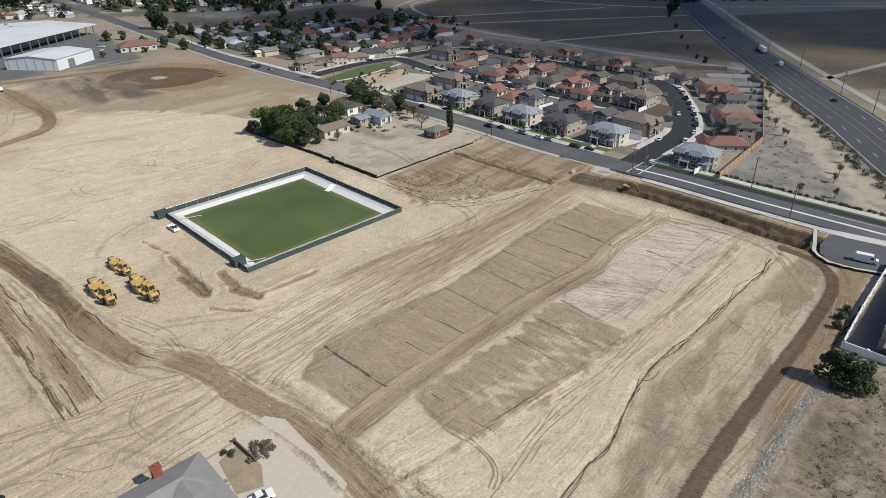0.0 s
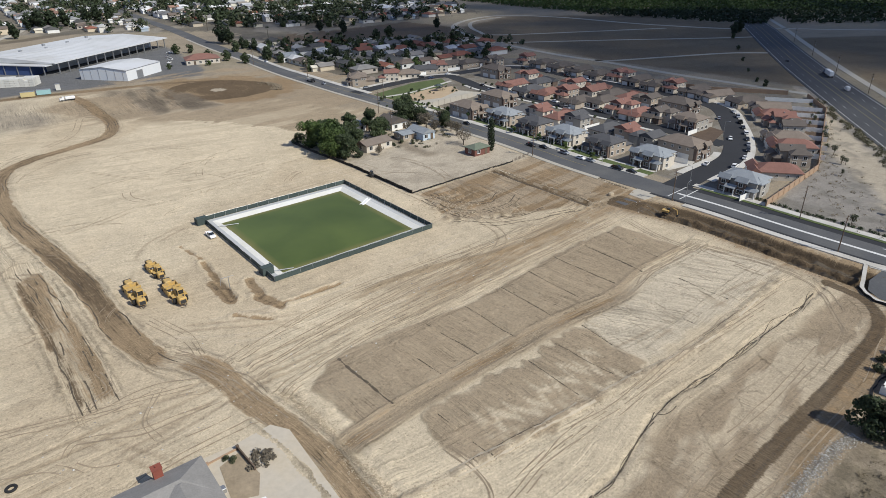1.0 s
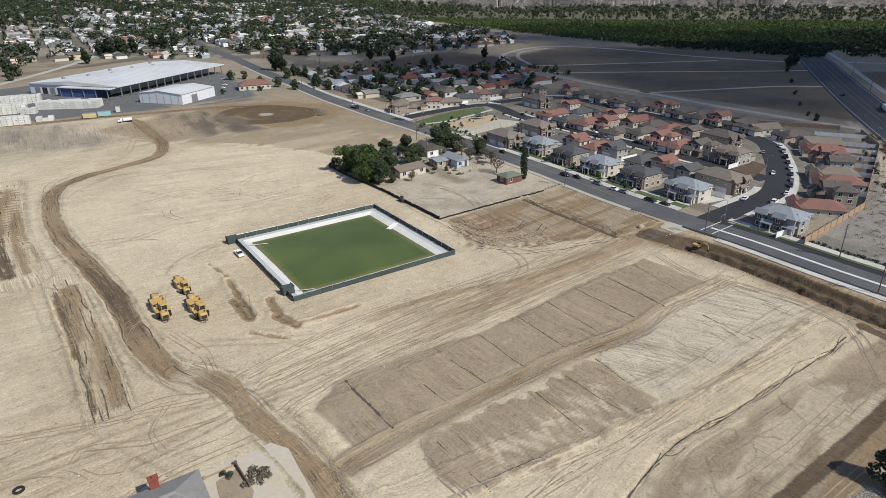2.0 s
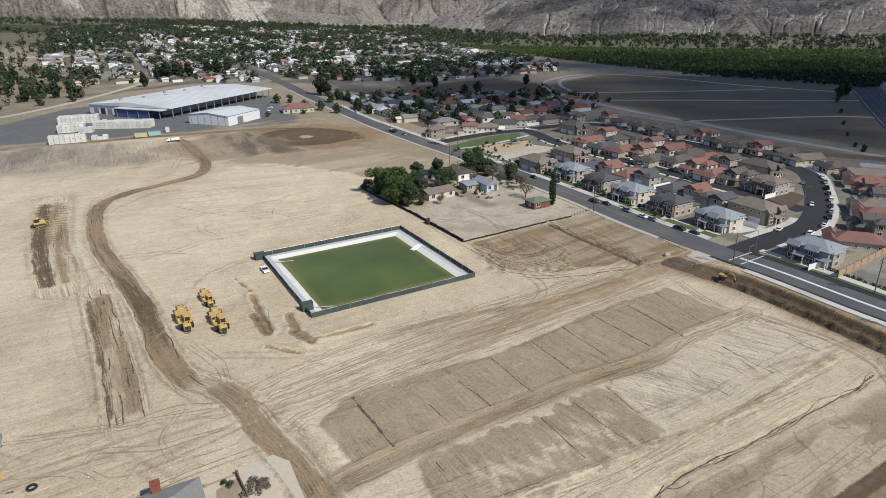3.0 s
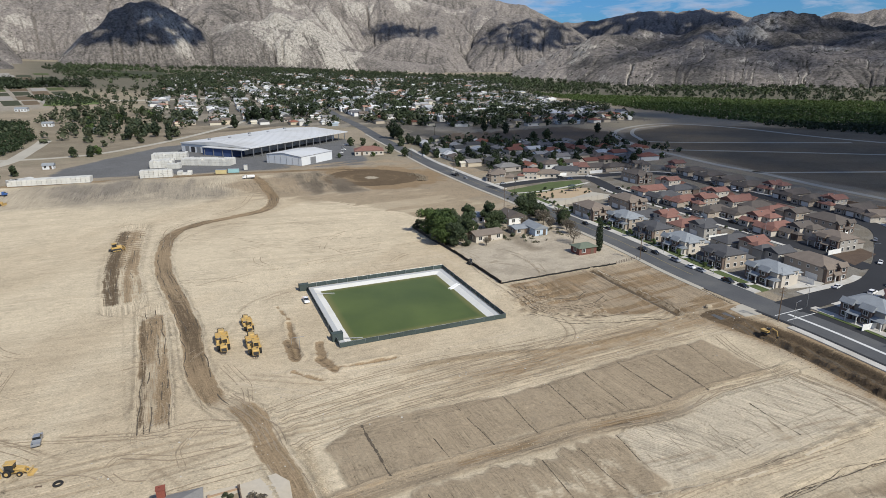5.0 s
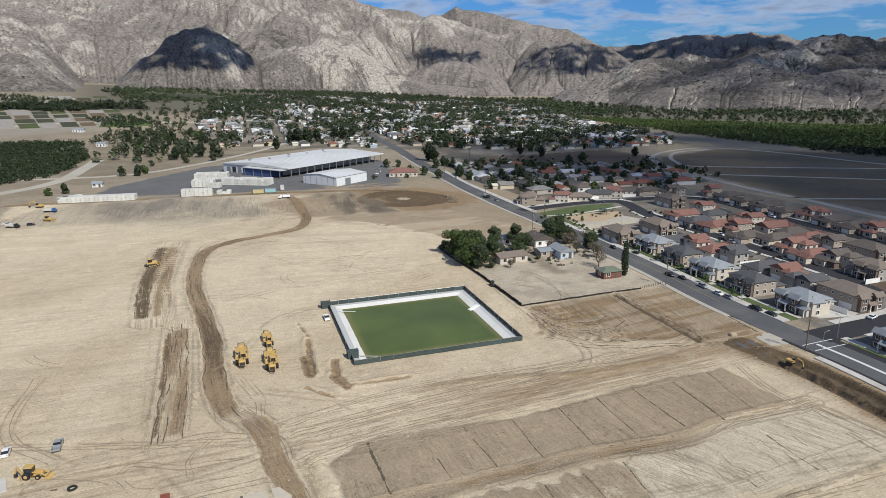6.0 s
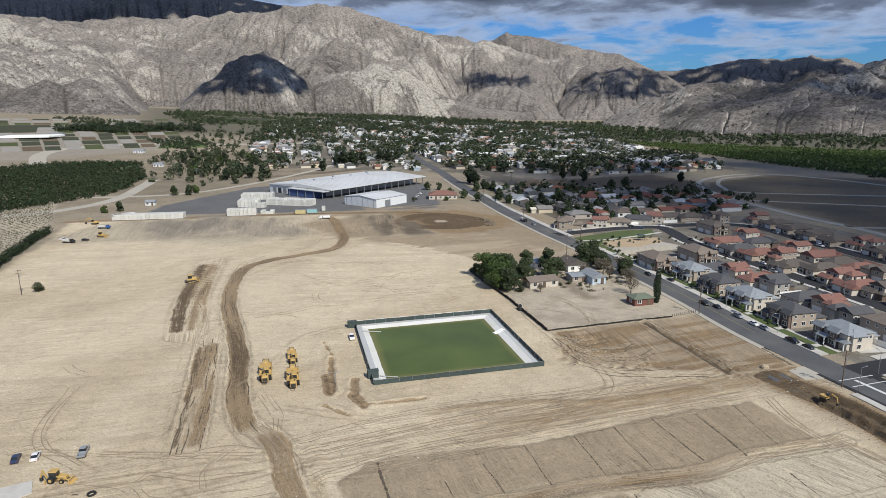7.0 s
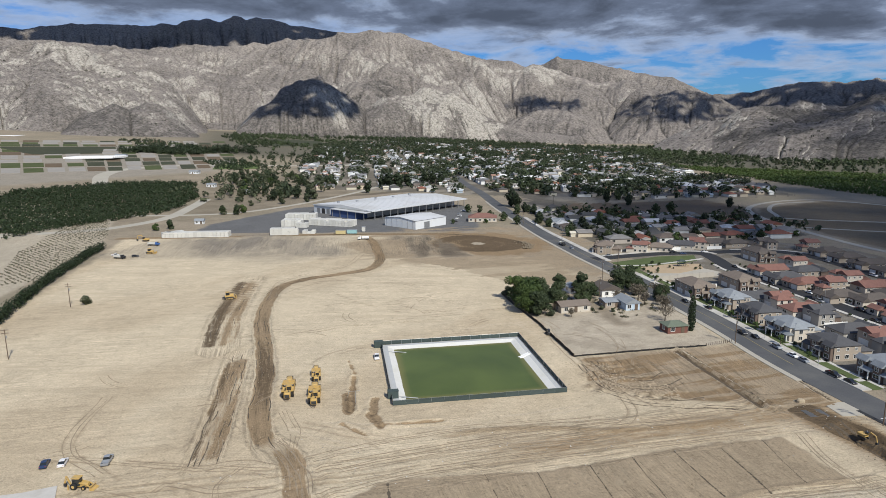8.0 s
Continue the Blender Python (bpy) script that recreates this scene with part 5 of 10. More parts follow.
# ---------------------------------------------------------------- building kit
class Shape:
    """A mesh in the making: points and faces."""

    def __init__(self):
        self.v, self.f = [], []

    def add(self, points, faces):
        k = len(self.v)
        self.v += [tuple(p) for p in points]
        self.f += [tuple(i + k for i in q) for q in faces]
        return self

    def box(self, x0, x1, y0, y1, z0, z1, taper=0.0):
        t = taper
        return self.add([(x0, y0, z0), (x1, y0, z0), (x1, y1, z0), (x0, y1, z0), (x0 + t, y0 + t, z1), (x1 - t, y0 + t, z1), (x1 - t, y1 - t, z1), (x0 + t, y1 - t, z1)],
                        [(3, 2, 1, 0), (4, 5, 6, 7), (0, 1, 5, 4), (1, 2, 6, 5), (2, 3, 7, 6), (3, 0, 4, 7)])

    def soft(self, x0, x1, y0, y1, z0, z1, r):
        """A box with its upright and upper edges cut off at r."""
        def ring(i, z):
            a, b, c, d = x0 + i, x1 - i, y0 + i, y1 - i
            return [(a + r, c, z), (b - r, c, z), (b, c + r, z), (b, d - r, z), (b - r, d, z), (a + r, d, z), (a, d - r, z), (a, c + r, z)]
        pts = ring(0, z0) + ring(0, z1 - r) + ring(r * 0.7, z1)
        faces = [tuple(range(7, -1, -1)), tuple(range(16, 24))]
        for k in (0, 8):
            faces += [(k + i, k + (i + 1) % 8, k + 8 + (i + 1) % 8, k + 8 + i) for i in range(8)]
        return self.add(pts, faces)

    def tube(self, p, q, r0, r1=None, n=8):
        r1 = r0 if r1 is None else r1
        p, q = Vector(p), Vector(q)
        turn = (q - p).to_track_quat("Z", "Y")
        pts = []
        for c, r in ((p, r0), (q, r1)):
            pts += [c + turn @ Vector((r * math.cos(2 * math.pi * i / n), r * math.sin(2 * math.pi * i / n), 0)) for i in range(n)]
        return self.add(pts, [(i, (i + 1) % n, n + (i + 1) % n, n + i) for i in range(n)] + [tuple(range(n - 1, -1, -1)), tuple(range(n, 2 * n))])

    def wheel(self, x, y, z, r, w, n=14):
        """A disc-like wheel across y with rounded shoulders."""
        rings = [(-w / 2, r * 0.55), (-w / 2, r * 0.9), (-w * 0.36, r), (w * 0.36, r), (w / 2, r * 0.9), (w / 2, r * 0.55)]
        pts = []
        for o, q in rings:
            pts += [(x + q * math.cos(2 * math.pi * i / n), y + o, z + q * math.sin(2 * math.pi * i / n)) for i in range(n)]
        faces = [tuple(range(n)), tuple(range(6 * n - 1, 5 * n - 1, -1))]
        for k in range(5):
            faces += [(k * n + i, (k + 1) * n + i, (k + 1) * n + (i + 1) % n, k * n + (i + 1) % n) for i in range(n)]
        return self.add(pts, faces)

    def side(self, profile, y0, y1, inset=0.0, top=None):
        """A side view (x, z) drawn across from y0 to y1; points above top draw in by inset."""
        n = len(profile)
        def y(z, a, s):
            return a + s * (inset if top is not None and z > top else 0)
        pts = [(px, y(pz, y0, 1), pz) for px, pz in profile] + [(px, y(pz, y1, -1), pz) for px, pz in profile]
        return self.add(pts, [tuple(range(n)), tuple(range(2 * n - 1, n - 1, -1))] + [(i, n + i, n + (i + 1) % n, (i + 1) % n) for i in range(n)])

    def hip(self, x0, x1, y0, y1, z, rise, lip=0.22, gable=False):
        """A roof with its eaves at z: the ridge runs along the longer side; gable: with upright ends."""
        long_x = (x1 - x0) >= (y1 - y0)
        half = min(x1 - x0, y1 - y0) / 2
        run = 0.0 if gable else half * 0.95
        if long_x:
            m = (y0 + y1) / 2
            r0, r1 = (x0 + run, m, z + rise), (x1 - run, m, z + rise)
        else:
            m = (x0 + x1) / 2
            r0, r1 = (m, y0 + run, z + rise), (m, y1 - run, z + rise)
        low = [(x0, y0, z - lip), (x1, y0, z - lip), (x1, y1, z - lip), (x0, y1, z - lip)]
        top = [(x0, y0, z), (x1, y0, z), (x1, y1, z), (x0, y1, z)]
        faces = [(3, 2, 1, 0), (0, 1, 5, 4), (1, 2, 6, 5), (2, 3, 7, 6), (3, 0, 4, 7)]
        if long_x:
            faces += [(4, 5, 9, 8), (6, 7, 8, 9), (5, 6, 9), (7, 4, 8)]
        else:
            faces += [(5, 6, 9, 8), (7, 4, 8, 9), (4, 5, 8), (6, 7, 9)]
        return self.add(low + top + [r0, r1], faces)

    def mesh(self, name, material, smooth=False):
        me = bpy.data.meshes.new(name)
        me.from_pydata(self.v, [], self.f)
        me.materials.append(material)
        if smooth:
            me.polygons.foreach_set("use_smooth", [True] * len(me.polygons))
        return me


def part(name, shape, material, parent, label="", m=None, smooth=False):
    """Links a shape (or a mesh that others share) as one mesh object under a thing or a part."""
    ob = new(name, shape.mesh(name, material, smooth) if isinstance(shape, Shape) else shape)
    ob.parent = parent
    if m is not None:
        ob.matrix_basis = m
    return tagged(ob, label)


def thing(name, label, category, m=None, group="", kind=""):
    ob = new(name)
    if m is not None:
        ob.matrix_basis = m
    return tagged(ob, label, category, group, kind)


def single(name, shape, material, label, category, m=None, group="", kind="", smooth=False):
    ob = new(name, shape.mesh(name, material, smooth))
    if m is not None:
        ob.matrix_basis = m
    return tagged(ob, label, category, group, kind)


class Maker:
    """Builds a kind of thing at its first place, and copies it to the others."""

    def __init__(self, build):
        self.build, self.first, self.size = build, None, None

    def put(self, m):
        if self.first is None:
            self.first = self.build()
            self.size = self.first.scale.copy()
            self.first.matrix_basis = m @ Matrix.Diagonal((*self.size, 1))
            return self.first
        own = self.first.scale
        return copy_thing(self.first, m @ Matrix.Diagonal((*(s / o for s, o in zip(self.size, own)), 1)))


def ribbon(line, left, right, top, thick=0.3, lift=None):
    """A flat band along a line, from left to right of it (metres, right positive), its top at height top over the land."""
    s = Shape()
    n = len(line)
    rows = []
    for i, p in enumerate(line):
        a, b = line[max(i - 1, 0)], line[min(i + 1, n - 1)]
        t = Vector((b[0] - a[0], b[1] - a[1])).normalized()
        nx, ny = t.y, -t.x
        l, r = (p[0] + nx * left, p[1] + ny * left), (p[0] + nx * right, p[1] + ny * right)
        zl, zr = at(*l) + top, at(*r) + top
        rows.append([(*l, zl), (*r, zr), (*r, zr - thick), (*l, zl - thick)])
    pts = [q for row in rows for q in row]
    faces = []
    for i in range(n - 1):
        k = 4 * i
        faces += [(k, k + 1, k + 5, k + 4), (k + 1, k + 2, k + 6, k + 5), (k + 3, k, k + 4, k + 7), (k + 2, k + 3, k + 7, k + 6)]
    faces += [(0, 3, 2, 1), (4 * n - 4, 4 * n - 3, 4 * n - 2, 4 * n - 1)]
    return s.add(pts, [f[::-1] for f in faces])


def shift(line, d):
    out = []
    for i, p in enumerate(line):
        a, b = line[max(i - 1, 0)], line[min(i + 1, len(line) - 1)]
        t = Vector((b[0] - a[0], b[1] - a[1])).normalized()
        out.append(Vector((p[0] + t.y * d, p[1] - t.x * d)))
    return out


def cut(line, a, b):
    """The piece of a line between the lengths a and b along it."""
    out, run = [], 0.0
    for p, q in zip(line[:-1], line[1:]):
        if a <= run <= b:
            out.append(p)
        run += (Vector(q) - Vector(p)).length
    return out


def along(line, d):
    """Place and heading (degrees) at the length d along a line."""
    run = 0.0
    for p, q in zip(line[:-1], line[1:]):
        step_len = (Vector(q) - Vector(p)).length
        if run + step_len >= d:
            k = (d - run) / step_len
            return Vector(p).lerp(Vector(q), k), math.degrees(math.atan2(q[1] - p[1], q[0] - p[0]))
        run += step_len
    return Vector(line[-1]), 0.0


def slab(corners, top, thick=0.3):
    """A level plate over an area of ground."""
    n = len(corners)
    pts = [(x, y, at(x, y) + top) for x, y in corners] + [(x, y, at(x, y) + top - thick) for x, y in corners]
    return Shape().add(pts, [tuple(range(n)), tuple(range(2 * n - 1, n - 1, -1))] + [(i, n + i, n + (i + 1) % n, (i + 1) % n) for i in range(n)])


def stand(x, y, turn=0.0, up=0.0, size=1.0):
    """The pose of a thing standing on the land, turned about the upright axis (degrees)."""
    return pose(x, y, at(x, y) + up, 0, 0, turn) @ Matrix.Diagonal((size, size, size, 1))

# ---------------------------------------------------------------- roads and pavements
def structure(name, shape, material, label, category):
    return single(name, shape, material, label, category, kind="structure")


structure("street", ribbon(STREET, -5.4, 4.3, 0.07), M_ASPHALT, "grey asphalt street past the site and the houses", "road")
AVENUE = cut(STREET, 0, 96)
structure("avenue_widening", ribbon(AVENUE, -6.5, 6.8, 0.062), M_BLACKTOP, "darker newly surfaced wide part of the street", "road")
structure("avenue_line", ribbon(cut(STREET, 22, 92), -1.0, -0.1, 0.078, 0.01), M_PAINT, "broad white painted line on the street", "road marking")
structure("avenue_edge_line", ribbon(cut(STREET, 0, 40), 3.2, 3.4, 0.078, 0.01), M_PAINT, "thin white lane line", "road marking")
SITE_SIDE = cut(STREET, 30, 86)
structure("kerb_site_side", ribbon(SITE_SIDE, -8.6, -6.6, 0.2), M_WALK, "pale concrete kerb and walk beside the dug cut", "pavement")
structure("pavement_far_side", ribbon(cut(STREET, 8, 92), 8.0, 10.4, 0.2), M_WALK, "pale concrete pavement", "pavement")
structure("verge_planting", ribbon(cut(STREET, 18, 88), 6.9, 8.0, 0.14), M_LAWN, "narrow planted verge of low green shrubs", "verge")
HOUSE_SIDE = cut(STREET, 102, 243)
for k, (a_, b_) in enumerate((((50.6, 163.8), (58.6, 170.6)), ((53.0, 161.2), (61.0, 168.0)))):
    structure("crosswalk_line", ribbon([Vector(a_), Vector(b_)], -0.14, 0.14, 0.1, 0.02), M_PAINT, "white crosswalk line across the street", "road marking")
for k in range(13):
    structure("front_lawn", ribbon([along(STREET, 104 + 11.0 * k + q)[0] for q in (0, 3, 6, 9)], 7.3, 10.4, 0.17), M_LAWN, "small green front lawn behind the pavement", "lawn")
structure("front_walk", ribbon(HOUSE_SIDE, 10.4, 11.6, 0.19), M_WALK, "pale concrete walk along the house fronts", "pavement")
structure("pavement_house_side", ribbon(HOUSE_SIDE, 4.3, 7.2, 0.2), M_WALK, "pale concrete pavement in front of the houses", "pavement")
structure("shoulder_lot_side", ribbon(cut(STREET, 112, 520), -7.2, -5.4, 0.12), M_PALEDIRT, "pale gravel shoulder of the street", "verge")
structure("pavement_north", ribbon(cut(STREET, 262, 420), 4.3, 7.4, 0.2), M_WALK, "pale concrete pavement", "pavement")
structure("street_centre_line", ribbon(cut(STREET, 120, 420), -0.1, 0.1, 0.082, 0.01), M_YELLOW, "faded yellow centre line", "road marking")

LOOP = smooth_line([(55, 171), (67.5, 182), (80.3, 193), (87.5, 203), (94, 217), (98.5, 229), (102.6, 242), (107, 257), (107.5, 268), (103, 282), (95, 296)])
STREET_TWO = smooth_line([(-55, 311), (-40, 328), (-26, 341), (-9, 350), (-1, 340), (7, 321), (15, 309), (40, 277.5), (53, 260.5), (61, 250.5), (69, 239), (79, 226), (88, 212)])
STREET_THREE = smooth_line([(-12, 349), (2, 360), (16, 369), (32, 372), (46, 363), (66, 332), (81.5, 311.5), (95, 295), (106, 278)])
structure("loop_road", ribbon(LOOP, -4.0, 4.0, 0.09), M_BLACKTOP, "fresh black asphalt road curving between the houses", "road")
structure("second_street", ribbon(STREET_TWO, -3.8, 3.8, 0.1), M_BLACKTOP, "fresh black asphalt street between house rows", "road")
structure("third_street", ribbon(STREET_THREE, -3.8, 3.8, 0.11), M_BLACKTOP, "fresh black asphalt street behind the houses", "road")
structure("pavement_loop_outer", ribbon(cut(LOOP, 12, 132), 4.0, 6.4, 0.21), M_WALK, "pale concrete pavement along the loop road", "pavement")
structure("pavement_loop_inner", ribbon(cut(LOOP, 12, 44), -6.4, -4.0, 0.21), M_WALK, "pale concrete pavement along the loop road", "pavement")
structure("pavement_second_street", ribbon(cut(STREET_TWO, 88, 205), 3.8, 5.6, 0.215), M_WALK, "pale concrete pavement along the street", "pavement")
structure("pavement_second_street_far", ribbon(cut(STREET_TWO, 88, 190), -5.6, -3.8, 0.215), M_WALK, "pale concrete pavement along the street", "pavement")
structure("pavement_third_street", ribbon(cut(STREET_THREE, 24, 130), -5.6, -3.8, 0.22), M_WALK, "pale concrete pavement along the street", "pavement")
structure("pavement_entry", ribbon(cut(STREET_TWO, 8, 66), -6.6, -3.8, 0.215), M_WALK, "pale concrete pavement along the street", "pavement")

# side street at the south with its kerb return
structure("side_street", slab([(84.5, 118.5), (76.5, 112.5), (73.6, 108.5), (73.6, 104.8), (76.5, 101.8), (81, 98.6), (96, 86), (110, 70), (126, 84), (112, 100), (99, 112)], 0.055), M_ASPHALT, "grey asphalt side street mouth", "road")
structure("side_street_gutter", slab([(81.5, 121), (80.2, 118.2), (97, 103), (99, 105.5)], 0.083, 0.02), M_WALK, "concrete gutter across the street mouth", "pavement")
KERB_RETURN = smooth_line([(80.2, 119.4), (75.6, 113), (72.8, 108.8), (72.9, 104.2), (76, 101), (81, 97.7), (96, 84.8), (110, 68.8)])
structure("kerb_side_street", ribbon(KERB_RETURN, -0.3, 0.5, 0.2), M_WALK, "low concrete kerb round the street corner", "kerb")
structure("side_street_line", ribbon(smooth_line([(93, 113), (99, 104), (110, 90)]), -0.1, 0.1, 0.075, 0.01), M_PAINT, "white lane line", "road marking")

HIGHWAY = smooth_line([(66, -60), (104, 60), (118, 104), (131, 145), (141, 174), (150.5, 202), (164, 250), (193, 350), (226, 452), (252, 530), (300, 690), (372, 912), (440, 1080), (560, 1300)])
structure("highway", ribbon(HIGHWAY, -11.5, 11.5, 0.12, 0.5), M_HIGHWAY, "wide grey four-lane highway with painted lines", "road")
for name, off, mat in (("edge_line", -10.0, M_PAINT), ("edge_line", 10.0, M_PAINT), ("centre_line", -1.7, M_YELLOW), ("centre_line", 1.7, M_YELLOW)):
    structure("highway_" + name, ribbon(cut(HIGHWAY, 120, 900), off - 0.09, off + 0.09, 0.135, 0.01), mat, "painted line along the highway", "road marking")
dashes = Shape()
for off in (-5.8, 5.8):
    for k in range(45):
        p = cut(HIGHWAY, 130 + 14.6 * k, 136 + 14.6 * k)
        q, a = along(HIGHWAY, 130 + 14.6 * k)
        c, s_ = math.cos(radians(a)), math.sin(radians(a))
        x, y = q.x + s_ * off, q.y - c * off
        dashes.add([(x - 0.1 * s_, y + 0.1 * c, 0.137), (x + 0.1 * s_, y - 0.1 * c, 0.137), (x + 0.1 * s_ + 3.6 * c, y - 0.1 * c + 3.6 * s_, 0.137), (x - 0.1 * s_ + 3.6 * c, y + 0.1 * c + 3.6 * s_, 0.137)], [(0, 1, 2, 3)])
single("lane_dashes", dashes, M_PAINT, "white dashed lane marks on the highway", "road marking", kind="stuff")
structure("highway_path", ribbon(shift(cut(HIGHWAY, 180, 800), 19), -1.8, 1.8, 0.1), M_PALEDIRT, "pale dirt path beside the highway", "path")

# dirt trails across the dry fields
for pts, w in (([(160, 288), (140, 312), (112, 348), (89, 384), (68, 410), (45, 448), (27, 481), (12, 520), (4, 560), (10, 600), (32, 640), (60, 655), (110, 628), (167, 566), (224, 525), (262, 520)], 2.3),
               ([(53, 640), (25, 610), (19, 570), (24, 535), (34, 514), (90, 520), (178, 535)], 1.7), ([(27, 481), (37, 472), (120, 474), (204, 474), (245, 480)], 1.6),
               ([(84, 390), (94, 388), (135, 398), (178, 407), (215, 400)], 1.6), ([(182, 262), (240, 290), (330, 330), (520, 380)], 1.8),
               ([(262, 520), (330, 500), (480, 480), (800, 470)], 2.0)):
    structure("dirt_trail", ribbon(smooth_line(pts, 6), -w, w, 0.1), M_PALEDIRT, "pale dirt trail across a dry field", "path")
structure("farm_track", ribbon(smooth_line([(-450, 410), (-415, 364), (-378, 312), (-368, 268), (-380, 236), (-430, 190), (-500, 150)]), -5, 5, 0.1), M_PALEDIRT, "wide pale dirt farm track beside the orchard", "path")
structure("rail_track_bed", ribbon(smooth_line([(-420, 300), (-357, 344), (-345, 400), (-352, 480), (-372, 573), (-420, 700)]), -3, 3, 0.12), M_PALEDIRT, "pale dirt track bed behind the yard", "path")
structure("river_road", ribbon(smooth_line([(-560, 380), (-690, 470), (-740, 560), (-720, 660), (-640, 760), (-600, 900), (-700, 1100)]), -8, 8, 0.1), M_PALEDIRT, "wide pale dirt wash road", "path")

# ---------------------------------------------------------------- the pond
def pond():
    c = pose(*POND_MID, 0, 0, 0, math.degrees(POND_TURN))
    root = thing("pond", "square lined pond of green water behind a screened fence", "pond", c)

    def ring(a, za, b, zb):
        s = Shape()
        n = 14
        pts = []
        for h, z in ((a, za), (b, zb)):
            for side in range(4):
                for i in range(n):
                    t = -h + 2 * h * i / n
                    x, y = ((t, -h), (h, t), (-t, h), (-h, -t))[side]
                    wob = 0.18 * (float(fbm(x / 3 + 40, y / 3)) - 0.5) * (1 if z < 0 else 0.3)
                    pts.append((x + wob, y + wob, z + wob * 0.5))
        m = 4 * n
        s.add(pts, [(i, (i + 1) % m, m + (i + 1) % m, m + i) for i in range(m)])
        return s
    part("apron", ring(21.8, 0.06, 20.3, 0.10), M_APRON, root, "grey sheet lying flat round the rim")
    part("liner", ring(20.3, 0.10, 17.0, -0.9), M_LINER, root, "pale liner sloping into the water")
    part("skirt", ring(22.4, -0.4, 21.8, 0.06), M_APRON, root)
    water = Shape()
    h = 18.9
    water.add([(-h, -h, -0.45), (h, -h, -0.45), (h, h, -0.45), (-h, h, -0.45)], [(0, 1, 2, 3)])
    part("water", water, M_WATER, root, "still opaque green water")
    raft = Shape().box(-1.6, 1.6, -0.5, 0.5, -0.8, -0.55).tube((-1.9, -0.5, -0.7), (1.9, -0.5, -0.7), 0.22).tube((-1.9, 0.5, -0.7), (1.9, 0.5, -0.7), 0.22)
    part("intake_float", raft, M_WHITE, root, "small white float at the edge", pose(18.9, 5.5, 0.45, 0, -12, 20))
    for p, q in (((-20.5, 15.5), (-15, 15.2)), ((-20.5, -17.5), (-15.5, -18))):
        part("hose", Shape().tube((p[0], p[1], 0.25), (q[0], q[1], -0.4), 0.12), M_STEEL, root)


pond()


def pond_fence():
    c = pose(*POND_MID, 0, 0, 0, math.degrees(POND_TURN))
    root = thing("screened_fence", "chain-link fence with dark green screens round the pond", "fence", c)
    H, n = 22.1, 14
    rng = random.Random(4)
    post = Shape().tube((0, 0, -0.3), (0, 0, 1.4), 0.045, n=6).mesh("post", M_STEEL)
    w = 2 * H / n
    for side in range(4):
        turn = pose(0, 0, 0, 0, 0, 90 * side)
        for i in range(n):
            x = -H + i * w
            part("post", post, None, root, m=turn @ pose(x, -H, 0))
            s = Shape()
            sag, lean = rng.uniform(0, 0.12), rng.uniform(-0.06, 0.06)
            pts = []
            for k in range(5):
                t = k / 4
                b = 0.10 * math.sin(math.pi * t) * rng.uniform(0.3, 1.0)
                pts += [(t * w, b, 0.02), (t * w, b + lean, 0.65), (t * w, b * 0.5 + lean, 1.3 - sag * math.sin(math.pi * t))]
            faces = [(3 * k + j, 3 * k + 3 + j, 3 * k + 4 + j, 3 * k + 1 + j) for k in range(4) for j in range(2)]
            back = [(px, py + 0.03, pz) for px, py, pz in pts]
            s.add(pts, faces).add(back, [f[::-1] for f in faces])
            part("screen", s, M_SCREEN, root, m=turn @ pose(x, -H - 0.06, 0))
    rail = Shape()
    for side in range(4):
        a, b = [((-H, -H), (H, -H)), ((H, -H), (H, H)), ((H, H), (-H, H)), ((-H, H), (-H, -H))][side]
        rail.tube((*a, 1.32), (*b, 1.32), 0.03, n=5)
    part("top_rail", rail, M_STEEL, root)


pond_fence()


def pump_pen(m):
    root = thing("pump_enclosure", "small screened pump pen of dark green panels", "enclosure", m, group="pump pens at the pond")
    for a, b in (((0, 0), (2.6, 0)), ((0, 0), (0, 2.4)), ((2.6, 0), (2.6, 2.4))):
        s = Shape().box(min(a[0], b[0]) - 0.03, max(a[0], b[0]) + 0.03, min(a[1], b[1]) - 0.03, max(a[1], b[1]) + 0.03, 0, 1.9)
        part("panel", s, M_SCREEN, root)
    part("roof_panel", Shape().box(-0.1, 2.7, -0.1, 1.5, 1.92, 2.0), M_SCREEN, root)
    part("pump", Shape().soft(0.7, 1.9, 1.2, 2.2, 0, 0.9, 0.15).tube((1.9, 1.7, 0.5), (2.5, 1.7, 0.5), 0.12), M_DARKSTEEL, root, "dark pump block with a pipe stub")


pump_pen(stand(-79.8, 150.2, 37))
pump_pen(stand(-55.6, 121.0, 37))


def standpipe():
    root = thing("standpipe", "thin steel water standpipe with a cross arm", "pipe", stand(-61.5, 115.5, 30))
    part("riser", Shape().tube((0, 0, 0), (0, 0, 3.2), 0.07), M_STEEL, root)
    part("arm", Shape().tube((-1.6, 0, 3.1), (1.2, 0, 3.2), 0.05).tube((-1.6, 0, 3.1), (-1.9, 0, 1.5), 0.05), M_STEEL, root)


standpipe()


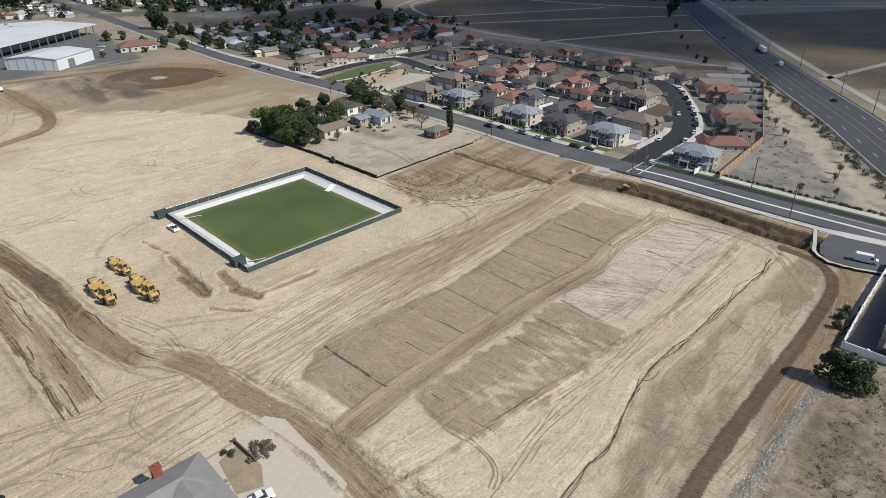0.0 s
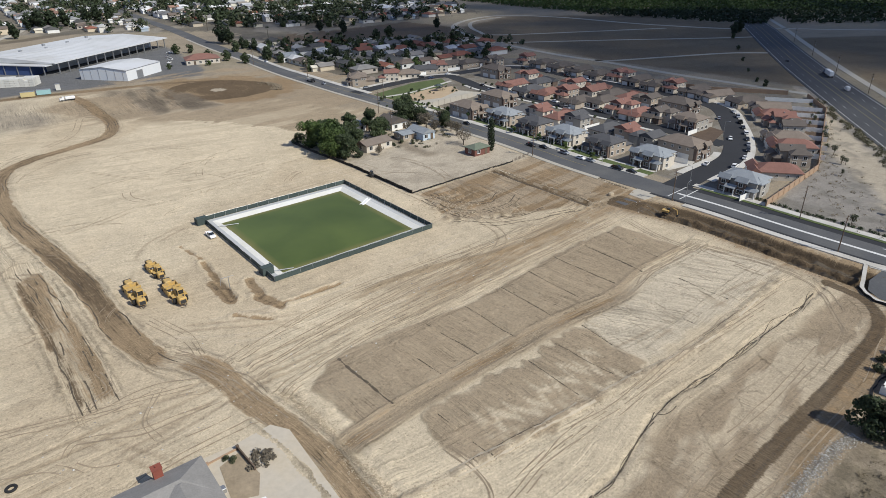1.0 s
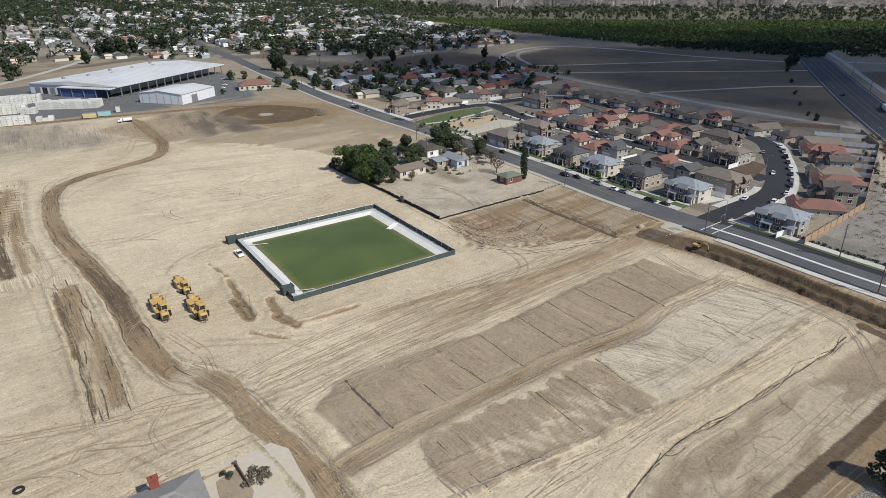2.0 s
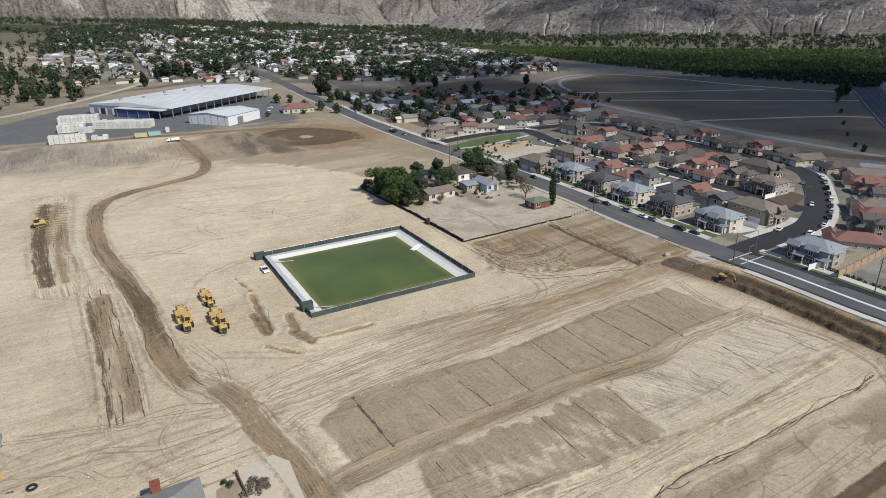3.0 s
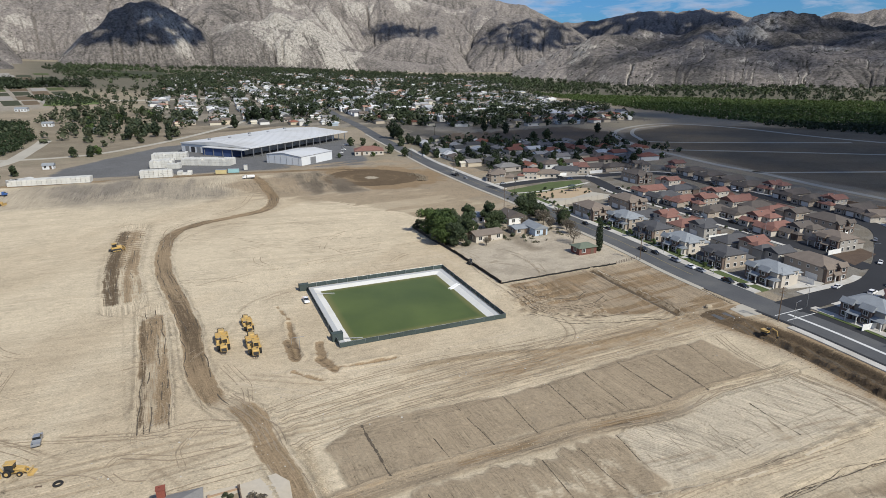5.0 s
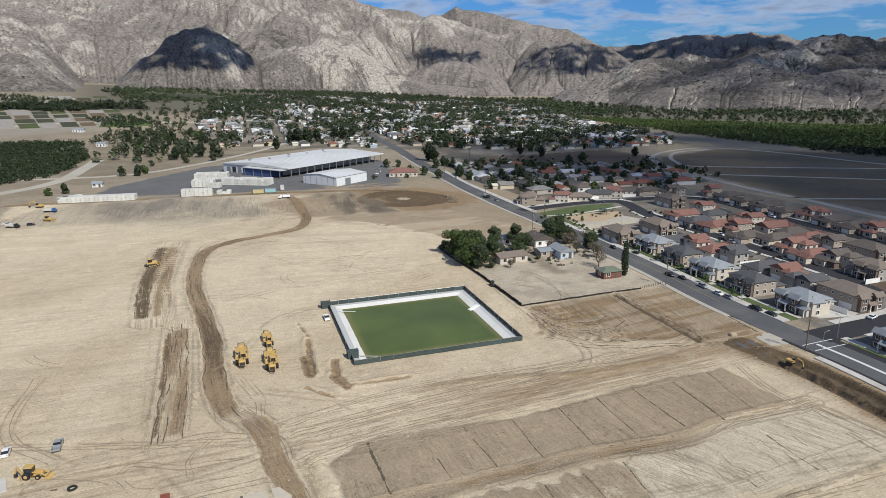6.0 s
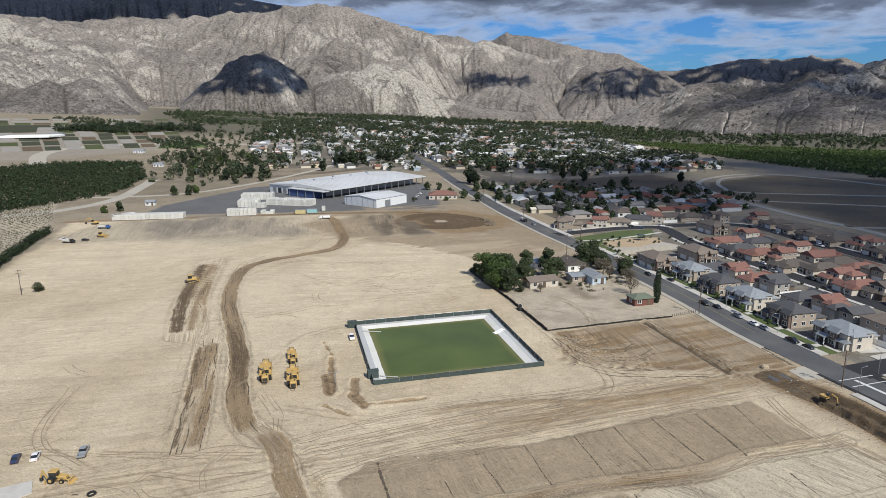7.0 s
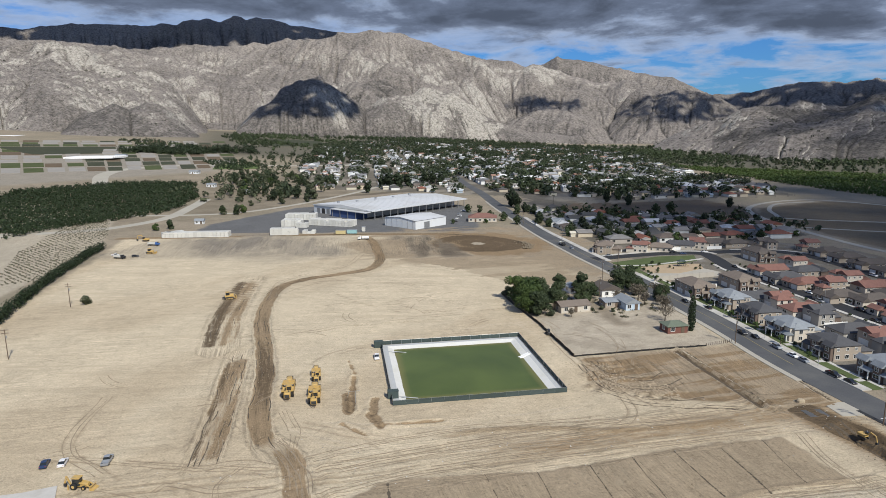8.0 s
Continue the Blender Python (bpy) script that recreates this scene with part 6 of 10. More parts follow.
# ---------------------------------------------------------------- low fences of the old lot
def low_fence(name, pts, height, material, label, gap=2.6, posts=True, wave=0.06):
    root = thing(name, label, "fence", kind="")
    line = smooth_line(pts, 4)
    total = sum((q - p).length for p, q in zip(line[:-1], line[1:]))
    n = max(2, int(total / gap))
    rng = random.Random(len(pts) + int(total))
    peg = Shape().box(-0.05, 0.05, -0.05, 0.05, -0.3, height + 0.15).mesh("post", M_TIMBER)
    prev = None
    for i in range(n + 1):
        p, a = along(line, total * i / n * 0.9999)
        z = at(p.x, p.y)
        if posts:
            part("post", peg, None, root, m=pose(p.x, p.y, z, rng.uniform(-4, 4), rng.uniform(-4, 4), a))
        if prev is not None and material:
            d = Vector((p.x - prev.x, p.y - prev.y, 0)).normalized()
            nrm = Vector((d.y, -d.x, 0)) * 0.05
            m0 = prev.lerp(p, 0.5)
            bulge = Vector((d.y, -d.x)) * rng.uniform(-wave, wave) * 3
            cols = [prev, m0 + bulge, p]
            s = Shape()
            top = [height * rng.uniform(0.82, 1.0) for _ in cols]
            front = [(q.x + nrm.x, q.y + nrm.y, z - 0.05) for q in cols] + [(q.x + nrm.x, q.y + nrm.y, z + t) for q, t in zip(cols, top)]
            rear = [(q.x - nrm.x, q.y - nrm.y, b[2]) for q, b in zip(cols * 2, front)]
            s.add(front + rear, [(0, 1, 4, 3), (1, 2, 5, 4), (9, 10, 7, 6), (10, 11, 8, 7), (3, 4, 10, 9), (4, 5, 11, 10)])
            part("panel", s, material, root)
        prev = p
    return root


low_fence("silt_fence", [(-69.5, 226), (-58, 212), (-46, 199), (-34, 184), (-23.2, 170.6)], 1.1, M_BLACKSILT, "low sagging black silt fence on timber stakes")
low_fence("silt_fence", [(-23.2, 170.6), (-12, 180), (0, 190), (10, 198)], 0.55, M_BLACKSILT, "low black silt fence with leaning stakes")
low_fence("picket_line", [(10, 198.2), (16.5, 205.5)], 0.8, None, "row of leaning timber stakes", 0.8)
low_fence("silt_fence", [(72, 109.5), (71.6, 104), (76, 99.6), (81, 96.5)], 0.6, M_BLACKSILT, "low black silt fence round the street corner")
low_fence("silt_fence", [(80, 97), (74, 92.5), (66, 86), (58, 80), (51.5, 74)], 0.45, M_BLACKSILT, "black fabric edging at the foot of the wall", wave=0.15)


# ---------------------------------------------------------------- stones, clods and rubble
def pebble(s, x, y, z, r, rng):
    """One rough stone of eight faces."""
    q = [rng.uniform(0.65, 1.15) * r for _ in range(6)]
    t = rng.uniform(0, 6.28)
    c, n = math.cos(t), math.sin(t)
    s.add([(x + q[0] * c, y + q[0] * n, z + 0.1 * r), (x - q[1] * n, y + q[1] * c, z + 0.15 * r), (x - q[2] * c, y - q[2] * n, z), (x + q[3] * n, y - q[3] * c, z + 0.1 * r),
           (x + 0.2 * r * c, y, z + 0.75 * q[4]), (x, y, z - 0.4 * r)],
          [(0, 1, 4), (1, 2, 4), (2, 3, 4), (3, 0, 4), (1, 0, 5), (2, 1, 5), (3, 2, 5), (0, 3, 5)])


def scatter(name, label, line, spread, count, size, material, seed, category="stones", lift=0.0):
    rng = random.Random(seed)
    s = Shape()
    total = sum((Vector(q) - Vector(p)).length for p, q in zip(line[:-1], line[1:]))
    for _ in range(count):
        p, a = along(line, rng.uniform(0, total))
        o = rng.gauss(0, spread)
        x, y = p.x + o * math.sin(radians(a)), p.y - o * math.cos(radians(a))
        r = size * rng.uniform(0.4, 1.0) ** 2 * 1.6
        pebble(s, x, y, soil_z(x, y) + 0.01 + lift * rng.random() * max(0, 1 - abs(o) / (2 * spread)), r, rng)
    return single(name, s, material, label, category, kind="stuff")


scatter("rubble_strip", "strip of pale broken concrete and rocks", smooth_line([(14, 44), (19.9, 48.3), (25.1, 51.7), (33.3, 58.5), (40.7, 64.1), (45, 66.4)]), 0.55, 5200, 0.115, M_ROCK, 1, lift=0.2)
scatter("clods_haul_road", "loose dirt clods along the haul road shoulder", smooth_line([(-43, 80.6), (-38, 75.1), (-32.4, 68.4), (-30, 64.6), (-24.9, 59), (-20.5, 54.9), (-14, 47)]), 0.75, 3000, 0.105, M_CLOD, 2, lift=0.3)
scatter("clods_pad_edge", "dirt clods and stones along the pad edge", EDGE_LINE, 1.0, 1500, 0.13, M_CLOD, 3)
scatter("clods_row_line", "dirt clods between the pads", ROW_LINE, 1.6, 900, 0.11, M_CLOD, 4)
scatter("stone_row", "line of small pale stones on the graded soil", smooth_line([(-99, 165.5), (-84, 178.5), (-67, 194)]), 0.6, 110, 0.22, M_CLOD, 5)
scatter("dirt_heap_stones", "heap of stones beside the damp patch", smooth_line([(-108, 340), (-99, 334), (-96, 322)]), 1.6, 260, 0.5, M_RUBBLE, 6, lift=0.6)
scatter("strip_clods", "clods thrown up beside the worked strip", STRIP_B, 4.2, 1500, 0.1, M_CLOD, 7)
scatter("haul_clods", "small clods along the dark haul road", HAUL_A, 4.4, 900, 0.1, M_CLOD, 17)
scatter("cut_clods", "dark clods in the dug cut", CUT, 3.0, 1400, 0.14, surface("dark clods", (0.10, 0.08, 0.058), 0.95, 0.25, 4.0, 0.6, 0.3), 8, lift=0.3)
scatter("site_stones", "scattered stones on the bare soil", SITE_ROAD, 7.0, 420, 0.16, M_ROCK, 9)
scatter("rill_stones", "stones along the washed-out rill", RILL, 0.7, 700, 0.1, M_CLOD, 10)
scatter("churned_clods", "churned clods of brown soil", smooth_line([(-18, 168), (-12, 156), (-2, 154), (8, 157)]), 4.0, 1500, 0.2, M_CLOD, 11)


# ---------------------------------------------------------------- wheel ruts and scratched lines
M_RUT = surface("churned rut soil", (0.30, 0.238, 0.165), 0.95, 0.35, 2.5, 0.25, 0.4)
M_FURROW = surface("dark furrow strips", (0.10, 0.08, 0.058), 0.95, 0.4, 2.5, 0.5, 0.4)
M_LIP = surface("pale thrown-up soil", (0.47, 0.40, 0.30), 0.95, 0.2, 3.0, 0.5, 0.4)


def fine_line(line, pitch):
    out = []
    for p, q in zip(line[:-1], line[1:]):
        p, q = Vector(p), Vector(q)
        k = max(1, int((q - p).length / pitch))
        out += [p.lerp(q, i / k) for i in range(k)]
    return out + [Vector(line[-1])]


def rut(s, line, offset, width, rng, gaps=0.35, pitch=0.35, lift=0.045, wander=0.25):
    """One broken, ragged flat strip laid just above the soil along a line at an offset; gaps: the share of its length
    that is worn away.
    """
    pts = fine_line(line, pitch)
    seed, last = rng.uniform(0, 200), None
    for i in range(1, len(pts) - 1):
        t = (pts[i + 1] - pts[i - 1]).normalized()
        o = offset + wander * (float(vnoise(seed + i * pitch / 5, seed)) - 0.5) * 2
        x, y = pts[i].x + t.y * o, pts[i].y - t.x * o
        on = float(fbm(seed + i * pitch / 7, 3 * seed, 2)) > gaps
        w = width * (0.35 + 1.0 * float(vnoise(seed + i * pitch / 0.9, 7.0)) + rng.uniform(-0.15, 0.15)) / 2
        if on:
            l, r = (x + t.y * w, y - t.x * w), (x - t.y * w, y + t.x * w)
            s.v += [(*l, soil_z(*l) + lift), (*r, soil_z(*r) + lift)]
            k = len(s.v)
            if last:
                s.f.append((k - 4, k - 3, k - 1, k - 2))
        last = on
    return s


def pad_gap(p):
    """True on the prepared pads and past the main road, where no machine has turned."""
    return p.y < 0.8 * (p.x + 50) + 96 or p.y < 50


def ruts():
    rng = random.Random(21)
    tracks, furrows, lips = Shape(), Shape(), Shape()
    # wheel ruts: a line, the offsets across it, the width of each and how much is worn away
    for pts, offsets, width, gaps in (
            ([(-72, 66), (-71.9, 69.6), (-67.6, 70.9), (-62.5, 71.8), (-57.8, 75.2), (-52.2, 78.9)], (-0.5, 0.6), 0.3, 0.42),
            ([(-70.5, 64.8), (-66, 63.5), (-61.4, 64.9), (-56.1, 68.6), (-49, 74)], (-0.9, 0.4), 0.26, 0.46),
            ([(-84, 62), (-77.4, 63.7), (-71.8, 64.3), (-63.7, 61.2)], (-0.7, 0.6), 0.26, 0.5),
            ([(-59.9, 60), (-56.3, 64.9), (-50.5, 70.1), (-45, 74.3)], (-0.5, 0.6), 0.25, 0.3),
            ([(-54, 88.2), (-46.4, 100.2), (-36.1, 111.6), (-23.8, 121.6), (-4, 136)], (-1.6, -0.9, 0.2, 0.9), 0.22, 0.38),
            ([(-49.7, 85.4), (-40.4, 96.7), (-27.4, 110.3), (-13.2, 123.7), (8, 141), (24, 154)], (-2.2, -1.4, -0.2, 0.7, 1.6), 0.26, 0.36),
            ([(-43.8, 78.7), (-39.5, 86.1), (-31.8, 95.5), (-20.4, 106.2), (-10.6, 114.3), (12, 133), (30, 148)], (-1.2, 0, 0.9, 1.8), 0.24, 0.36),
            ([(-66, 92), (-62.3, 90.4), (-55.6, 86.3), (-50.6, 83.5), (-46.2, 79)], (-1.5, -0.8, 0.5, 1.4), 0.25, 0.3),
            ([(-63.9, 82.4), (-63.2, 74.3), (-59.2, 69.7)], (-0.3, 0.5), 0.22, 0.35),
            ([(-79.5, 68.1), (-75.4, 70.5), (-73.7, 74.1), (-69.4, 77.7), (-63.9, 82.4), (-55.5, 83.2)], (-1.2, 0.6), 0.26, 0.5),
            ([(-71, 89.5), (-63.9, 82.4), (-57.4, 80.6), (-53.2, 83.9)], (-0.6, 0.5), 0.2, 0.4),
            ([(-74.4, 104.2), (-65.6, 97.9), (-60.6, 91.3), (-56.4, 87.4)], (-1.2, -0.4, 0.6, 1.3), 0.2, 0.36),
            ([(-77, 87.3), (-72.9, 82.8), (-73.7, 80.1), (-74.2, 74.2)], (-0.4, 0.4), 0.24, 0.3),
            ([(-12.5, 52.7), (0, 66.3), (12, 74.6), (26.1, 87.1), (43.1, 99.8), (56.2, 109.5)], (-1.1, -0.4, 0.5, 1.3), 0.2, 0.42),
            ([(-6.6, 58.1), (3.9, 69.2), (16.4, 79.2), (35.8, 95), (52, 107)], (-0.8, 0.3, 1.2), 0.18, 0.42),
            ([(-16.3, 66.9), (-11.4, 61.6), (-9.8, 57.1), (-11.3, 53.4)], (-0.6, 0, 0.6), 0.28, 0.25),
            ([(10, 51.8), (19.9, 61.1), (33.7, 71.6), (51.7, 87.2), (64.1, 99.8)], (-1.5, -0.5, 0.6, 1.6), 0.2, 0.42),
            ([(20, 52), (30, 58.5), (40, 66.5), (54, 78), (66, 91)], (-0.7, 0.2, 1.1), 0.22, 0.35),
            ([(60, 92), (64, 110), (58, 122), (44, 134)], (-1.1, -0.5, 0.5, 1.1), 0.22, 0.35),
            ([(56, 116), (40, 135), (34, 148)], (-1.0, 0.0, 1.0), 0.22, 0.35),
            ([(-10, 118), (0, 138), (-6, 152), (-14, 168)], (-1.0, 1.0), 0.24, 0.35),
            ([(-40, 195), (-30, 178), (-14, 160), (4, 148)], (-1.2, 1.0), 0.26, 0.35),
            ([(-120, 90), (-104, 70), (-86, 66)], (-1.1, -0.3, 1.1), 0.22, 0.35),
            ([(-100, 66), (-78, 74), (-58, 82)], (-1.0, 0.0, 0.9), 0.22, 0.4),
            ([(-170, 270), (-160, 240), (-166, 205), (-150, 180)], (-1.2, 1.2), 0.35, 0.35),
            ([(-8, 178), (8, 172), (24, 166), (36, 164)], (-0.9, 0.0, 0.9), 0.25, 0.35),
            ([(4, 192), (14, 180), (24, 167)], (-2.4, -1.5, 0.6, 1.5), 0.25, 0.35),
            ([(16, 200), (26, 186), (37, 172)], (-2.0, -1.0, 0.6, 1.6), 0.25, 0.35)):
        line = smooth_line(pts)
        for o in offsets:
            rut(tracks, line, o, width, rng, gaps)
    # loose swirls where machines have turned on the open soil
    for k in range(44):
        cx, cy = rng.uniform(-128, -26), rng.uniform(66, 205)
        r, a0, sweep = rng.uniform(7, 38), rng.uniform(0, 6.28), rng.uniform(0.7, 2.0)
        line = [Vector((cx + r * math.cos(a0 + sweep * j / 14), cy + r * math.sin(a0 + sweep * j / 14))) for j in range(15)]
        if any(max(abs(p.x - POND_MID[0]), abs(p.y - POND_MID[1])) < 33 or pad_gap(p) for p in line):
            continue
        for o in ((-1.1, 0.9) if k % 2 else (-1.3, -0.8, 0.7, 1.2)):
            rut(tracks, line, o, rng.uniform(0.14, 0.24), rng, 0.42, 0.5)
    for line, offsets in ((HAUL_B, (-1.9, -1.2, 1.0, 1.8)), (HAUL_A, (-2.2, -1.3, 1.2, 2.2)), (ROW_LINE, (-1.7, -1.2, -0.7, -0.2, 0.4, 0.9, 1.5)), (STRIP_B, (-2.6, -1.4, 0.2, 1.3, 2.5)), (STRIP_A, (-3, -1, 1.5, 3.5))):
        for o in offsets:
            rut(furrows if line in (HAUL_A, STRIP_A, STRIP_B) else tracks, line, o, 0.24, rng, 0.5, wander=0.5)
    for line, offsets in ((EDGE_LINE, (-0.6, 0.7)),):
        for o in offsets:
            rut(lips, line, o, 0.4, rng, 0.48, lift=0.08, wander=0.5)
    # lines scratched across the pads
    def pad_point(u, v):
        return (0.783 * u - 0.622 * v, 0.622 * u + 0.783 * v)
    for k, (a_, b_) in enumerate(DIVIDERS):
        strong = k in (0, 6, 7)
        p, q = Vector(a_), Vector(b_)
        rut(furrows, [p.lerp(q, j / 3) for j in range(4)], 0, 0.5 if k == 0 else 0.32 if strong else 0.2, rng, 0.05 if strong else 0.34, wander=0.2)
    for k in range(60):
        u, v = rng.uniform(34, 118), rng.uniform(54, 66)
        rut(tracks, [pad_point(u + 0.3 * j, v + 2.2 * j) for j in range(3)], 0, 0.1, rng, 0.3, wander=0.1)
    # the rill: broken dark strips along its line, with side branches
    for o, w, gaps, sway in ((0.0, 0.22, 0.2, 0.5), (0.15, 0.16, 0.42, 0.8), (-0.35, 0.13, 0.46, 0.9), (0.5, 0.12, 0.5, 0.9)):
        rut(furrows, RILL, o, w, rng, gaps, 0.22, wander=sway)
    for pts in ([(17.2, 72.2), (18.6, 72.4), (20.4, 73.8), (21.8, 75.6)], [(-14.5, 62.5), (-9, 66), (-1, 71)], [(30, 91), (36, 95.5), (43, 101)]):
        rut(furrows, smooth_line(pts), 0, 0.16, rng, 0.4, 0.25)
    # trench lines and churned ruts on the lot by the street, and the dug cut
    for pts, w in (([(2.5, 189), (26, 159)], 0.7), ([(4.6, 190.3), (28, 160.8)], 0.45), ([(20, 203), (41, 171)], 0.4)):
        rut(furrows, pts, 0, w, rng, 0.1, 0.3, wander=0.3)
        rut(lips, pts, 0.9, 0.5, rng, 0.3, 0.3, lift=0.1)
    # flat dark strips along the cut, added to deepen its painted shade
    for o in (-2.6, -1.4, 0.2, 1.6, 2.6):
        rut(furrows, CUT, o, 0.7, rng, 0.4, 0.35, wander=0.7)
    for pts in ([(-20, 166), (-13, 158), (-4, 156), (4, 160), (8, 168)], [(-16, 162), (-8, 152), (4, 152), (14, 158)], [(-18, 170), (-12, 164), (-2, 163), (2, 170)], [(-12, 150), (0, 147), (14, 152), (24, 156)]):
        for o in (-0.9, 0.0, 0.8):
            rut(furrows, smooth_line(pts), o, 0.28, rng, 0.5, 0.3, wander=0.5)
    # cleat marks across the dark wheel track
    pts = fine_line(EAST_TRACK, 0.55)
    for i in range(2, len(pts) - 2):
        t = (pts[i + 1] - pts[i - 1]).normalized()
        for side in (-0.85, 0.55):
            c = Vector((pts[i].x + t.y * side, pts[i].y - t.x * side))
            if rng.random() < 0.75:
                rut(furrows, [c + Vector((t.y * q - t.x * 0.1, -t.x * q - t.y * 0.1)) for q in (-0.75, -0.25, 0.25, 0.75)], 0, 0.2, rng, 0.1, 0.5, wander=0.05)
    single("wheel_ruts", tracks, M_RUT, "ragged brown wheel ruts pressed into the soil", "tracks", kind="stuff")
    single("dark_furrows", furrows, M_FURROW, "flat dark strips along furrows, rill and cleat marks, and the cut's painted shade", "tracks", kind="stuff")
    single("soil_lips", lips, M_LIP, "pale lips of soil thrown up beside the tracks", "tracks", kind="stuff")


ruts()


# ---------------------------------------------------------------- earthmoving machines
def big_wheel(parent, x, y, r, w):
    """A ribbed earthmover tyre on a yellow rim."""
    s = Shape().wheel(x, y, r, r, w, 18)
    for i in range(18):
        a = 2 * math.pi * i / 18
        cx, cz = x + r * math.cos(a), r + r * math.sin(a)
        s.add([(cx - 0.07 * math.sin(a), y - w / 2, cz + 0.07 * math.cos(a)), (cx + 0.07 * math.sin(a), y - w / 2, cz - 0.07 * math.cos(a)),
               (cx + 0.07 * math.sin(a), y + w / 2, cz - 0.07 * math.cos(a)), (cx - 0.07 * math.sin(a), y + w / 2, cz + 0.07 * math.cos(a)),
               (cx + 0.06 * math.cos(a), y, cz + 0.06 * math.sin(a))], [(0, 1, 4), (1, 2, 4), (2, 3, 4), (3, 0, 4)])
    tyre = part("wheel", s, M_RUBBER, parent, "black ribbed earthmover tyre")
    side = 1 if y > 0 else -1
    rim = Shape().wheel(x, y + side * 0.04, r, r * 0.52, w, 14)
    part("rim", rim, M_MACHINE, tyre, "yellow rim")


def scraper():
    """A wheel tractor-scraper, facing +x, about 14 m long."""
    root = thing("wheel_scraper", "dusty yellow wheel tractor-scraper parked on bare soil", "earthmover", group="parked scrapers")
    for y in (-1.35, 1.35):
        big_wheel(root, 4.2, y, 1.0, 0.85)
        big_wheel(root, -5.0, y, 1.0, 0.85)
    part("engine_hood", Shape().soft(4.6, 7.3, -0.95, 0.95, 0.9, 2.35, 0.2).box(7.3, 7.45, -0.8, 0.8, 0.9, 2.0), M_MACHINE, root)
    part("grille", Shape().box(7.46, 7.5, -0.7, 0.7, 1.0, 1.9), M_DARKSTEEL, root, "black radiator grille")
    part("fender", Shape().box(3.2, 5.2, -1.8, -0.95, 2.02, 2.14).box(3.2, 5.2, 0.95, 1.8, 2.02, 2.14), M_MACHINE, root)
    cab = part("cab", Shape().soft(2.9, 4.5, -0.2, 1.15, 2.0, 3.35, 0.08), M_GLASS, root, "glazed operator cab")
    part("cab_roof", Shape().soft(2.75, 4.65, -0.35, 1.3, 3.36, 3.52, 0.06), M_MACHINE, cab)
    for x, y in ((2.9, -0.2), (4.5, -0.2), (2.9, 1.15), (4.5, 1.15)):
        part("pillar", Shape().box(x - 0.06, x + 0.06, y - 0.06, y + 0.06, 2.0, 3.36), M_MACHINE, cab)
    part("exhaust", Shape().tube((5.3, -0.6, 2.3), (5.3, -0.6, 3.3), 0.09).tube((6.2, 0.5, 2.3), (6.2, 0.5, 2.75), 0.16), M_DARKSTEEL, root, "black exhaust stack")
    part("gooseneck", Shape().side([(3.4, 1.3), (3.4, 2.0), (1.9, 2.9), (-0.2, 2.9), (-0.2, 2.5), (1.5, 2.4), (2.6, 1.3)], -0.4, 0.4), M_MACHINE, root)
    part("draft_arm", Shape().side([(0.2, 2.85), (0.0, 2.4), (-2.6, 1.0), (-2.6, 1.5)], -1.75, -1.45).side([(0.2, 2.85), (0.0, 2.4), (-2.6, 1.0), (-2.6, 1.5)], 1.45, 1.75).box(-0.3, 0.3, -1.75, 1.75, 2.45, 2.9), M_MACHINE, root)
    bowl = Shape()
    prof = [(0.6, 0.45), (0.9, 1.9), (-3.9, 2.3), (-4.2, 1.2), (-3.4, 0.45)]
    bowl.side(prof, -1.75, -1.6).side(prof, 1.6, 1.75).box(-3.6, 0.6, -1.6, 1.6, 0.4, 0.55).box(-4.1, -3.9, -1.6, 1.6, 0.6, 2.3)
    part("bowl", bowl, M_MACHINE, root, "open yellow carrying bowl")
    part("apron_gate", Shape().side([(0.7, 0.5), (1.2, 1.1), (0.8, 1.9), (0.6, 1.85), (0.9, 1.1), (0.5, 0.55)], -1.55, 1.55), M_MACHINE, root)
    part("load", Shape().add([(0.4, -1.55, 1.0), (0.4, 1.55, 1.0), (-3.8, 1.55, 1.3), (-3.8, -1.55, 1.3), (-1.6, 0, 1.7)], [(0, 1, 4), (1, 2, 4), (2, 3, 4), (3, 0, 4)]), M_CLOD, root, "remains of soil in the bowl")
    part("rear_engine", Shape().soft(-6.6, -4.2, -0.85, 0.85, 1.2, 2.5, 0.2), M_MACHINE, root)
    part("rear_radiator", Shape().soft(-7.2, -6.6, -1.0, 1.0, 1.1, 2.4, 0.15), M_DARKSTEEL, root, "dark rear radiator")
    part("push_block", Shape().box(-7.6, -7.2, -0.6, 0.6, 0.6, 1.2).box(-7.2, -4.6, -0.3, 0.3, 0.7, 1.1), M_MACHINE, root)
    part("bail", Shape().tube((7.4, -0.6, 0.8), (8.3, -0.4, 0.7), 0.1).tube((7.4, 0.6, 0.8), (8.3, 0.4, 0.7), 0.1).tube((8.3, -0.4, 0.7), (8.3, 0.4, 0.7), 0.1), M_DARKSTEEL, root)
    for y in (-0.9, 0.9):
        part("hydraulic_ram", Shape().tube((1.6, y, 2.6), (-0.6, y, 1.6), 0.11).tube((-4.0, y * 0.6, 2.2), (-5.2, y * 0.6, 2.1), 0.1), M_STEEL, root)
    root.scale = (0.78, 0.85, 0.85)
    return root


scraper_maker = Maker(scraper)
for x, y, a in ((-80.9, 113.2, -52), (-72.6, 113.4, -52), (-81.0, 124.2, -50)):
    scraper_maker.put(stand(x, y, a, size=0.8 if y > 120 else 1.0))


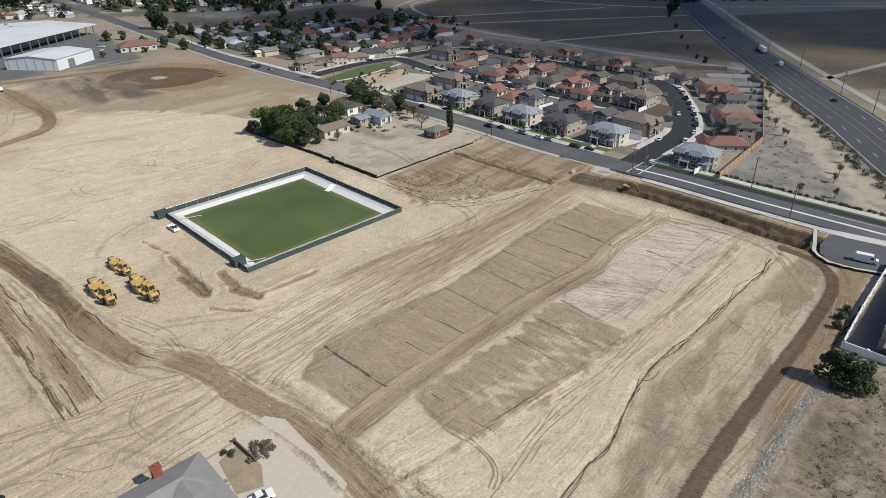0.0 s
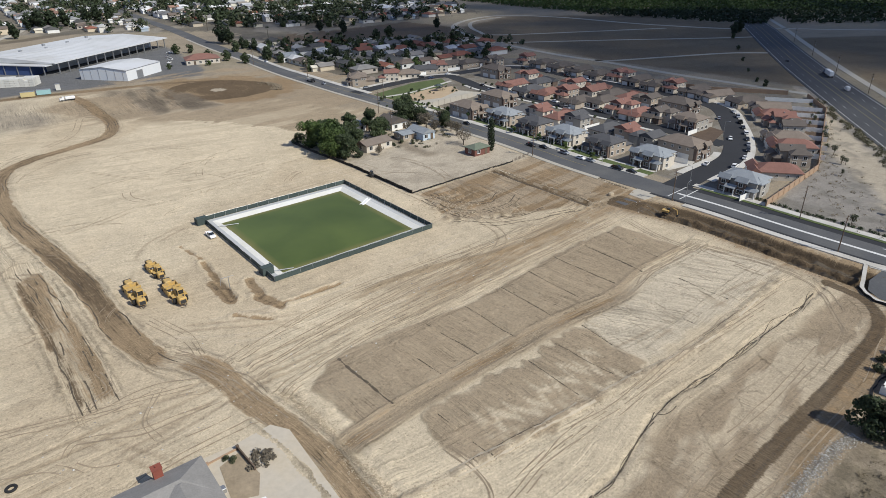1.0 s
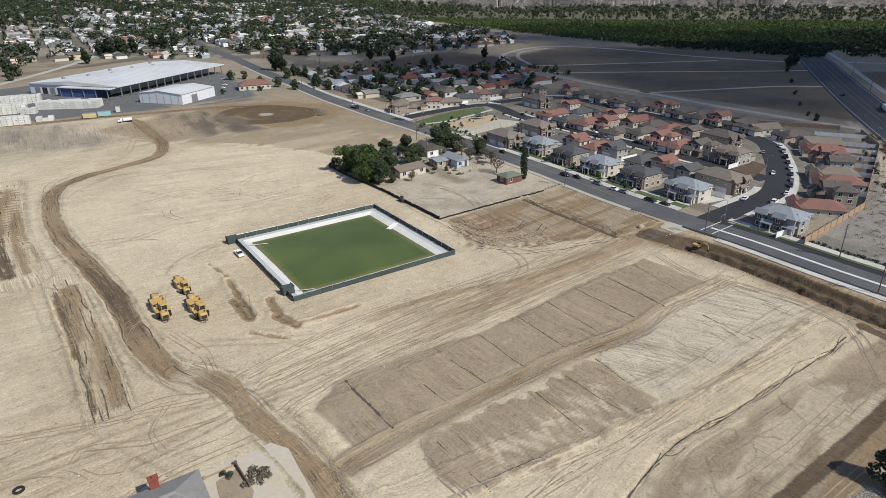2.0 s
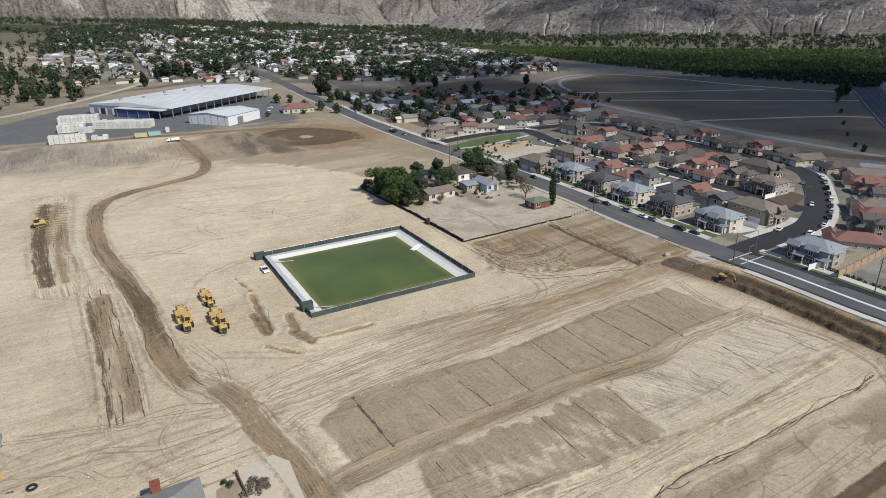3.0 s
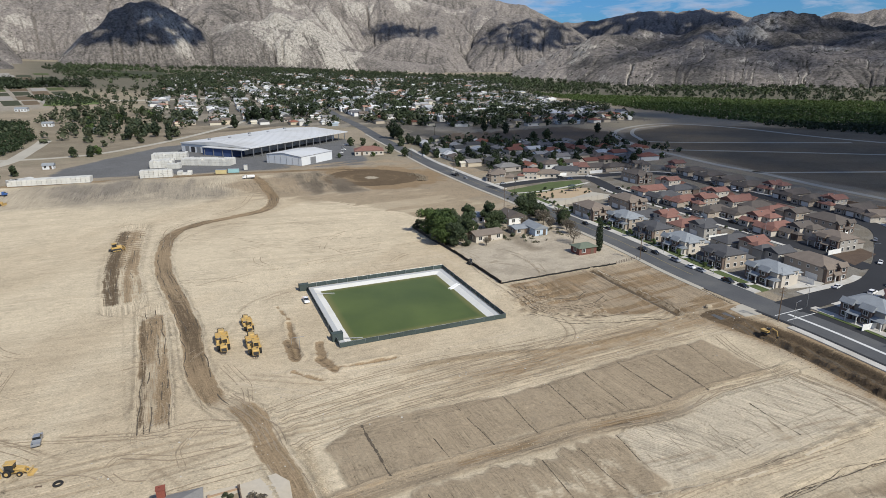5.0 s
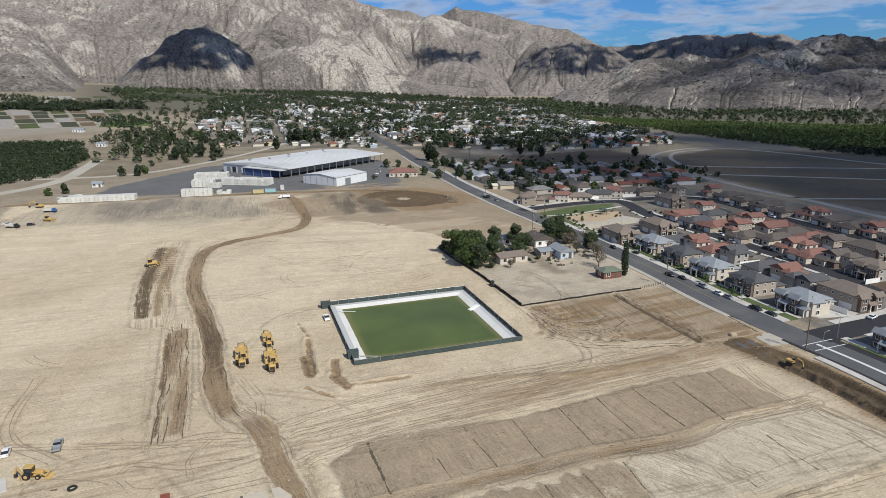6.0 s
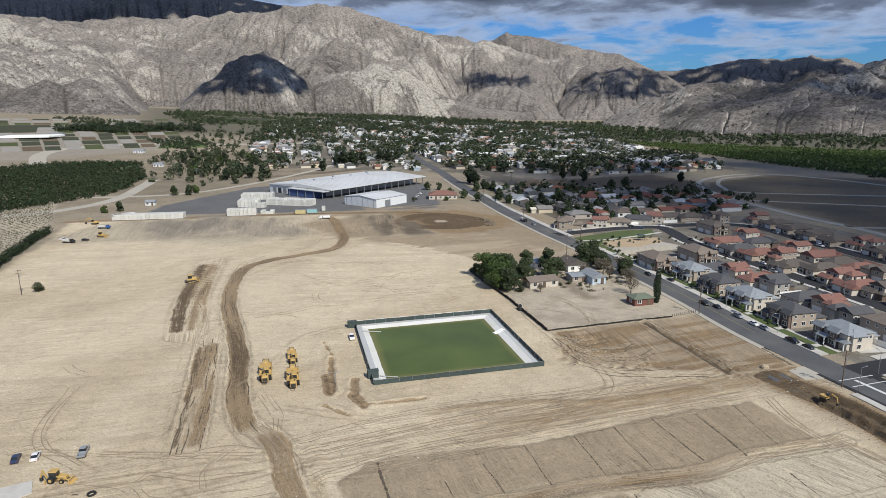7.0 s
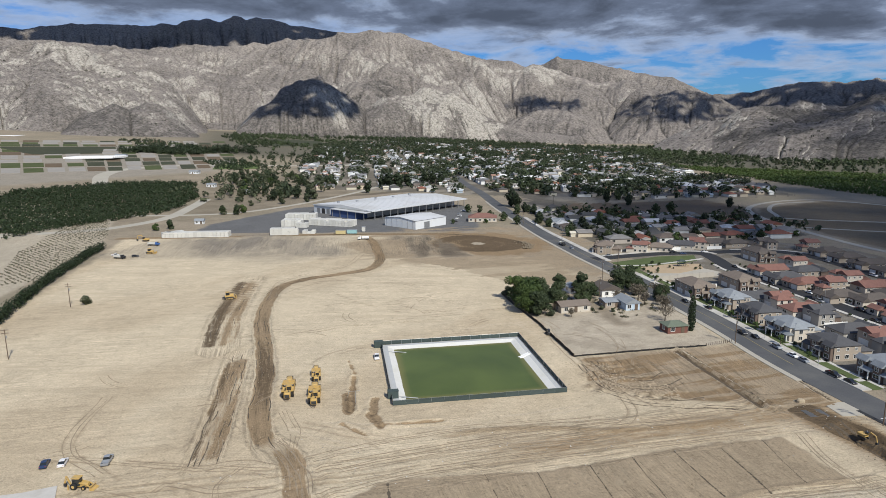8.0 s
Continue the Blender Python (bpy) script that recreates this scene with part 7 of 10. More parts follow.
def crawler(name, label, blade=True):
    """A small track-type tractor facing +x."""
    root = thing(name, label, "bulldozer")
    for y in (-1.05, 1.05):
        prof = [(-1.7, 0.5), (-1.35, 0.05), (1.35, 0.05), (1.75, 0.5), (1.4, 0.95), (-1.4, 1.0)]
        track = part("track", Shape().side(prof, y - 0.28, y + 0.28), M_DARKSTEEL, root, "dark steel crawler track")
        for k in range(5):
            part("roller", Shape().wheel(-1.1 + 0.55 * k, y + (0.3 if y > 0 else -0.3), 0.32, 0.22, 0.06, 10), M_MACHINE, track)
    part("hull", Shape().soft(-1.6, 1.9, -0.72, 0.72, 0.55, 1.6, 0.12).soft(0.2, 1.9, -0.55, 0.55, 1.5, 1.95, 0.12), M_MACHINE, root)
    cab = part("cab", Shape().soft(-1.2, 0.2, -0.7, 0.7, 1.6, 2.75, 0.08), M_GLASS, root, "glazed cab")
    part("cab_roof", Shape().soft(-1.35, 0.35, -0.85, 0.85, 2.76, 2.9, 0.05), M_MACHINE, cab)
    for y in (-0.85, 0.85):
        part("push_arm", Shape().box(1.0, 2.5, y - 0.1, y + 0.1, 0.4, 0.62), M_MACHINE, root)
    part("blade", Shape().side([(2.5, 0.1), (2.75, 0.1), (2.62, 0.6), (2.8, 1.2), (2.6, 1.2), (2.45, 0.6)], -1.75, 1.75), M_MACHINE, root, "curved yellow blade")
    part("ripper", Shape().box(-2.5, -1.6, -0.5, 0.5, 0.6, 0.9).box(-2.5, -2.3, -0.1, 0.1, 0.1, 0.8), M_DARKSTEEL, root)
    return root


d1 = crawler("bulldozer", "yellow bulldozer at work on a strip of damp soil")
d1.matrix_basis = stand(-164.5, 171.5, 55, size=1.0)
d2 = crawler("bulldozer", "yellow bulldozer parked at the yard corner")
d2.matrix_basis = stand(-275, 219, 20, size=1.0)


def excavator(m, label):
    root = thing("excavator", label, "excavator", m)
    for y in (-1.1, 1.1):
        part("track", Shape().side([(-1.9, 0.45), (-1.5, 0.05), (1.5, 0.05), (1.9, 0.45), (1.5, 0.85), (-1.5, 0.85)], y - 0.3, y + 0.3), M_DARKSTEEL, root, "dark crawler track")
    part("house", Shape().soft(-2.3, 1.3, -1.3, 1.3, 1.0, 2.1, 0.2), M_MACHINE, root)
    part("cab", Shape().soft(0.1, 1.5, 0.3, 1.3, 1.9, 3.0, 0.1), M_GLASS, root, "glazed cab")
    part("boom", Shape().side([(1.0, 1.6), (1.3, 1.5), (3.6, 3.9), (5.9, 3.5), (6.0, 3.8), (3.5, 4.5)], -0.9, -0.45), M_MACHINE, root)
    part("stick", Shape().side([(5.7, 3.9), (6.1, 3.9), (6.9, 1.2), (6.6, 1.1)], -0.85, -0.5), M_MACHINE, root)
    part("bucket", Shape().side([(6.4, 1.4), (7.1, 1.3), (7.2, 0.5), (6.6, 0.1), (6.1, 0.5)], -1.15, -0.2), M_DARKSTEEL, root)
    return root


excavator(stand(-303, 237, 200, 0, 0.85), "yellow excavator among dirt heaps at the yard corner")
excavator(stand(46.3, 152.6, -45, -0.5, 0.5), "small yellow excavator in the dug cut beside the street")


def backhoe(m):
    root = thing("backhoe_loader", "yellow backhoe loader parked on bare soil", "backhoe", m)
    for y in (-0.85, 0.85):
        big_wheel(root, -1.0, y, 0.75, 0.5)
        big_wheel(root, 1.35, y, 0.5, 0.38)
    part("hood", Shape().soft(0.3, 2.2, -0.5, 0.5, 0.7, 1.55, 0.12), M_MACHINE, root)
    part("chassis", Shape().box(-2.0, 2.0, -0.45, 0.45, 0.55, 0.8), M_MACHINE, root)
    cab = part("cab", Shape().soft(-1.4, 0.3, -0.75, 0.75, 0.95, 2.6, 0.1), M_GLASS, root, "glazed cab")
    part("cab_roof", Shape().soft(-1.55, 0.4, -0.85, 0.85, 2.6, 2.75, 0.05), M_MACHINE, cab)
    for y in (-0.62, 0.62):
        part("loader_arm", Shape().side([(0.1, 1.5), (0.1, 1.75), (2.0, 1.35), (3.1, 0.6), (3.0, 0.4), (1.9, 1.1)], y - 0.08, y + 0.08), M_MACHINE, root)
    part("loader_bucket", Shape().side([(2.9, 0.05), (3.9, 0.05), (3.2, 0.25), (3.05, 0.8), (3.35, 1.0), (3.0, 1.05), (2.85, 0.5)], -1.1, 1.1), M_MACHINE, root, "wide front bucket")
    part("dig_boom", Shape().side([(-2.0, 0.7), (-2.3, 0.7), (-3.2, 2.7), (-2.9, 2.8)], -0.15, 0.15), M_MACHINE, root)
    part("dig_stick", Shape().side([(-3.2, 2.8), (-2.9, 2.7), (-3.4, 1.0), (-3.7, 1.1)], -0.12, 0.12), M_MACHINE, root)
    part("dig_bucket", Shape().side([(-3.7, 1.1), (-3.2, 1.0), (-3.2, 0.4), (-3.8, 0.4)], -0.3, 0.3), M_DARKSTEEL, root)
    for y in (-1.1, 1.1):
        part("stabiliser", Shape().box(-2.2, -2.0, y - 0.12, y + 0.12, 0.05, 1.2), M_MACHINE, root)


backhoe(stand(-85.6, 61.2, 24, 0, 0.83))


def skid_steer(m):
    root = thing("skid_steer", "small dark skid-steer loader beside the silt fence", "loader", m)
    for x in (-0.55, 0.55):
        for y in (-0.65, 0.65):
            part("wheel", Shape().wheel(x, y, 0.4, 0.4, 0.3, 12), M_RUBBER, root, "black tyre")
    part("hull", Shape().soft(-1.1, 0.9, -0.5, 0.5, 0.3, 1.1, 0.1), M_DARKSTEEL, root)
    part("cab", Shape().soft(-0.5, 0.5, -0.45, 0.45, 1.1, 1.95, 0.1), M_GLASS, root)
    part("bucket", Shape().side([(1.0, 0.05), (1.8, 0.05), (1.2, 0.2), (1.1, 0.6)], -0.85, 0.85), M_DARKSTEEL, root)


skid_steer(stand(-36.5, 186.5, 130))


def tyre_on_ground(m):
    s = Shape()
    n = 18
    rings = [(0.45, 0.02), (0.75, 0.0), (0.82, 0.16), (0.75, 0.32), (0.45, 0.3)]
    pts = [(r * math.cos(2 * math.pi * i / n), r * math.sin(2 * math.pi * i / n), z) for r, z in rings for i in range(n)]
    k = len(rings)
    s.add(pts, [(j * n + i, j * n + (i + 1) % n, ((j + 1) % k) * n + (i + 1) % n, ((j + 1) % k) * n + i) for j in range(k) for i in range(n)])
    single("old_tyre", s, M_RUBBER, "large black tyre lying on bare soil", "tyre", m)


tyre_on_ground(stand(-76.3, 60.9))
single("timber_offcut", Shape().box(-0.5, 0.5, -0.12, 0.12, 0, 0.14), M_TIMBER, "short dark timber lying on the soil", "timber", stand(-78.9, 59.6, 30))
single("drain_cover", slab([(34.5, 160.5), (38.5, 163.2), (40.5, 160.2), (36.5, 157.6)], 0.06, 0.1), surface("road plates", (0.10, 0.10, 0.10), 0.6, 0.2, 2.0, 0.3, 0.1), "dark steel road plates at the site entrance", "road plate")
structure("site_entrance", slab([(40, 166), (43, 161.5), (48, 164.5), (50.2, 166.6), (45.6, 172), (42.5, 169.5)], 0.05, 0.3), M_PALEDIRT, "pale concrete apron at the site entrance", "pavement")
single("boulder", Shape().soft(-0.9, 0.9, -0.6, 0.7, -0.1, 0.9, 0.35), M_CLOD, "brown boulder on the graded lot", "boulder", stand(34.6, 165.5, 20))
structure("concrete_pad_west", slab([(-99, 50), (-90, 46), (-86.5, 57), (-90, 59.5), (-93.5, 55)], 0.16, 0.4), M_WALK, "pale concrete slab", "pavement")

# ---------------------------------------------------------------- cars and trucks
TYRE = Shape().wheel(0, 0, 0.33, 0.33, 0.23, 14).mesh("tyre", M_RUBBER, True)
RIM = Shape().wheel(0, 0, 0.33, 0.2, 0.235, 10).mesh("rim", M_STEEL)


def wheels(root, xs, half, scale=1.0):
    for x in xs:
        for y in (-half, half):
            w = part("wheel", TYRE, None, root, "black tyre", Matrix.Translation((x, y, 0)) @ Matrix.Diagonal((scale, scale, scale, 1)))
            part("rim", RIM, None, w)


def lamps(root, front, rear, half, z):
    for y in (-half + 0.22, half - 0.22):
        part("headlight", Shape().soft(front - 0.08, front + 0.03, y - 0.18, y + 0.18, z - 0.09, z + 0.1, 0.03), M_LAMP, root)
        part("tail_light", Shape().soft(rear - 0.03, rear + 0.06, y - 0.16, y + 0.16, z - 0.05, z + 0.16, 0.03), M_TAIL, root)


def sedan(paint, label):
    def build():
        root = thing("car", label, "car", group="parked cars")
        body = [(-2.25, 0.28), (-2.3, 0.62), (-2.2, 0.92), (-1.5, 0.98), (0.9, 0.95), (2.05, 0.78), (2.28, 0.58), (2.25, 0.28)]
        part("body", Shape().side(body, -0.88, 0.88, 0.06, 0.75), paint, root)
        cabin = [(-1.75, 0.95), (-1.05, 1.40), (0.25, 1.42), (1.05, 0.94)]
        glass = part("cabin_glass", Shape().side(cabin, -0.80, 0.80, 0.12, 1.2), M_GLASS, root, "dark glass")
        part("roof", Shape().side([(-1.02, 1.41), (-0.9, 1.46), (0.1, 1.475), (0.26, 1.43)], -0.68, 0.68), paint, glass)
        wheels(root, (-1.4, 1.4), 0.78)
        lamps(root, 2.2, -2.24, 0.86, 0.66)
        return root
    return build


def suv(paint, label):
    def build():
        root = thing("car", label, "car", group="parked cars")
        body = [(-2.35, 0.35), (-2.4, 0.8), (-2.35, 1.12), (1.0, 1.1), (2.2, 0.98), (2.4, 0.7), (2.35, 0.35)]
        part("body", Shape().side(body, -0.96, 0.96, 0.06, 0.9), paint, root)
        glass = part("cabin_glass", Shape().side([(-2.3, 1.1), (-2.05, 1.68), (0.2, 1.70), (1.1, 1.08)], -0.88, 0.88, 0.12, 1.4), M_GLASS, root, "dark glass")
        part("roof", Shape().side([(-2.05, 1.69), (-1.95, 1.75), (0.1, 1.76), (0.22, 1.71)], -0.75, 0.75), paint, glass)
        wheels(root, (-1.45, 1.5), 0.84, 1.12)
        lamps(root, 2.3, -2.34, 0.94, 0.85)
        return root
    return build


def pickup(paint, label):
    def build():
        root = thing("pickup_truck", label, "truck", group="parked pickups")
        hood = [(-0.2, 0.45), (-0.2, 1.12), (1.4, 1.12), (2.6, 1.02), (2.78, 0.75), (2.75, 0.45)]
        part("body", Shape().side(hood, -0.97, 0.97, 0.05, 0.95).side([(-0.25, 0.45), (-0.25, 1.12), (-0.6, 1.12), (-0.6, 0.45)], -0.97, 0.97), paint, root)
        bed = Shape().box(-2.8, -0.6, -0.97, 0.97, 0.5, 0.68).box(-2.8, -0.6, -0.97, -0.87, 0.66, 1.1).box(-2.8, -0.6, 0.87, 0.97, 0.66, 1.1).box(-2.84, -2.76, -0.97, 0.97, 0.6, 1.1)
        part("cargo_bed", bed, paint, root)
        glass = part("cabin_glass", Shape().side([(-0.6, 1.1), (-0.5, 1.78), (0.75, 1.80), (1.45, 1.1)], -0.9, 0.9, 0.14, 1.4), M_GLASS, root, "dark glass")
        part("roof", Shape().side([(-0.52, 1.79), (-0.45, 1.85), (0.65, 1.86), (0.77, 1.81)], -0.76, 0.76), paint, glass)
        wheels(root, (-1.75, 1.75), 0.84, 1.18)
        lamps(root, 2.7, -2.76, 0.95, 0.88)
        return root
    return build


def van(paint, label):
    def build():
        root = thing("van", label, "van")
        part("body", Shape().side([(-3.0, 0.4), (-3.05, 2.45), (-2.8, 2.6), (1.5, 2.6), (2.3, 1.5), (3.0, 1.2), (3.05, 0.4)], -1.0, 1.0, 0.08, 1.5), paint, root)
        part("windscreen", Shape().add([(1.62, -0.82, 2.47), (1.62, 0.82, 2.47), (2.32, 0.86, 1.52), (2.32, -0.86, 1.52)], [(0, 1, 2, 3)]), M_GLASS, root)
        for y in (-0.985, 0.985):
            part("side_window", Shape().box(0.9, 1.7, y - 0.02, y + 0.02, 1.5, 2.1), M_GLASS, root)
        wheels(root, (-1.8, 1.9), 0.88, 1.1)
        lamps(root, 2.98, -3.0, 0.95, 0.9)
        return root
    return build


MAKE = {"w": Maker(sedan(M_CARWHITE, "white sedan parked at the kerb")), "k": Maker(sedan(M_CARBLACK, "black sedan parked at the kerb")), "s": Maker(sedan(M_CARSILVER, "silver sedan parked at the kerb")),
        "b": Maker(sedan(M_CARBLUE, "dark blue sedan parked on asphalt")), "K": Maker(suv(M_CARBLACK, "black sport utility vehicle parked at the kerb")), "W": Maker(suv(M_CARWHITE, "white sport utility vehicle parked at the kerb")),
        "S": Maker(suv(M_CARSILVER, "grey sport utility vehicle parked at the kerb")), "P": Maker(pickup(M_CARWHITE, "white pickup truck standing on bare soil")), "G": Maker(pickup(M_CARSILVER, "silver-grey pickup truck standing on bare soil")),
        "B": Maker(pickup(M_CARBLACK, "black pickup truck parked at the kerb")), "V": Maker(van(M_CARWHITE, "white panel van parked at the kerb"))}
for kind, x, y, a, up in (("k", -2.6, 247.0, -54, 0.2), ("k", 6.2, 241.2, 126, 0.1), ("B", 18.9, 215.4, -56, 0.1), ("k", 22.9, 212.9, -56, 0.1), ("S", 29.0, 205.4, -55, 0.1), ("w", 33.2, 199.5, -54, 0.1),
                          ("s", 35.9, 196.6, -54, 0.1), ("B", 42.6, 188.2, -52, 0.1), ("k", 46.2, 184.6, -52, 0.1), ("P", -74.3, 143.4, -52, 0), ("G", -89.8, 69.5, 130, 0), ("b", -99.9, 62.8, 136, 0), ("w", -97.1, 64.8, 134, 0),
                          ("V", 80.5, 103.2, -40, 0.06), ("K", 60.3, 61.5, 60, 0), ("P", -41.8, 56.0, 28, 0.17), ("P", -288, 207, 20, 0), ("K", -275.5, 210, 60, 0), ("w", 72.5, 190.5, 52, 0.1), ("W", 80.5, 187.5, 50, 0.1),
                          ("s", -50, 322, 40, 0.1), ("b", -16.5, 343.5, 25, 0.12), ("K", -21.5, 345.5, 25, 0.12), ("w", -7, 354, 40, 0.12), ("s", -73.5, 333.5, -52, 0.1), ("W", -119.5, 402, 128, 0.1)):
    MAKE[kind].put(stand(x, y, a, up, 0.74))
for k, (d, off, kind) in enumerate(((40, 3.9, "w"), (49, 4.0, "K"), (56, 4.1, "s"), (63, 4.0, "k"), (71, 4.1, "W"), (79, 4.0, "k"), (87, 4.0, "B"), (96, 4.1, "S"), (104, 4.0, "w"), (62, -1.8, "w"), (92, -3.6, "s"))):
    p, a = along(LOOP, d)
    MAKE[kind].put(stand(p.x + off * math.sin(radians(a)), p.y - off * math.cos(radians(a)), a + 180 * (k % 2), 0.1, 0.74))
for k, d in enumerate((96, 108, 119, 131, 146, 158, 171, 183)):
    p, a = along(STREET_TWO, d)
    off = 2.7 if k % 2 else -2.7
    MAKE["ksWKwSBk"[k]].put(stand(p.x + off * math.sin(radians(a)), p.y - off * math.cos(radians(a)), a, 0.11, 0.74))
for k, d in enumerate((40, 58, 77, 92, 108)):
    p, a = along(STREET_THREE, d)
    MAKE["wKsBW"[k]].put(stand(p.x + 2.7 * math.sin(radians(a)), p.y - 2.7 * math.cos(radians(a)), a, 0.12, 0.74))
for kind, d, off in (("V", 372, 5.0), ("k", 302, 4.5), ("k", 452, -5.5), ("s", 650, -4), ("w", 700, 5)):
    p, a = along(HIGHWAY, d)
    MAKE[kind].put(stand(p.x + off * math.sin(radians(a)), p.y - off * math.cos(radians(a)), a, 0.13, 0.74))


def semi(m):
    root = thing("semi_trailer_truck", "semi truck with a white box trailer on the highway", "truck", m)
    part("trailer", Shape().soft(-12.5, 1.0, -1.28, 1.28, 1.2, 4.1, 0.08), M_CARWHITE, root, "long white box trailer")
    tractor = part("tractor", Shape().soft(1.4, 4.0, -1.2, 1.2, 0.9, 3.6, 0.2).soft(4.0, 6.2, -1.0, 1.0, 0.8, 2.1, 0.2), M_CARBLUE, root, "dark tractor unit")
    part("windscreen", Shape().box(4.0, 4.05, -1.0, 1.0, 2.3, 3.2), M_GLASS, tractor)
    for x in (-11.5, -10.2, 0.6, 1.9, 5.4):
        for y in (-1.05, 1.05):
            part("wheel", Shape().wheel(x, y, 0.52, 0.52, 0.4, 14), M_RUBBER, root, "black tyre")


p, a = along(HIGHWAY, 412)
semi(stand(p.x + 6.0 * math.sin(radians(a)), p.y - 6.0 * math.cos(radians(a)), a, 0.13, 0.74))


def tanker(m, name, label, paint, dump=False):
    root = thing(name, label, "truck", m)
    part("chassis", Shape().box(-4.2, 3.2, -0.5, 0.5, 0.7, 1.0), M_DARKSTEEL, root)
    cab = part("cab", Shape().side([(1.6, 0.8), (1.6, 2.6), (2.4, 2.65), (3.0, 1.9), (4.0, 1.7), (4.1, 0.8)], -1.1, 1.1, 0.08, 1.9), paint, root)
    part("windscreen", Shape().box(2.95, 3.02, -0.95, 0.95, 1.9, 2.4), M_GLASS, cab)
    if dump:
        b = Shape().box(-4.4, 1.3, -1.2, 1.2, 1.05, 1.2).box(-4.4, 1.3, -1.2, -1.1, 1.2, 2.3).box(-4.4, 1.3, 1.1, 1.2, 1.2, 2.3).box(1.2, 1.3, -1.2, 1.2, 1.2, 2.6).box(-4.4, -4.3, -1.2, 1.2, 1.2, 2.1)
        part("dump_body", b, M_PLASTIC, root, "open pale dump body")
    else:
        part("tank", Shape().soft(-4.2, 1.2, -1.15, 1.15, 1.05, 2.5, 0.4), paint, root, "rounded water tank")
    for x in (-3.4, -2.2, 3.0):
        for y in (-0.95, 0.95):
            part("wheel", Shape().wheel(x, y, 0.5, 0.5, 0.4, 14), M_RUBBER, root, "black tyre")


tanker(stand(-189.5, 298.5, 215, 0, 0.8), "water_truck", "white water truck on the haul road", M_CARWHITE)
p, a = along(STREET, 332)
tanker(stand(-81.5, 341.5, a + 180, 0.1, 0.8), "dump_truck", "dark dump truck with a pale body on the street", M_CARBLACK, True)
tanker(stand(-289, 232, 20, 0, 0.8), "dump_truck", "blue dump truck at the yard corner", surface("truck blue", (0.05, 0.12, 0.32), 0.4, 0.05, 2, 0.5, 0.0), True)
tanker(stand(-279, 203.5, 10, 0, 0.8), "flatbed_truck", "dark truck with a pale bed parked on dirt", M_CARBLACK, True)


# ---------------------------------------------------------------- poles
def utility_pole():
    root = thing("utility_pole", "weathered timber utility pole with cross arms", "utility pole", group="utility poles")
    part("pole", Shape().tube((0, 0, -0.5), (0, 0, 11.2), 0.17, 0.11), M_TIMBER, root)
    for z in (10.7, 9.6):
        arm = part("cross_arm", Shape().box(-1.2, 1.2, -0.07, 0.07, z - 0.08, z + 0.08), M_TIMBER, root)
        for x in (-1.1, -0.5, 0.5, 1.1):
            part("insulator", Shape().tube((x, 0, z + 0.08), (x, 0, z + 0.28), 0.05, n=6), M_STEEL, arm)
    part("transformer", Shape().tube((0.32, 0, 7.7), (0.32, 0, 8.7), 0.24), M_STEEL, root)
    return root


pole_maker = Maker(utility_pole)
for x, y, a in ((77.6, 126.0, 40), (50.6, 160.2, 40), (17.6, 204.2, 35), (-40, 269, 35), (-39.5, 296, 35), (-85, 352, 35), (-124.5, 391, 35), (79.0, 145.4, 40), (218, 389, 15), (202, 337, 15), (187, 286, 15),
                (172, 236, 15), (162, 205, 15), (237, 446, 15), (-210.5, 135.3, 45), (-171.2, 92.8, 45), (-32.5, 235, 30)):
    pole_maker.put(stand(x, y, a, 0, 0.84))


def street_lamp():
    root = thing("street_lamp", "slim grey street lamp on the pavement", "street lamp", group="street lamps")
    part("pole", Shape().tube((0, 0, 0), (0, 0, 6.5), 0.09, 0.05), M_STEEL, root)
    part("arm", Shape().tube((0, 0, 6.4), (1.4, 0, 6.7), 0.04), M_STEEL, root)
    part("lantern", Shape().soft(1.2, 1.8, -0.12, 0.12, 6.62, 6.78, 0.04), M_STEEL, root)
    return root


lamp_maker = Maker(street_lamp)
for x, y, a in ((53.8, 159.0, 40), (60.0, 172.0, 120), (39.3, 194.5, 215), (25.5, 213.5, 215), (12, 234, 215), (-6, 258, 215), (91, 221, -30), (100, 208, 150), (63, 243.5, 45), (44, 267, 45)):
    lamp_maker.put(stand(x, y, a, 0.15, 0.9))

# ---------------------------------------------------------------- houses
def window_meshes(w, h):
    f = Shape()
    t = 0.12
    f.box(-w / 2 - t, w / 2 + t, -0.07, 0.05, -h / 2 - t, -h / 2).box(-w / 2 - t, w / 2 + t, -0.07, 0.05, h / 2, h / 2 + t)
    f.box(-w / 2 - t, -w / 2, -0.07, 0.05, -h / 2, h / 2).box(w / 2, w / 2 + t, -0.07, 0.05, -h / 2, h / 2).box(-0.03, 0.03, -0.05, 0.05, -h / 2, h / 2)
    return f.mesh("window", M_TRIM), Shape().box(-w / 2, w / 2, -0.02, 0.04, -h / 2, h / 2).mesh("pane", M_GLASS)


WIN = {"m": window_meshes(1.3, 1.3), "s": window_meshes(0.8, 0.9), "w": window_meshes(1.9, 1.3)}
GARAGE = Shape().box(-2.4, 2.4, -0.06, 0.06, 0, 2.2).box(-2.3, 2.3, -0.08, -0.06, 0.72, 0.76).box(-2.3, 2.3, -0.08, -0.06, 1.45, 1.49).mesh("garage_door", M_TRIM)
DOOR = Shape().box(-0.5, 0.5, -0.06, 0.06, 0, 2.1).box(-0.6, 0.6, -0.03, 0.03, 0, 2.2).mesh("front_door", M_TIMBER)


def window(parent, kind, x, y, z, turn):
    w = part("window", WIN[kind][0], None, parent, m=pose(x, y, z, 0, 0, turn))
    part("pane", WIN[kind][1], None, w)


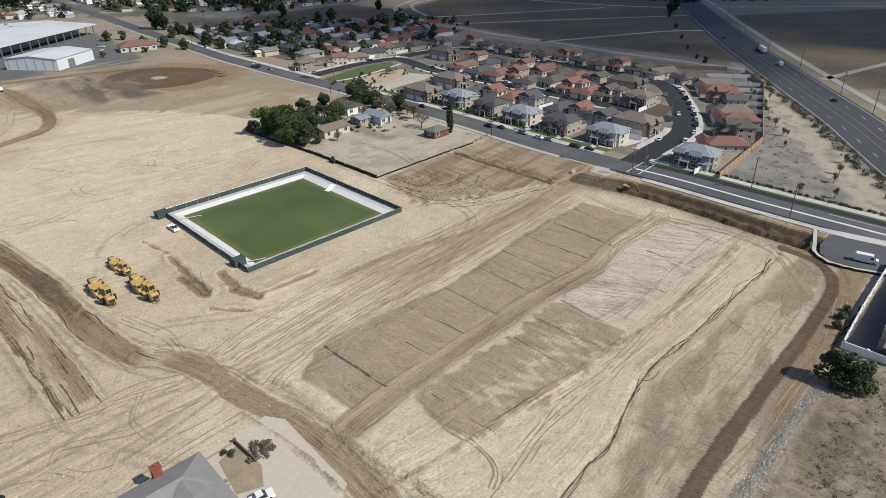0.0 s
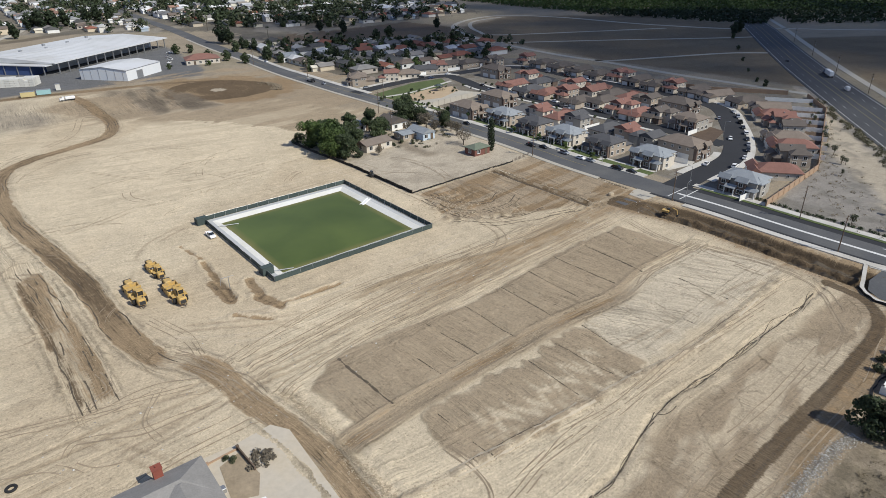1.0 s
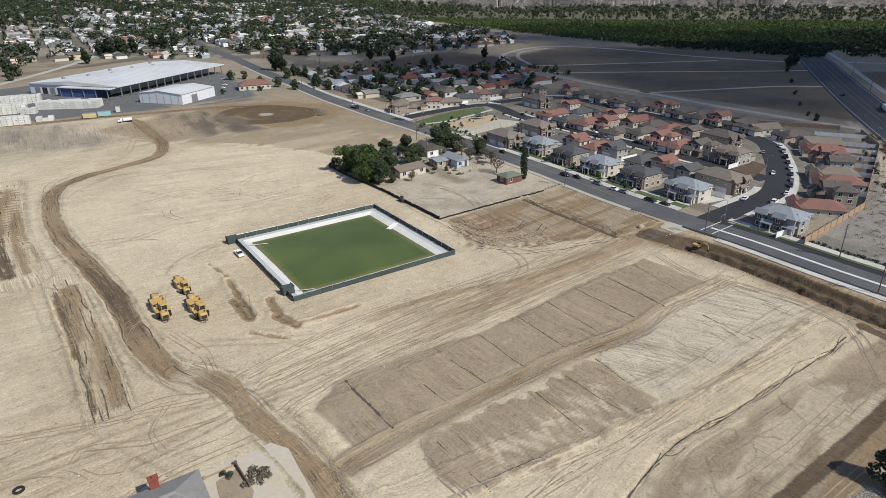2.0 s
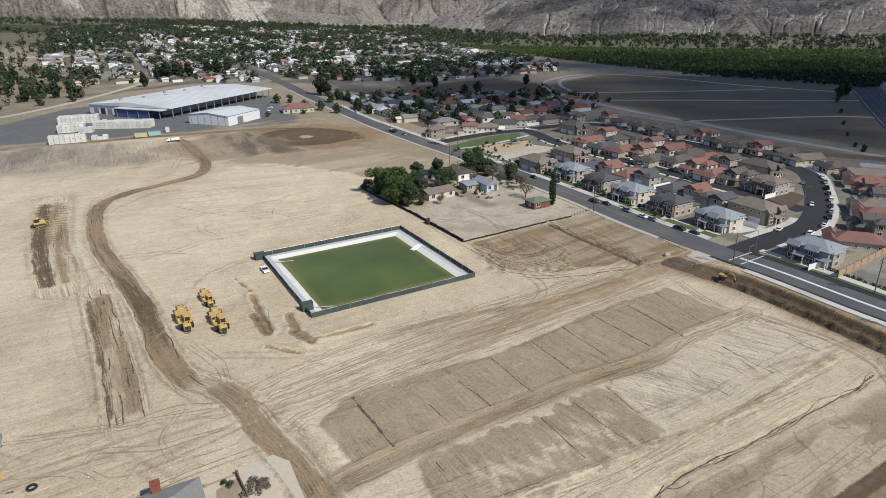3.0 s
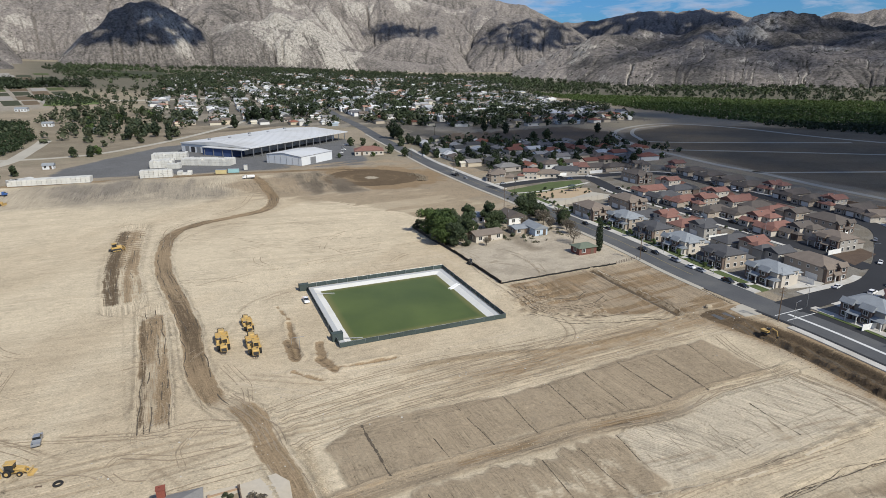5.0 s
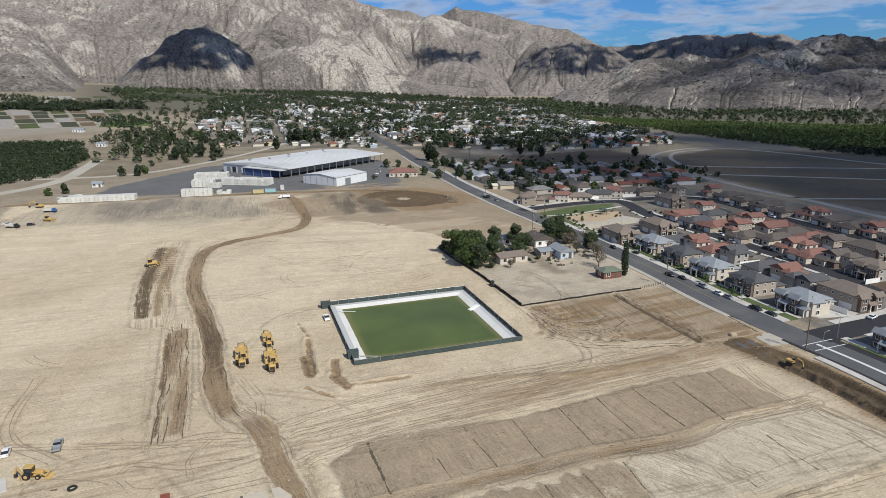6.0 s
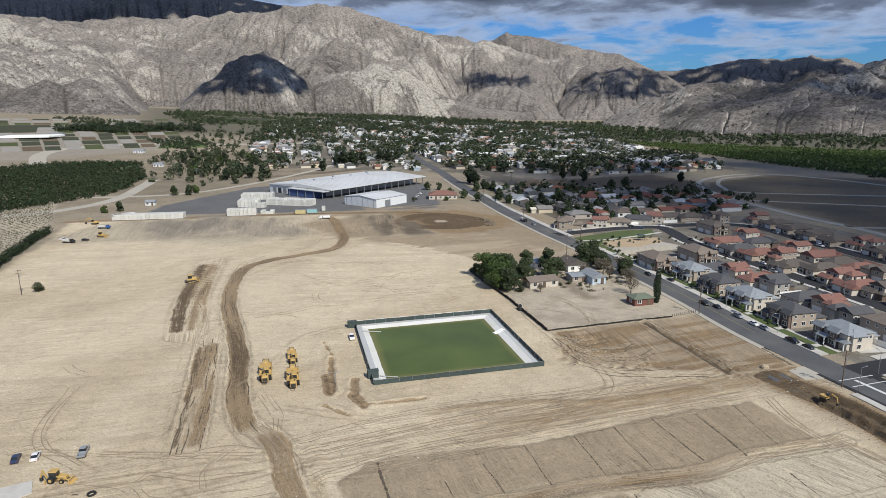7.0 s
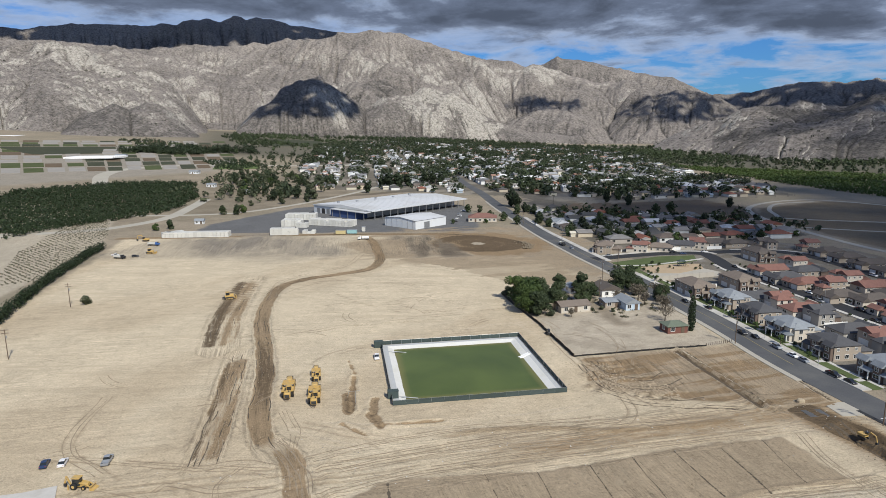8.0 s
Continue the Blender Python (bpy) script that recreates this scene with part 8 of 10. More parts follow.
ROOF_WORD = {"g": "slate-grey", "l": "light grey", "r": "terracotta red", "b": "brown", "t": "tan"}
WALL_WORD = ["tan", "cream", "grey", "brown"]


def gable_fill(x0, x1, y0, y1, z, rise, inset=0.45):
    """The upright triangles that close both ends of a gabled roof whose eaves span this area."""
    g = Shape()
    if (x1 - x0) >= (y1 - y0):
        m = (y0 + y1) / 2
        for xa in (x0 + inset, x1 - inset - 0.1):
            g.add([(xx, yy, zz) for xx in (xa, xa + 0.1) for yy, zz in ((y0 + inset, z - 0.2), (y1 - inset, z - 0.2), (m, z + rise * 0.94))], [(0, 1, 2), (5, 4, 3), (0, 3, 4, 1), (1, 4, 5, 2), (2, 5, 3, 0)])
    else:
        m = (x0 + x1) / 2
        for ya in (y0 + inset, y1 - inset - 0.1):
            g.add([(xx, yy, zz) for yy in (ya, ya + 0.1) for xx, zz in ((x0 + inset, z - 0.2), (x1 - inset, z - 0.2), (m, z + rise * 0.94))], [(0, 1, 2), (5, 4, 3), (0, 3, 4, 1), (1, 4, 5, 2), (2, 5, 3, 0)])
    return g


def tract_house(x, y, turn, form, tone, wall, seed=0):
    """A stucco house of the new estate, its front towards local -y. form: A broad two storeys with gabled bays and a porch,
    B long single storey with a gabled front, C stepped two storeys with a low front wing, D a long two-storey block."""
    storeys = {"A": "broad two-storey", "B": "long one-storey", "C": "stepped two-storey", "D": "long two-storey"}[form]
    root = thing("house", "%s %s stucco house with a %s tile roof" % (storeys, WALL_WORD[wall], ROOF_WORD[tone]), "house", stand(x, y, turn, size=0.86), group="estate houses")
    wm, rm, accent = M_STUCCO[wall], M_ROOF[tone], M_STUCCO[3] if tone != "r" else M_STUCCO[1]
    mirror = -1 if seed % 2 else 1

    def block(x0, x1, y0, y1, h, rise, gable=False, name="wall", mat=wm, parent=root, o=0.45):
        if mirror < 0:
            x0, x1 = -x1, -x0
        w_ = part(name, Shape().box(x0, x1, y0, y1, -0.3, h), mat, parent)
        roof = part("roof" if name == "wall" else name + "_roof", Shape().hip(x0 - o, x1 + o, y0 - o, y1 + o, h, rise, 0.2, gable), rm, root if name == "wall" else w_)
        if gable:
            part("gable", gable_fill(x0 - o, x1 + o, y0 - o, y1 + o, h, rise), mat, w_)
        return roof

    def win(kind, xx, yy, z, face):
        """face: f front, b back, l left, r right."""
        if mirror < 0:
            xx, face = -xx, {"l": "r", "r": "l"}.get(face, face)
        dx, dy, t_ = {"f": (0, -0.03, 0), "b": (0, 0.03, 180), "l": (-0.03, 0, 270), "r": (0.03, 0, 90)}[face]
        window(root, kind, xx + dx, yy + dy, z, t_)

    def posts(spots, h):
        for px, py in spots:
            part("porch_post", Shape().box(mirror * px - 0.14, mirror * px + 0.14, py - 0.14, py + 0.14, 0, h), M_TRIM, root)

    if form == "A":
        roof = block(-6.4, 6.4, -4.4, 5.4, 5.4, 2.1)
        for bx in (-4.4, 1.6):
            block(bx - 1.7, bx + 1.7, -5.5, -3.6, 5.0, 1.4, True, "bay", accent)
            win("m", bx, -5.5, 3.9, "f")
            win("w", bx, -5.5, 1.5, "f")
        block(2.6, 7.2, -3.0, 2.0, 4.9, 1.6, False, "side_wing")
        block(-5.4, 3.4, 5.0, 10.6, 2.8, 1.5, False, "garage_wing")
        part("porch_roof", Shape().hip(mirror * -1.4 - 1.9, mirror * -1.4 + 1.9, -7.2, -4.2, 2.7, 0.9, 0.18, True), rm, root)
        part("porch_roof", Shape().hip(mirror * 5.0 - 1.9, mirror * 5.0 + 1.9, -6.0, -2.8, 2.7, 0.9, 0.18, True), rm, root)
        posts(((-3.0, -7.0), (0.2, -7.0), (3.4, -5.8), (6.6, -5.8)), 2.6)
        for yy in (-3.0, 0.4, 3.6):
            win("s", -6.4, yy, 4.1, "l")
            win("m", -6.4, yy, 1.5, "l")
        for yy in (2.9, 4.4):
            win("s", 6.4, yy, 4.1, "r")
        win("m", 7.2, -0.6, 3.7, "r")
        win("m", 7.2, -0.6, 1.4, "r")
        for xx in (-3.6, 0.4, 4.2):
            win("m", xx, 5.4, 4.2, "b")
        part("front_door", DOOR, None, root, m=pose(mirror * -1.4, -4.44, 0.05))
        part("garage_door", GARAGE, None, root, m=pose(mirror * -1.0, 10.63, 0.05, 0, 0, 180))
        ridge = (5.4, 2.1)
    elif form == "B":
        roof = block(-4.6, 4.6, -6.4, 8.6, 3.0, 2.3, seed % 3 == 0)
        block(-4.9, -0.6, -8.6, -5.4, 2.9, 1.6, True, "bay", wm)
        block(0.6, 5.4, -8.2, -4.0, 2.9, 1.7, True, "garage_wing", accent if seed % 2 else wm)
        part("garage_door", GARAGE, None, root, m=pose(mirror * 3.0, -8.23, 0.05) @ Matrix.Diagonal((0.8, 1, 1, 1)))
        win("w", -2.7, -8.6, 1.6, "f")
        for yy in (-3.6, 0.2, 3.8, 7.0):
            win("m", 4.6, yy, 1.6, "r")
            win("s", -4.6, yy, 1.6, "l")
        win("w", 0.4, 8.6, 1.6, "b")
        part("front_door", DOOR, None, root, m=pose(mirror * 0.0, -6.44, 0.05))
        posts(((-0.3, -7.8),), 2.7)
        ridge = (3.0, 2.3)
    elif form == "C":
        roof = block(-4.4, 2.4, -2.6, 6.0, 5.3, 1.7, True)
        block(2.0, 6.2, 0.2, 7.2, 5.0, 1.5, False, "side_wing")
        block(-4.8, 0.2, -6.2, -2.2, 2.8, 1.4, seed % 2 == 0, "front_wing", wm)
        block(0.4, 3.6, -4.6, -2.0, 2.7, 0.9, False, "porch_wing", accent)
        win("w", -2.3, -6.2, 1.5, "f")
        for xx in (-3.0, 0.6):
            win("m", xx, -2.6, 4.1, "f")
        win("m", 4.1, 0.2, 3.9, "f")
        for yy in (-1.0, 2.0, 4.8):
            win("s", -4.4, yy, 4.0, "l")
            win("m", -4.4, yy, 1.5, "l")
        for yy in (1.8, 5.2):
            win("m", 6.2, yy, 3.8, "r")
            win("m", 6.2, yy, 1.5, "r")
        win("m", -1.0, 6.0, 4.0, "b")
        part("garage_door", GARAGE, None, root, m=pose(mirror * -1.2, 6.03, 0.05, 0, 0, 180))
        part("front_door", DOOR, None, root, m=pose(mirror * 2.0, -4.64, 0.05))
        ridge = (5.3, 1.7)
    else:
        mirror = 1
        roof = block(-5.4, 5.4, -7.6, 8.4, 5.5, 2.4)
        for bx in (-3.4, 3.0):
            block(bx - 1.7, bx + 1.7, -8.8, -7.0, 5.1, 1.4, True, "bay", accent)
            win("m", bx, -8.8, 4.0, "f")
            win("w", bx, -8.8, 1.5, "f")
        part("porch_roof", Shape().hip(-1.9, 1.6, -9.8, -7.4, 2.7, 0.9, 0.18, True), rm, root)
        posts(((-1.6, -9.6), (1.3, -9.6)), 2.6)
        part("front_door", DOOR, None, root, m=pose(-0.2, -7.64, 0.05))
        for yy in (-5.0, -1.6, 1.8, 5.2):
            win("s", -5.4, yy, 4.2, "l")
            win("m", 5.4, yy, 4.2, "r")
            win("m", 5.4, yy, 1.5, "r")
        for yy in (-3.4, 3.6):
            part("garage_door", GARAGE, None, root, m=pose(-5.43, yy, 0.05, 0, 0, 270))
        win("m", 0.0, 8.4, 4.2, "b")
        ridge = (5.5, 2.4)
    part("ridge_vent", Shape().box(-0.25, 0.25, 1.2, 1.7, ridge[0] + ridge[1] * 0.55, ridge[0] + ridge[1] * 0.55 + 0.6), M_STEEL, roof)
    return root


FACE = -53.5               # turn of a house whose front looks across at the street
SIDE = 36.5                # turn of one whose front looks along it
for turn, row in ((FACE, ((12.6, 249.4, "AlA"), (22.8, 233.8, "AgA"), (32.0, 220.4, "AlB"), (43.0, 206.8, "AgA"), (55.0, 192.8, "AlB"))),
                  (SIDE, ((-1.0, 261.5, "DtA"), (14.0, 280.5, "DtA"), (69.2, 202.4, "DtA"), (18.8, 346.0, "DbA"), (88.4, 260.0, "DbA"))),
                  (FACE + 180, ((21.0, 259.2, "BgC"), (30.2, 256.4, "CrB"), (37.0, 249.0, "BrB"), (42.6, 243.0, "CgC"), (50.6, 229.6, "BgC"), (57.0, 222.6, "CrA"), (61.5, 212.6, "CgC"))),
                  (FACE, ((24.0, 313.5, "BrB"), (30.6, 300.6, "BgC"), (38.2, 293.4, "BrA"), (46.0, 291.0, "CrA"), (48.8, 275.5, "BbA"), (59.4, 274.5, "BbB"), (63.6, 260.6, "CrB"), (68.6, 251.6, "BrB"), (74.8, 245.6, "CbB"), (83.0, 234.2, "AtC"))),
                  (FACE + 180, ((36.0, 332.5, "CrB"), (39.4, 318.6, "BgA"), (55.4, 309.0, "CrB"), (62.6, 299.0, "BrB"), (68.4, 288.6, "BbA"), (74.0, 280.6, "BrA"), (80.2, 272.0, "CbA"))),
                  (FACE, ((-6.3, 374.5, "BbB"), (5.6, 378.5, "BbA"), (18.9, 379.5, "CbA"), (40.6, 386.0, "CrA"), (49.6, 373.4, "BbA"), (57.4, 360.6, "BbA"), (65.0, 348.0, "BbA"), (72.8, 335.6, "BbA"), (82.4, 329.6, "CrB"), (88.6, 318.6, "BbA"),
                          (94.2, 307.4, "BbA"), (100.2, 300.6, "CrB"), (107.4, 291.4, "BbA"))),
                  (FACE - 20, ((113.0, 281.4, "BtB"), (121.0, 268.6, "BbA"))),
                  (FACE - 50, ((125.4, 256.0, "BtA"), (121.5, 244.5, "BrB"), (118.2, 234.0, "CrA"), (115.2, 222.6, "CbB"), (109.8, 212.8, "BtA"), (106.6, 203.0, "BrB"), (98.6, 191.6, "CbA"), (88.2, 178.6, "BrB"))),
                  (FACE + 2, ((73.4, 166.6, "AlC"),)),
                  (FACE - 30, ((-55.5, 332.7, "AtA"), (-39.6, 341.2, "CrB"), (-30.2, 348.6, "BtB"), (-20.6, 361.0, "BgB"), (-14.0, 366.0, "CrB")))):
    for k, (x, y, code) in enumerate(row):
        tract_house(x, y, turn, code[0], code[1], "ABC".index(code[2]), k)


def white_fence(a, b):
    s = Shape()
    d = Vector((b[0] - a[0], b[1] - a[1]))
    root = thing("vinyl_fence", "white vinyl privacy fence between back yards", "fence", pose(a[0], a[1], at(*a), 0, 0, math.degrees(math.atan2(d.y, d.x))), group="white yard fences")
    n = max(2, round(d.length / 2.4))
    w = d.length / n
    for i in range(n):
        part("panel", Shape().box(i * w + 0.06, (i + 1) * w - 0.06, -0.03, 0.03, 0.05, 1.75), M_WHITE, root)
        part("post", Shape().box(i * w - 0.07, i * w + 0.07, -0.07, 0.07, 0, 1.9), M_WHITE, root)


for a, b in (((130, 262), (147, 254)), ((128, 250), (143, 244)), ((125, 240), (137, 233.5)), ((121, 229), (131.5, 223)), ((117, 217.5), (125, 212.5)), ((112.5, 206.5), (119, 202)), ((107, 196), (112.5, 192)),
             ((134, 277), (152, 270)), ((74, 162), (79.5, 167)), ((79.5, 167), (83, 171.5)), ((69, 158.6), (75, 162.5)), ((62, 196), (66.5, 191)), ((53, 196), (60, 201.5)), ((48, 204), (53.5, 211)),
             ((-3, 269), (6, 276)), ((17, 246), (23, 251)), ((37, 214), (43, 219)), ((29, 226), (34, 231)), ((27, 263), (33, 259)), ((40, 248), (45, 243)), ((52, 231), (56, 226)), ((30, 312), (36, 306)), ((56, 283), (61, 279)),
             ((88, 246), (93, 252)), ((79, 224), (84, 228))):
    white_fence(a, b)
# between the back yards of the inner rows
for line in ([(15.0, 276.5), (22.5, 257.0), (35.0, 242.0), (47.0, 224.5), (60.0, 211.0)], [(23.0, 305.0), (38.0, 288.7), (50.0, 272.5), (64.0, 259.0)],
             [(31.0, 329.0), (40.0, 317.5), (51.0, 305.7), (58.5, 292.0), (72.0, 275.5)], [(41.5, 377.0), (54.0, 362.0), (61.0, 350.0), (76.0, 330.0), (90.0, 313.0), (105.0, 297.0)],
             [(-37.5, 342), (-18, 355), (1.5, 369), (21, 381)]):
    for (x0, y0), (x1, y1) in zip(line[:-1], line[1:]):
        mx, my = (x0 + x1) / 2, (y0 + y1) / 2
        white_fence((mx + 1.5, my + 1.1), (mx + 8.5, my + 6.2))


def block_wall(name, pts, height, material, label):
    """A garden wall of separate bays with piers."""
    root = thing(name, label, "wall")
    line = [Vector(p) for p in pts]
    for p, q in zip(line[:-1], line[1:]):
        n = max(1, round((q - p).length / 4.0))
        a = math.degrees(math.atan2(q.y - p.y, q.x - p.x))
        for i in range(n):
            s = p.lerp(q, i / n)
            w = (q - p).length / n
            part("bay", Shape().box(0.0, w, -0.1, 0.1, -0.4, height), material, root, m=pose(s.x, s.y, at(s.x, s.y), 0, 0, a))
            part("pier", Shape().box(-0.2, 0.2, -0.2, 0.2, -0.4, height + 0.15), material, root, m=pose(s.x, s.y, at(s.x, s.y), 0, 0, a))


block_wall("estate_wall", [(74.5, 154.5), (105, 183), (148.5, 254), (155.5, 281)], 2.0, M_WALLTAN, "tan block wall behind the back yards")
block_wall("estate_wall", [(150, 288), (118, 300), (92, 326), (70, 352), (58, 372)], 1.9, M_WALLTAN, "tan block wall between houses and dry field")
block_wall("park_wall", [(-19, 276), (3, 297)], 2.2, surface("pale block wall", (0.42, 0.39, 0.34), 0.9, 0.1, 3, 0.4, 0.1), "pale rendered wall beside the park")

# front lawns and drives
structure("front_garden", ribbon(cut(STREET, 104, 240), 8.0, 11.8, 0.15), M_LAWN, "strip of front lawns", "lawn")
for k in range(9):
    p, a = along(STREET, 110 + 14.5 * k)
    single("garden_path", Shape().box(-0.9, 0.9, -11.8, -8.0, 0.0, 0.19), M_WALK, "pale concrete path across the front lawn", "path", pose(p.x, p.y, 0, 0, 0, a))
structure("drive_court", slab([(58.5, 186), (68, 191), (78, 205), (70, 213), (60, 203), (54, 196)], 0.11), M_WALK, "pale concrete drive court behind the corner house", "pavement")
structure("corner_garden", slab([(84, 214), (95, 229), (91, 238), (80, 226)], 0.13), M_MULCH, "brown mulch garden at the corner", "garden")
structure("second_row_drive", slab([(17, 262), (48, 215), (52, 218), (21, 266)], 0.09), M_WALK, "pale concrete drive strip between houses", "pavement")
structure("third_row_drive", slab([(26, 318), (72, 262), (75, 265), (30, 322)], 0.09), M_ASPHALT, "narrow drive between house rows", "pavement")
structure("back_yards_east", slab([(112, 196), (117, 203), (136, 232), (148, 256), (136, 262), (126, 240)], 0.08), M_MULCH, "bare brown back yards", "garden")

# pocket park
structure("park_lawn", slab([(-45, 306), (-33, 293), (-22, 304), (-8, 330), (-11, 343), (-27, 332)], 0.13), M_LAWN, "green park lawn", "lawn")
structure("park_play_sand", slab([(-30, 302), (-24, 291), (-12, 296), (-3, 312), (-6, 322), (-18, 316)], 0.16), M_SAND, "tan play sand in the park", "playground")
structure("park_path", ribbon(smooth_line([(-40, 300), (-28, 308), (-16, 322), (-6, 336)]), -0.9, 0.9, 0.18), M_WALK, "curved pale park path", "path")
structure("park_yard", slab([(-33, 291), (-21, 277), (4, 298), (8, 306), (-3, 312), (-12, 296), (-24, 291)], 0.12), M_PALEDIRT, "pale gravel beside the park", "garden")


def play_frame(m):
    root = thing("play_structure", "small dark green climbing frame in the park", "playground", m)
    for x, y in ((-1.5, -1), (1.5, -1), (-1.5, 1), (1.5, 1)):
        part("post", Shape().tube((x, y, 0), (x, y, 2.6), 0.08), M_SCREEN, root)
    part("deck", Shape().box(-1.6, 1.6, -1.1, 1.1, 1.2, 1.32), M_SCREEN, root)
    part("canopy", Shape().hip(-1.9, 1.9, -1.4, 1.4, 2.6, 0.8, 0.1), M_SCREEN, root)
    part("slide", Shape().side([(1.6, 1.2), (3.6, 0.1), (3.8, 0.1), (1.8, 1.4)], -0.35, 0.35), M_YELLOW, root)


play_frame(stand(-13, 312, 30, 0.16))


# ---------------------------------------------------------------- the old farm lot
def cottage(name, x, y, turn, w, d, h, rise, wall, roof, label, gable=True, extra=None):
    root = thing(name, label, "house", stand(x, y, turn))
    part("wall", Shape().box(-w / 2, w / 2, -d / 2, d / 2, -0.3, h), wall, root)
    s = Shape().hip(-w / 2 - 0.4, w / 2 + 0.4, -d / 2 - 0.4, d / 2 + 0.4, h, rise, 0.15, gable)
    if gable:
        if w >= d:
            part("gable_end", Shape().add([(w / 2, -d / 2, h - 0.1), (w / 2, d / 2, h - 0.1), (w / 2, 0, h + rise * 0.9), (-w / 2, -d / 2, h - 0.1), (-w / 2, d / 2, h - 0.1), (-w / 2, 0, h + rise * 0.9)], [(0, 1, 2), (4, 3, 5)]), wall, root)
        else:
            part("gable_end", Shape().add([(-w / 2, -d / 2, h - 0.1), (w / 2, -d / 2, h - 0.1), (0, -d / 2, h + rise * 0.9), (-w / 2, d / 2, h - 0.1), (w / 2, d / 2, h - 0.1), (0, d / 2, h + rise * 0.9)], [(0, 1, 2), (4, 3, 5)]), wall, root)
    part("roof", s, roof, root)
    for k in range(max(2, int(w / 3))):
        xx = -w / 2 + w * (k + 0.5) / max(2, int(w / 3))
        if k == 1:
            part("front_door", DOOR, None, root, m=pose(xx, -d / 2 - 0.04, 0.05))
        else:
            window(root, "m", xx, -d / 2 - 0.03, 1.5, 0)
    window(root, "m", w / 2 + 0.03, -d / 5, 1.5, 90)
    window(root, "s", w / 2 + 0.03, d / 4, 1.5, 90)
    window(root, "m", -w / 2 - 0.03, 0, 1.5, 270)
    return root


M_PALEBLUE = surface("pale blue boards", (0.46, 0.55, 0.64), 0.8, 0.06, 4, 0.5, 0.05)
M_OLDRED = surface("dull red boards", (0.17, 0.075, 0.06), 0.9, 0.15, 4, 0.5, 0.1)
M_GREENROOF = surface("faded green roof", (0.14, 0.165, 0.125), 0.9, 0.15, 3, 0.5, 0.2)
cottage("farmhouse", -38.2, 217.6, 42, 11.5, 7, 2.6, 1.2, M_STUCCO[1], M_ROOF["t"], "low cream farmhouse with a tan roof among trees")
cottage("farmhouse", -32.8, 246.0, 40, 8, 10, 2.9, 1.9, M_WHITE, M_ROOF["b"], "white cottage with a brown gabled roof")
cottage("cottage", -21.0, 230.5, 38, 5.4, 9.5, 2.8, 1.4, M_PALEBLUE, M_ROOF["l"], "pale blue cottage with a grey roof")
cottage("shed", -27.2, 229.5, 38, 6.0, 6.0, 2.3, 0.6, M_STUCCO[0], M_ROOF["l"], "low open shed with a pale roof")
cottage("garage", -45.5, 243.0, 40, 5.0, 6.0, 2.6, 1.0, M_WHITE, M_ROOF["l"], "small white outbuilding behind the trees")
cottage("shed", -1.2, 208.8, 38, 7.0, 5.2, 2.5, 1.2, M_OLDRED, M_GREENROOF, "old dull red shed with a faded green roof", False)
cottage("storage_shed", 8.5, 292, 38, 6, 3, 2.4, 0.3, M_WALLTAN, M_ROOF["l"], "flat storage shed beside the park")


# ---------------------------------------------------------------- house and walled building at the near edges
def near_house():
    root = thing("bungalow", "low grey-roofed bungalow with a red brick chimney", "house", pose(-52.6, 57.0, 0, 0, 0, 37))
    part("wall", Shape().box(-8.5, 5.0, -3.6, 3.6, -0.3, 2.5).box(-2.5, 5.0, -9.5, -3.6, -0.3, 2.5), M_STUCCO[1], root)
    roof = Shape().hip(-9.1, 5.6, -4.2, 4.2, 2.5, 1.5, 0.2).hip(-3.1, 5.6, -10.2, 3.2, 2.52, 1.45, 0.2)
    part("roof", roof, surface("grey shingle", (0.25, 0.24, 0.225), 0.9, 0.2, 4.0, 0.5, 0.3), root, "worn grey shingle roof")
    c = part("chimney", Shape().box(-0.9, 0.3, 3.3, 4.4, -0.2, 4.2), M_BRICKRED, root, "red brick chimney")
    part("chimney_cap", Shape().box(-1.0, 0.4, 3.2, 4.5, 4.2, 4.3).tube((-0.3, 3.85, 4.3), (-0.3, 3.85, 4.55), 0.15), M_BRICKRED, c)
    for x in (-6.5, -3.5, 2.5):
        window(root, "m", x, 3.63, 1.4, 180)
    window(root, "w", 5.03, 0.5, 1.4, 90)
    window(root, "m", 5.03, -6.5, 1.4, 90)
    part("front_door", DOOR, None, root, m=pose(5.04, -3.0, 0.05, 0, 0, 90))
    part("air_unit", Shape().soft(5.6, 6.5, -2.2, -1.3, 0, 0.9, 0.08), M_STEEL, root, "grey air conditioner")


near_house()
structure("driveway", slab([(-64, 55), (-60, 59.5), (-47.6, 68.2), (-43.2, 72.4), (-40, 71.2), (-30.5, 57.5), (-36, 46), (-58, 44)], 0.09, 0.3), surface("old concrete", (0.50, 0.445, 0.36), 0.9, 0.16, 1.0, 0.1, 0.1, dirt=(0.47, 0.40, 0.295)), "worn pale concrete driveway", "driveway")
structure("side_garden", slab([(-48.5, 63.8), (-46.5, 66.6), (-42.4, 62.4), (-41.6, 58.5), (-45, 57.6)], 0.13, 0.2), surface("dry garden soil", (0.30, 0.24, 0.165), 0.95, 0.3, 2.0, 0.4, 0.3), "dry grassy garden bed", "garden")
block_wall("garden_wall", [(-46.8, 67.2), (-43.2, 63.0)], 0.8, M_TIMBER, "short dark retaining wall by the driveway")
block_wall("garden_kerb", [(-50.4, 64.3), (-46.9, 67.3)], 0.35, M_WALLTAN, "low tan kerb beside the garden")


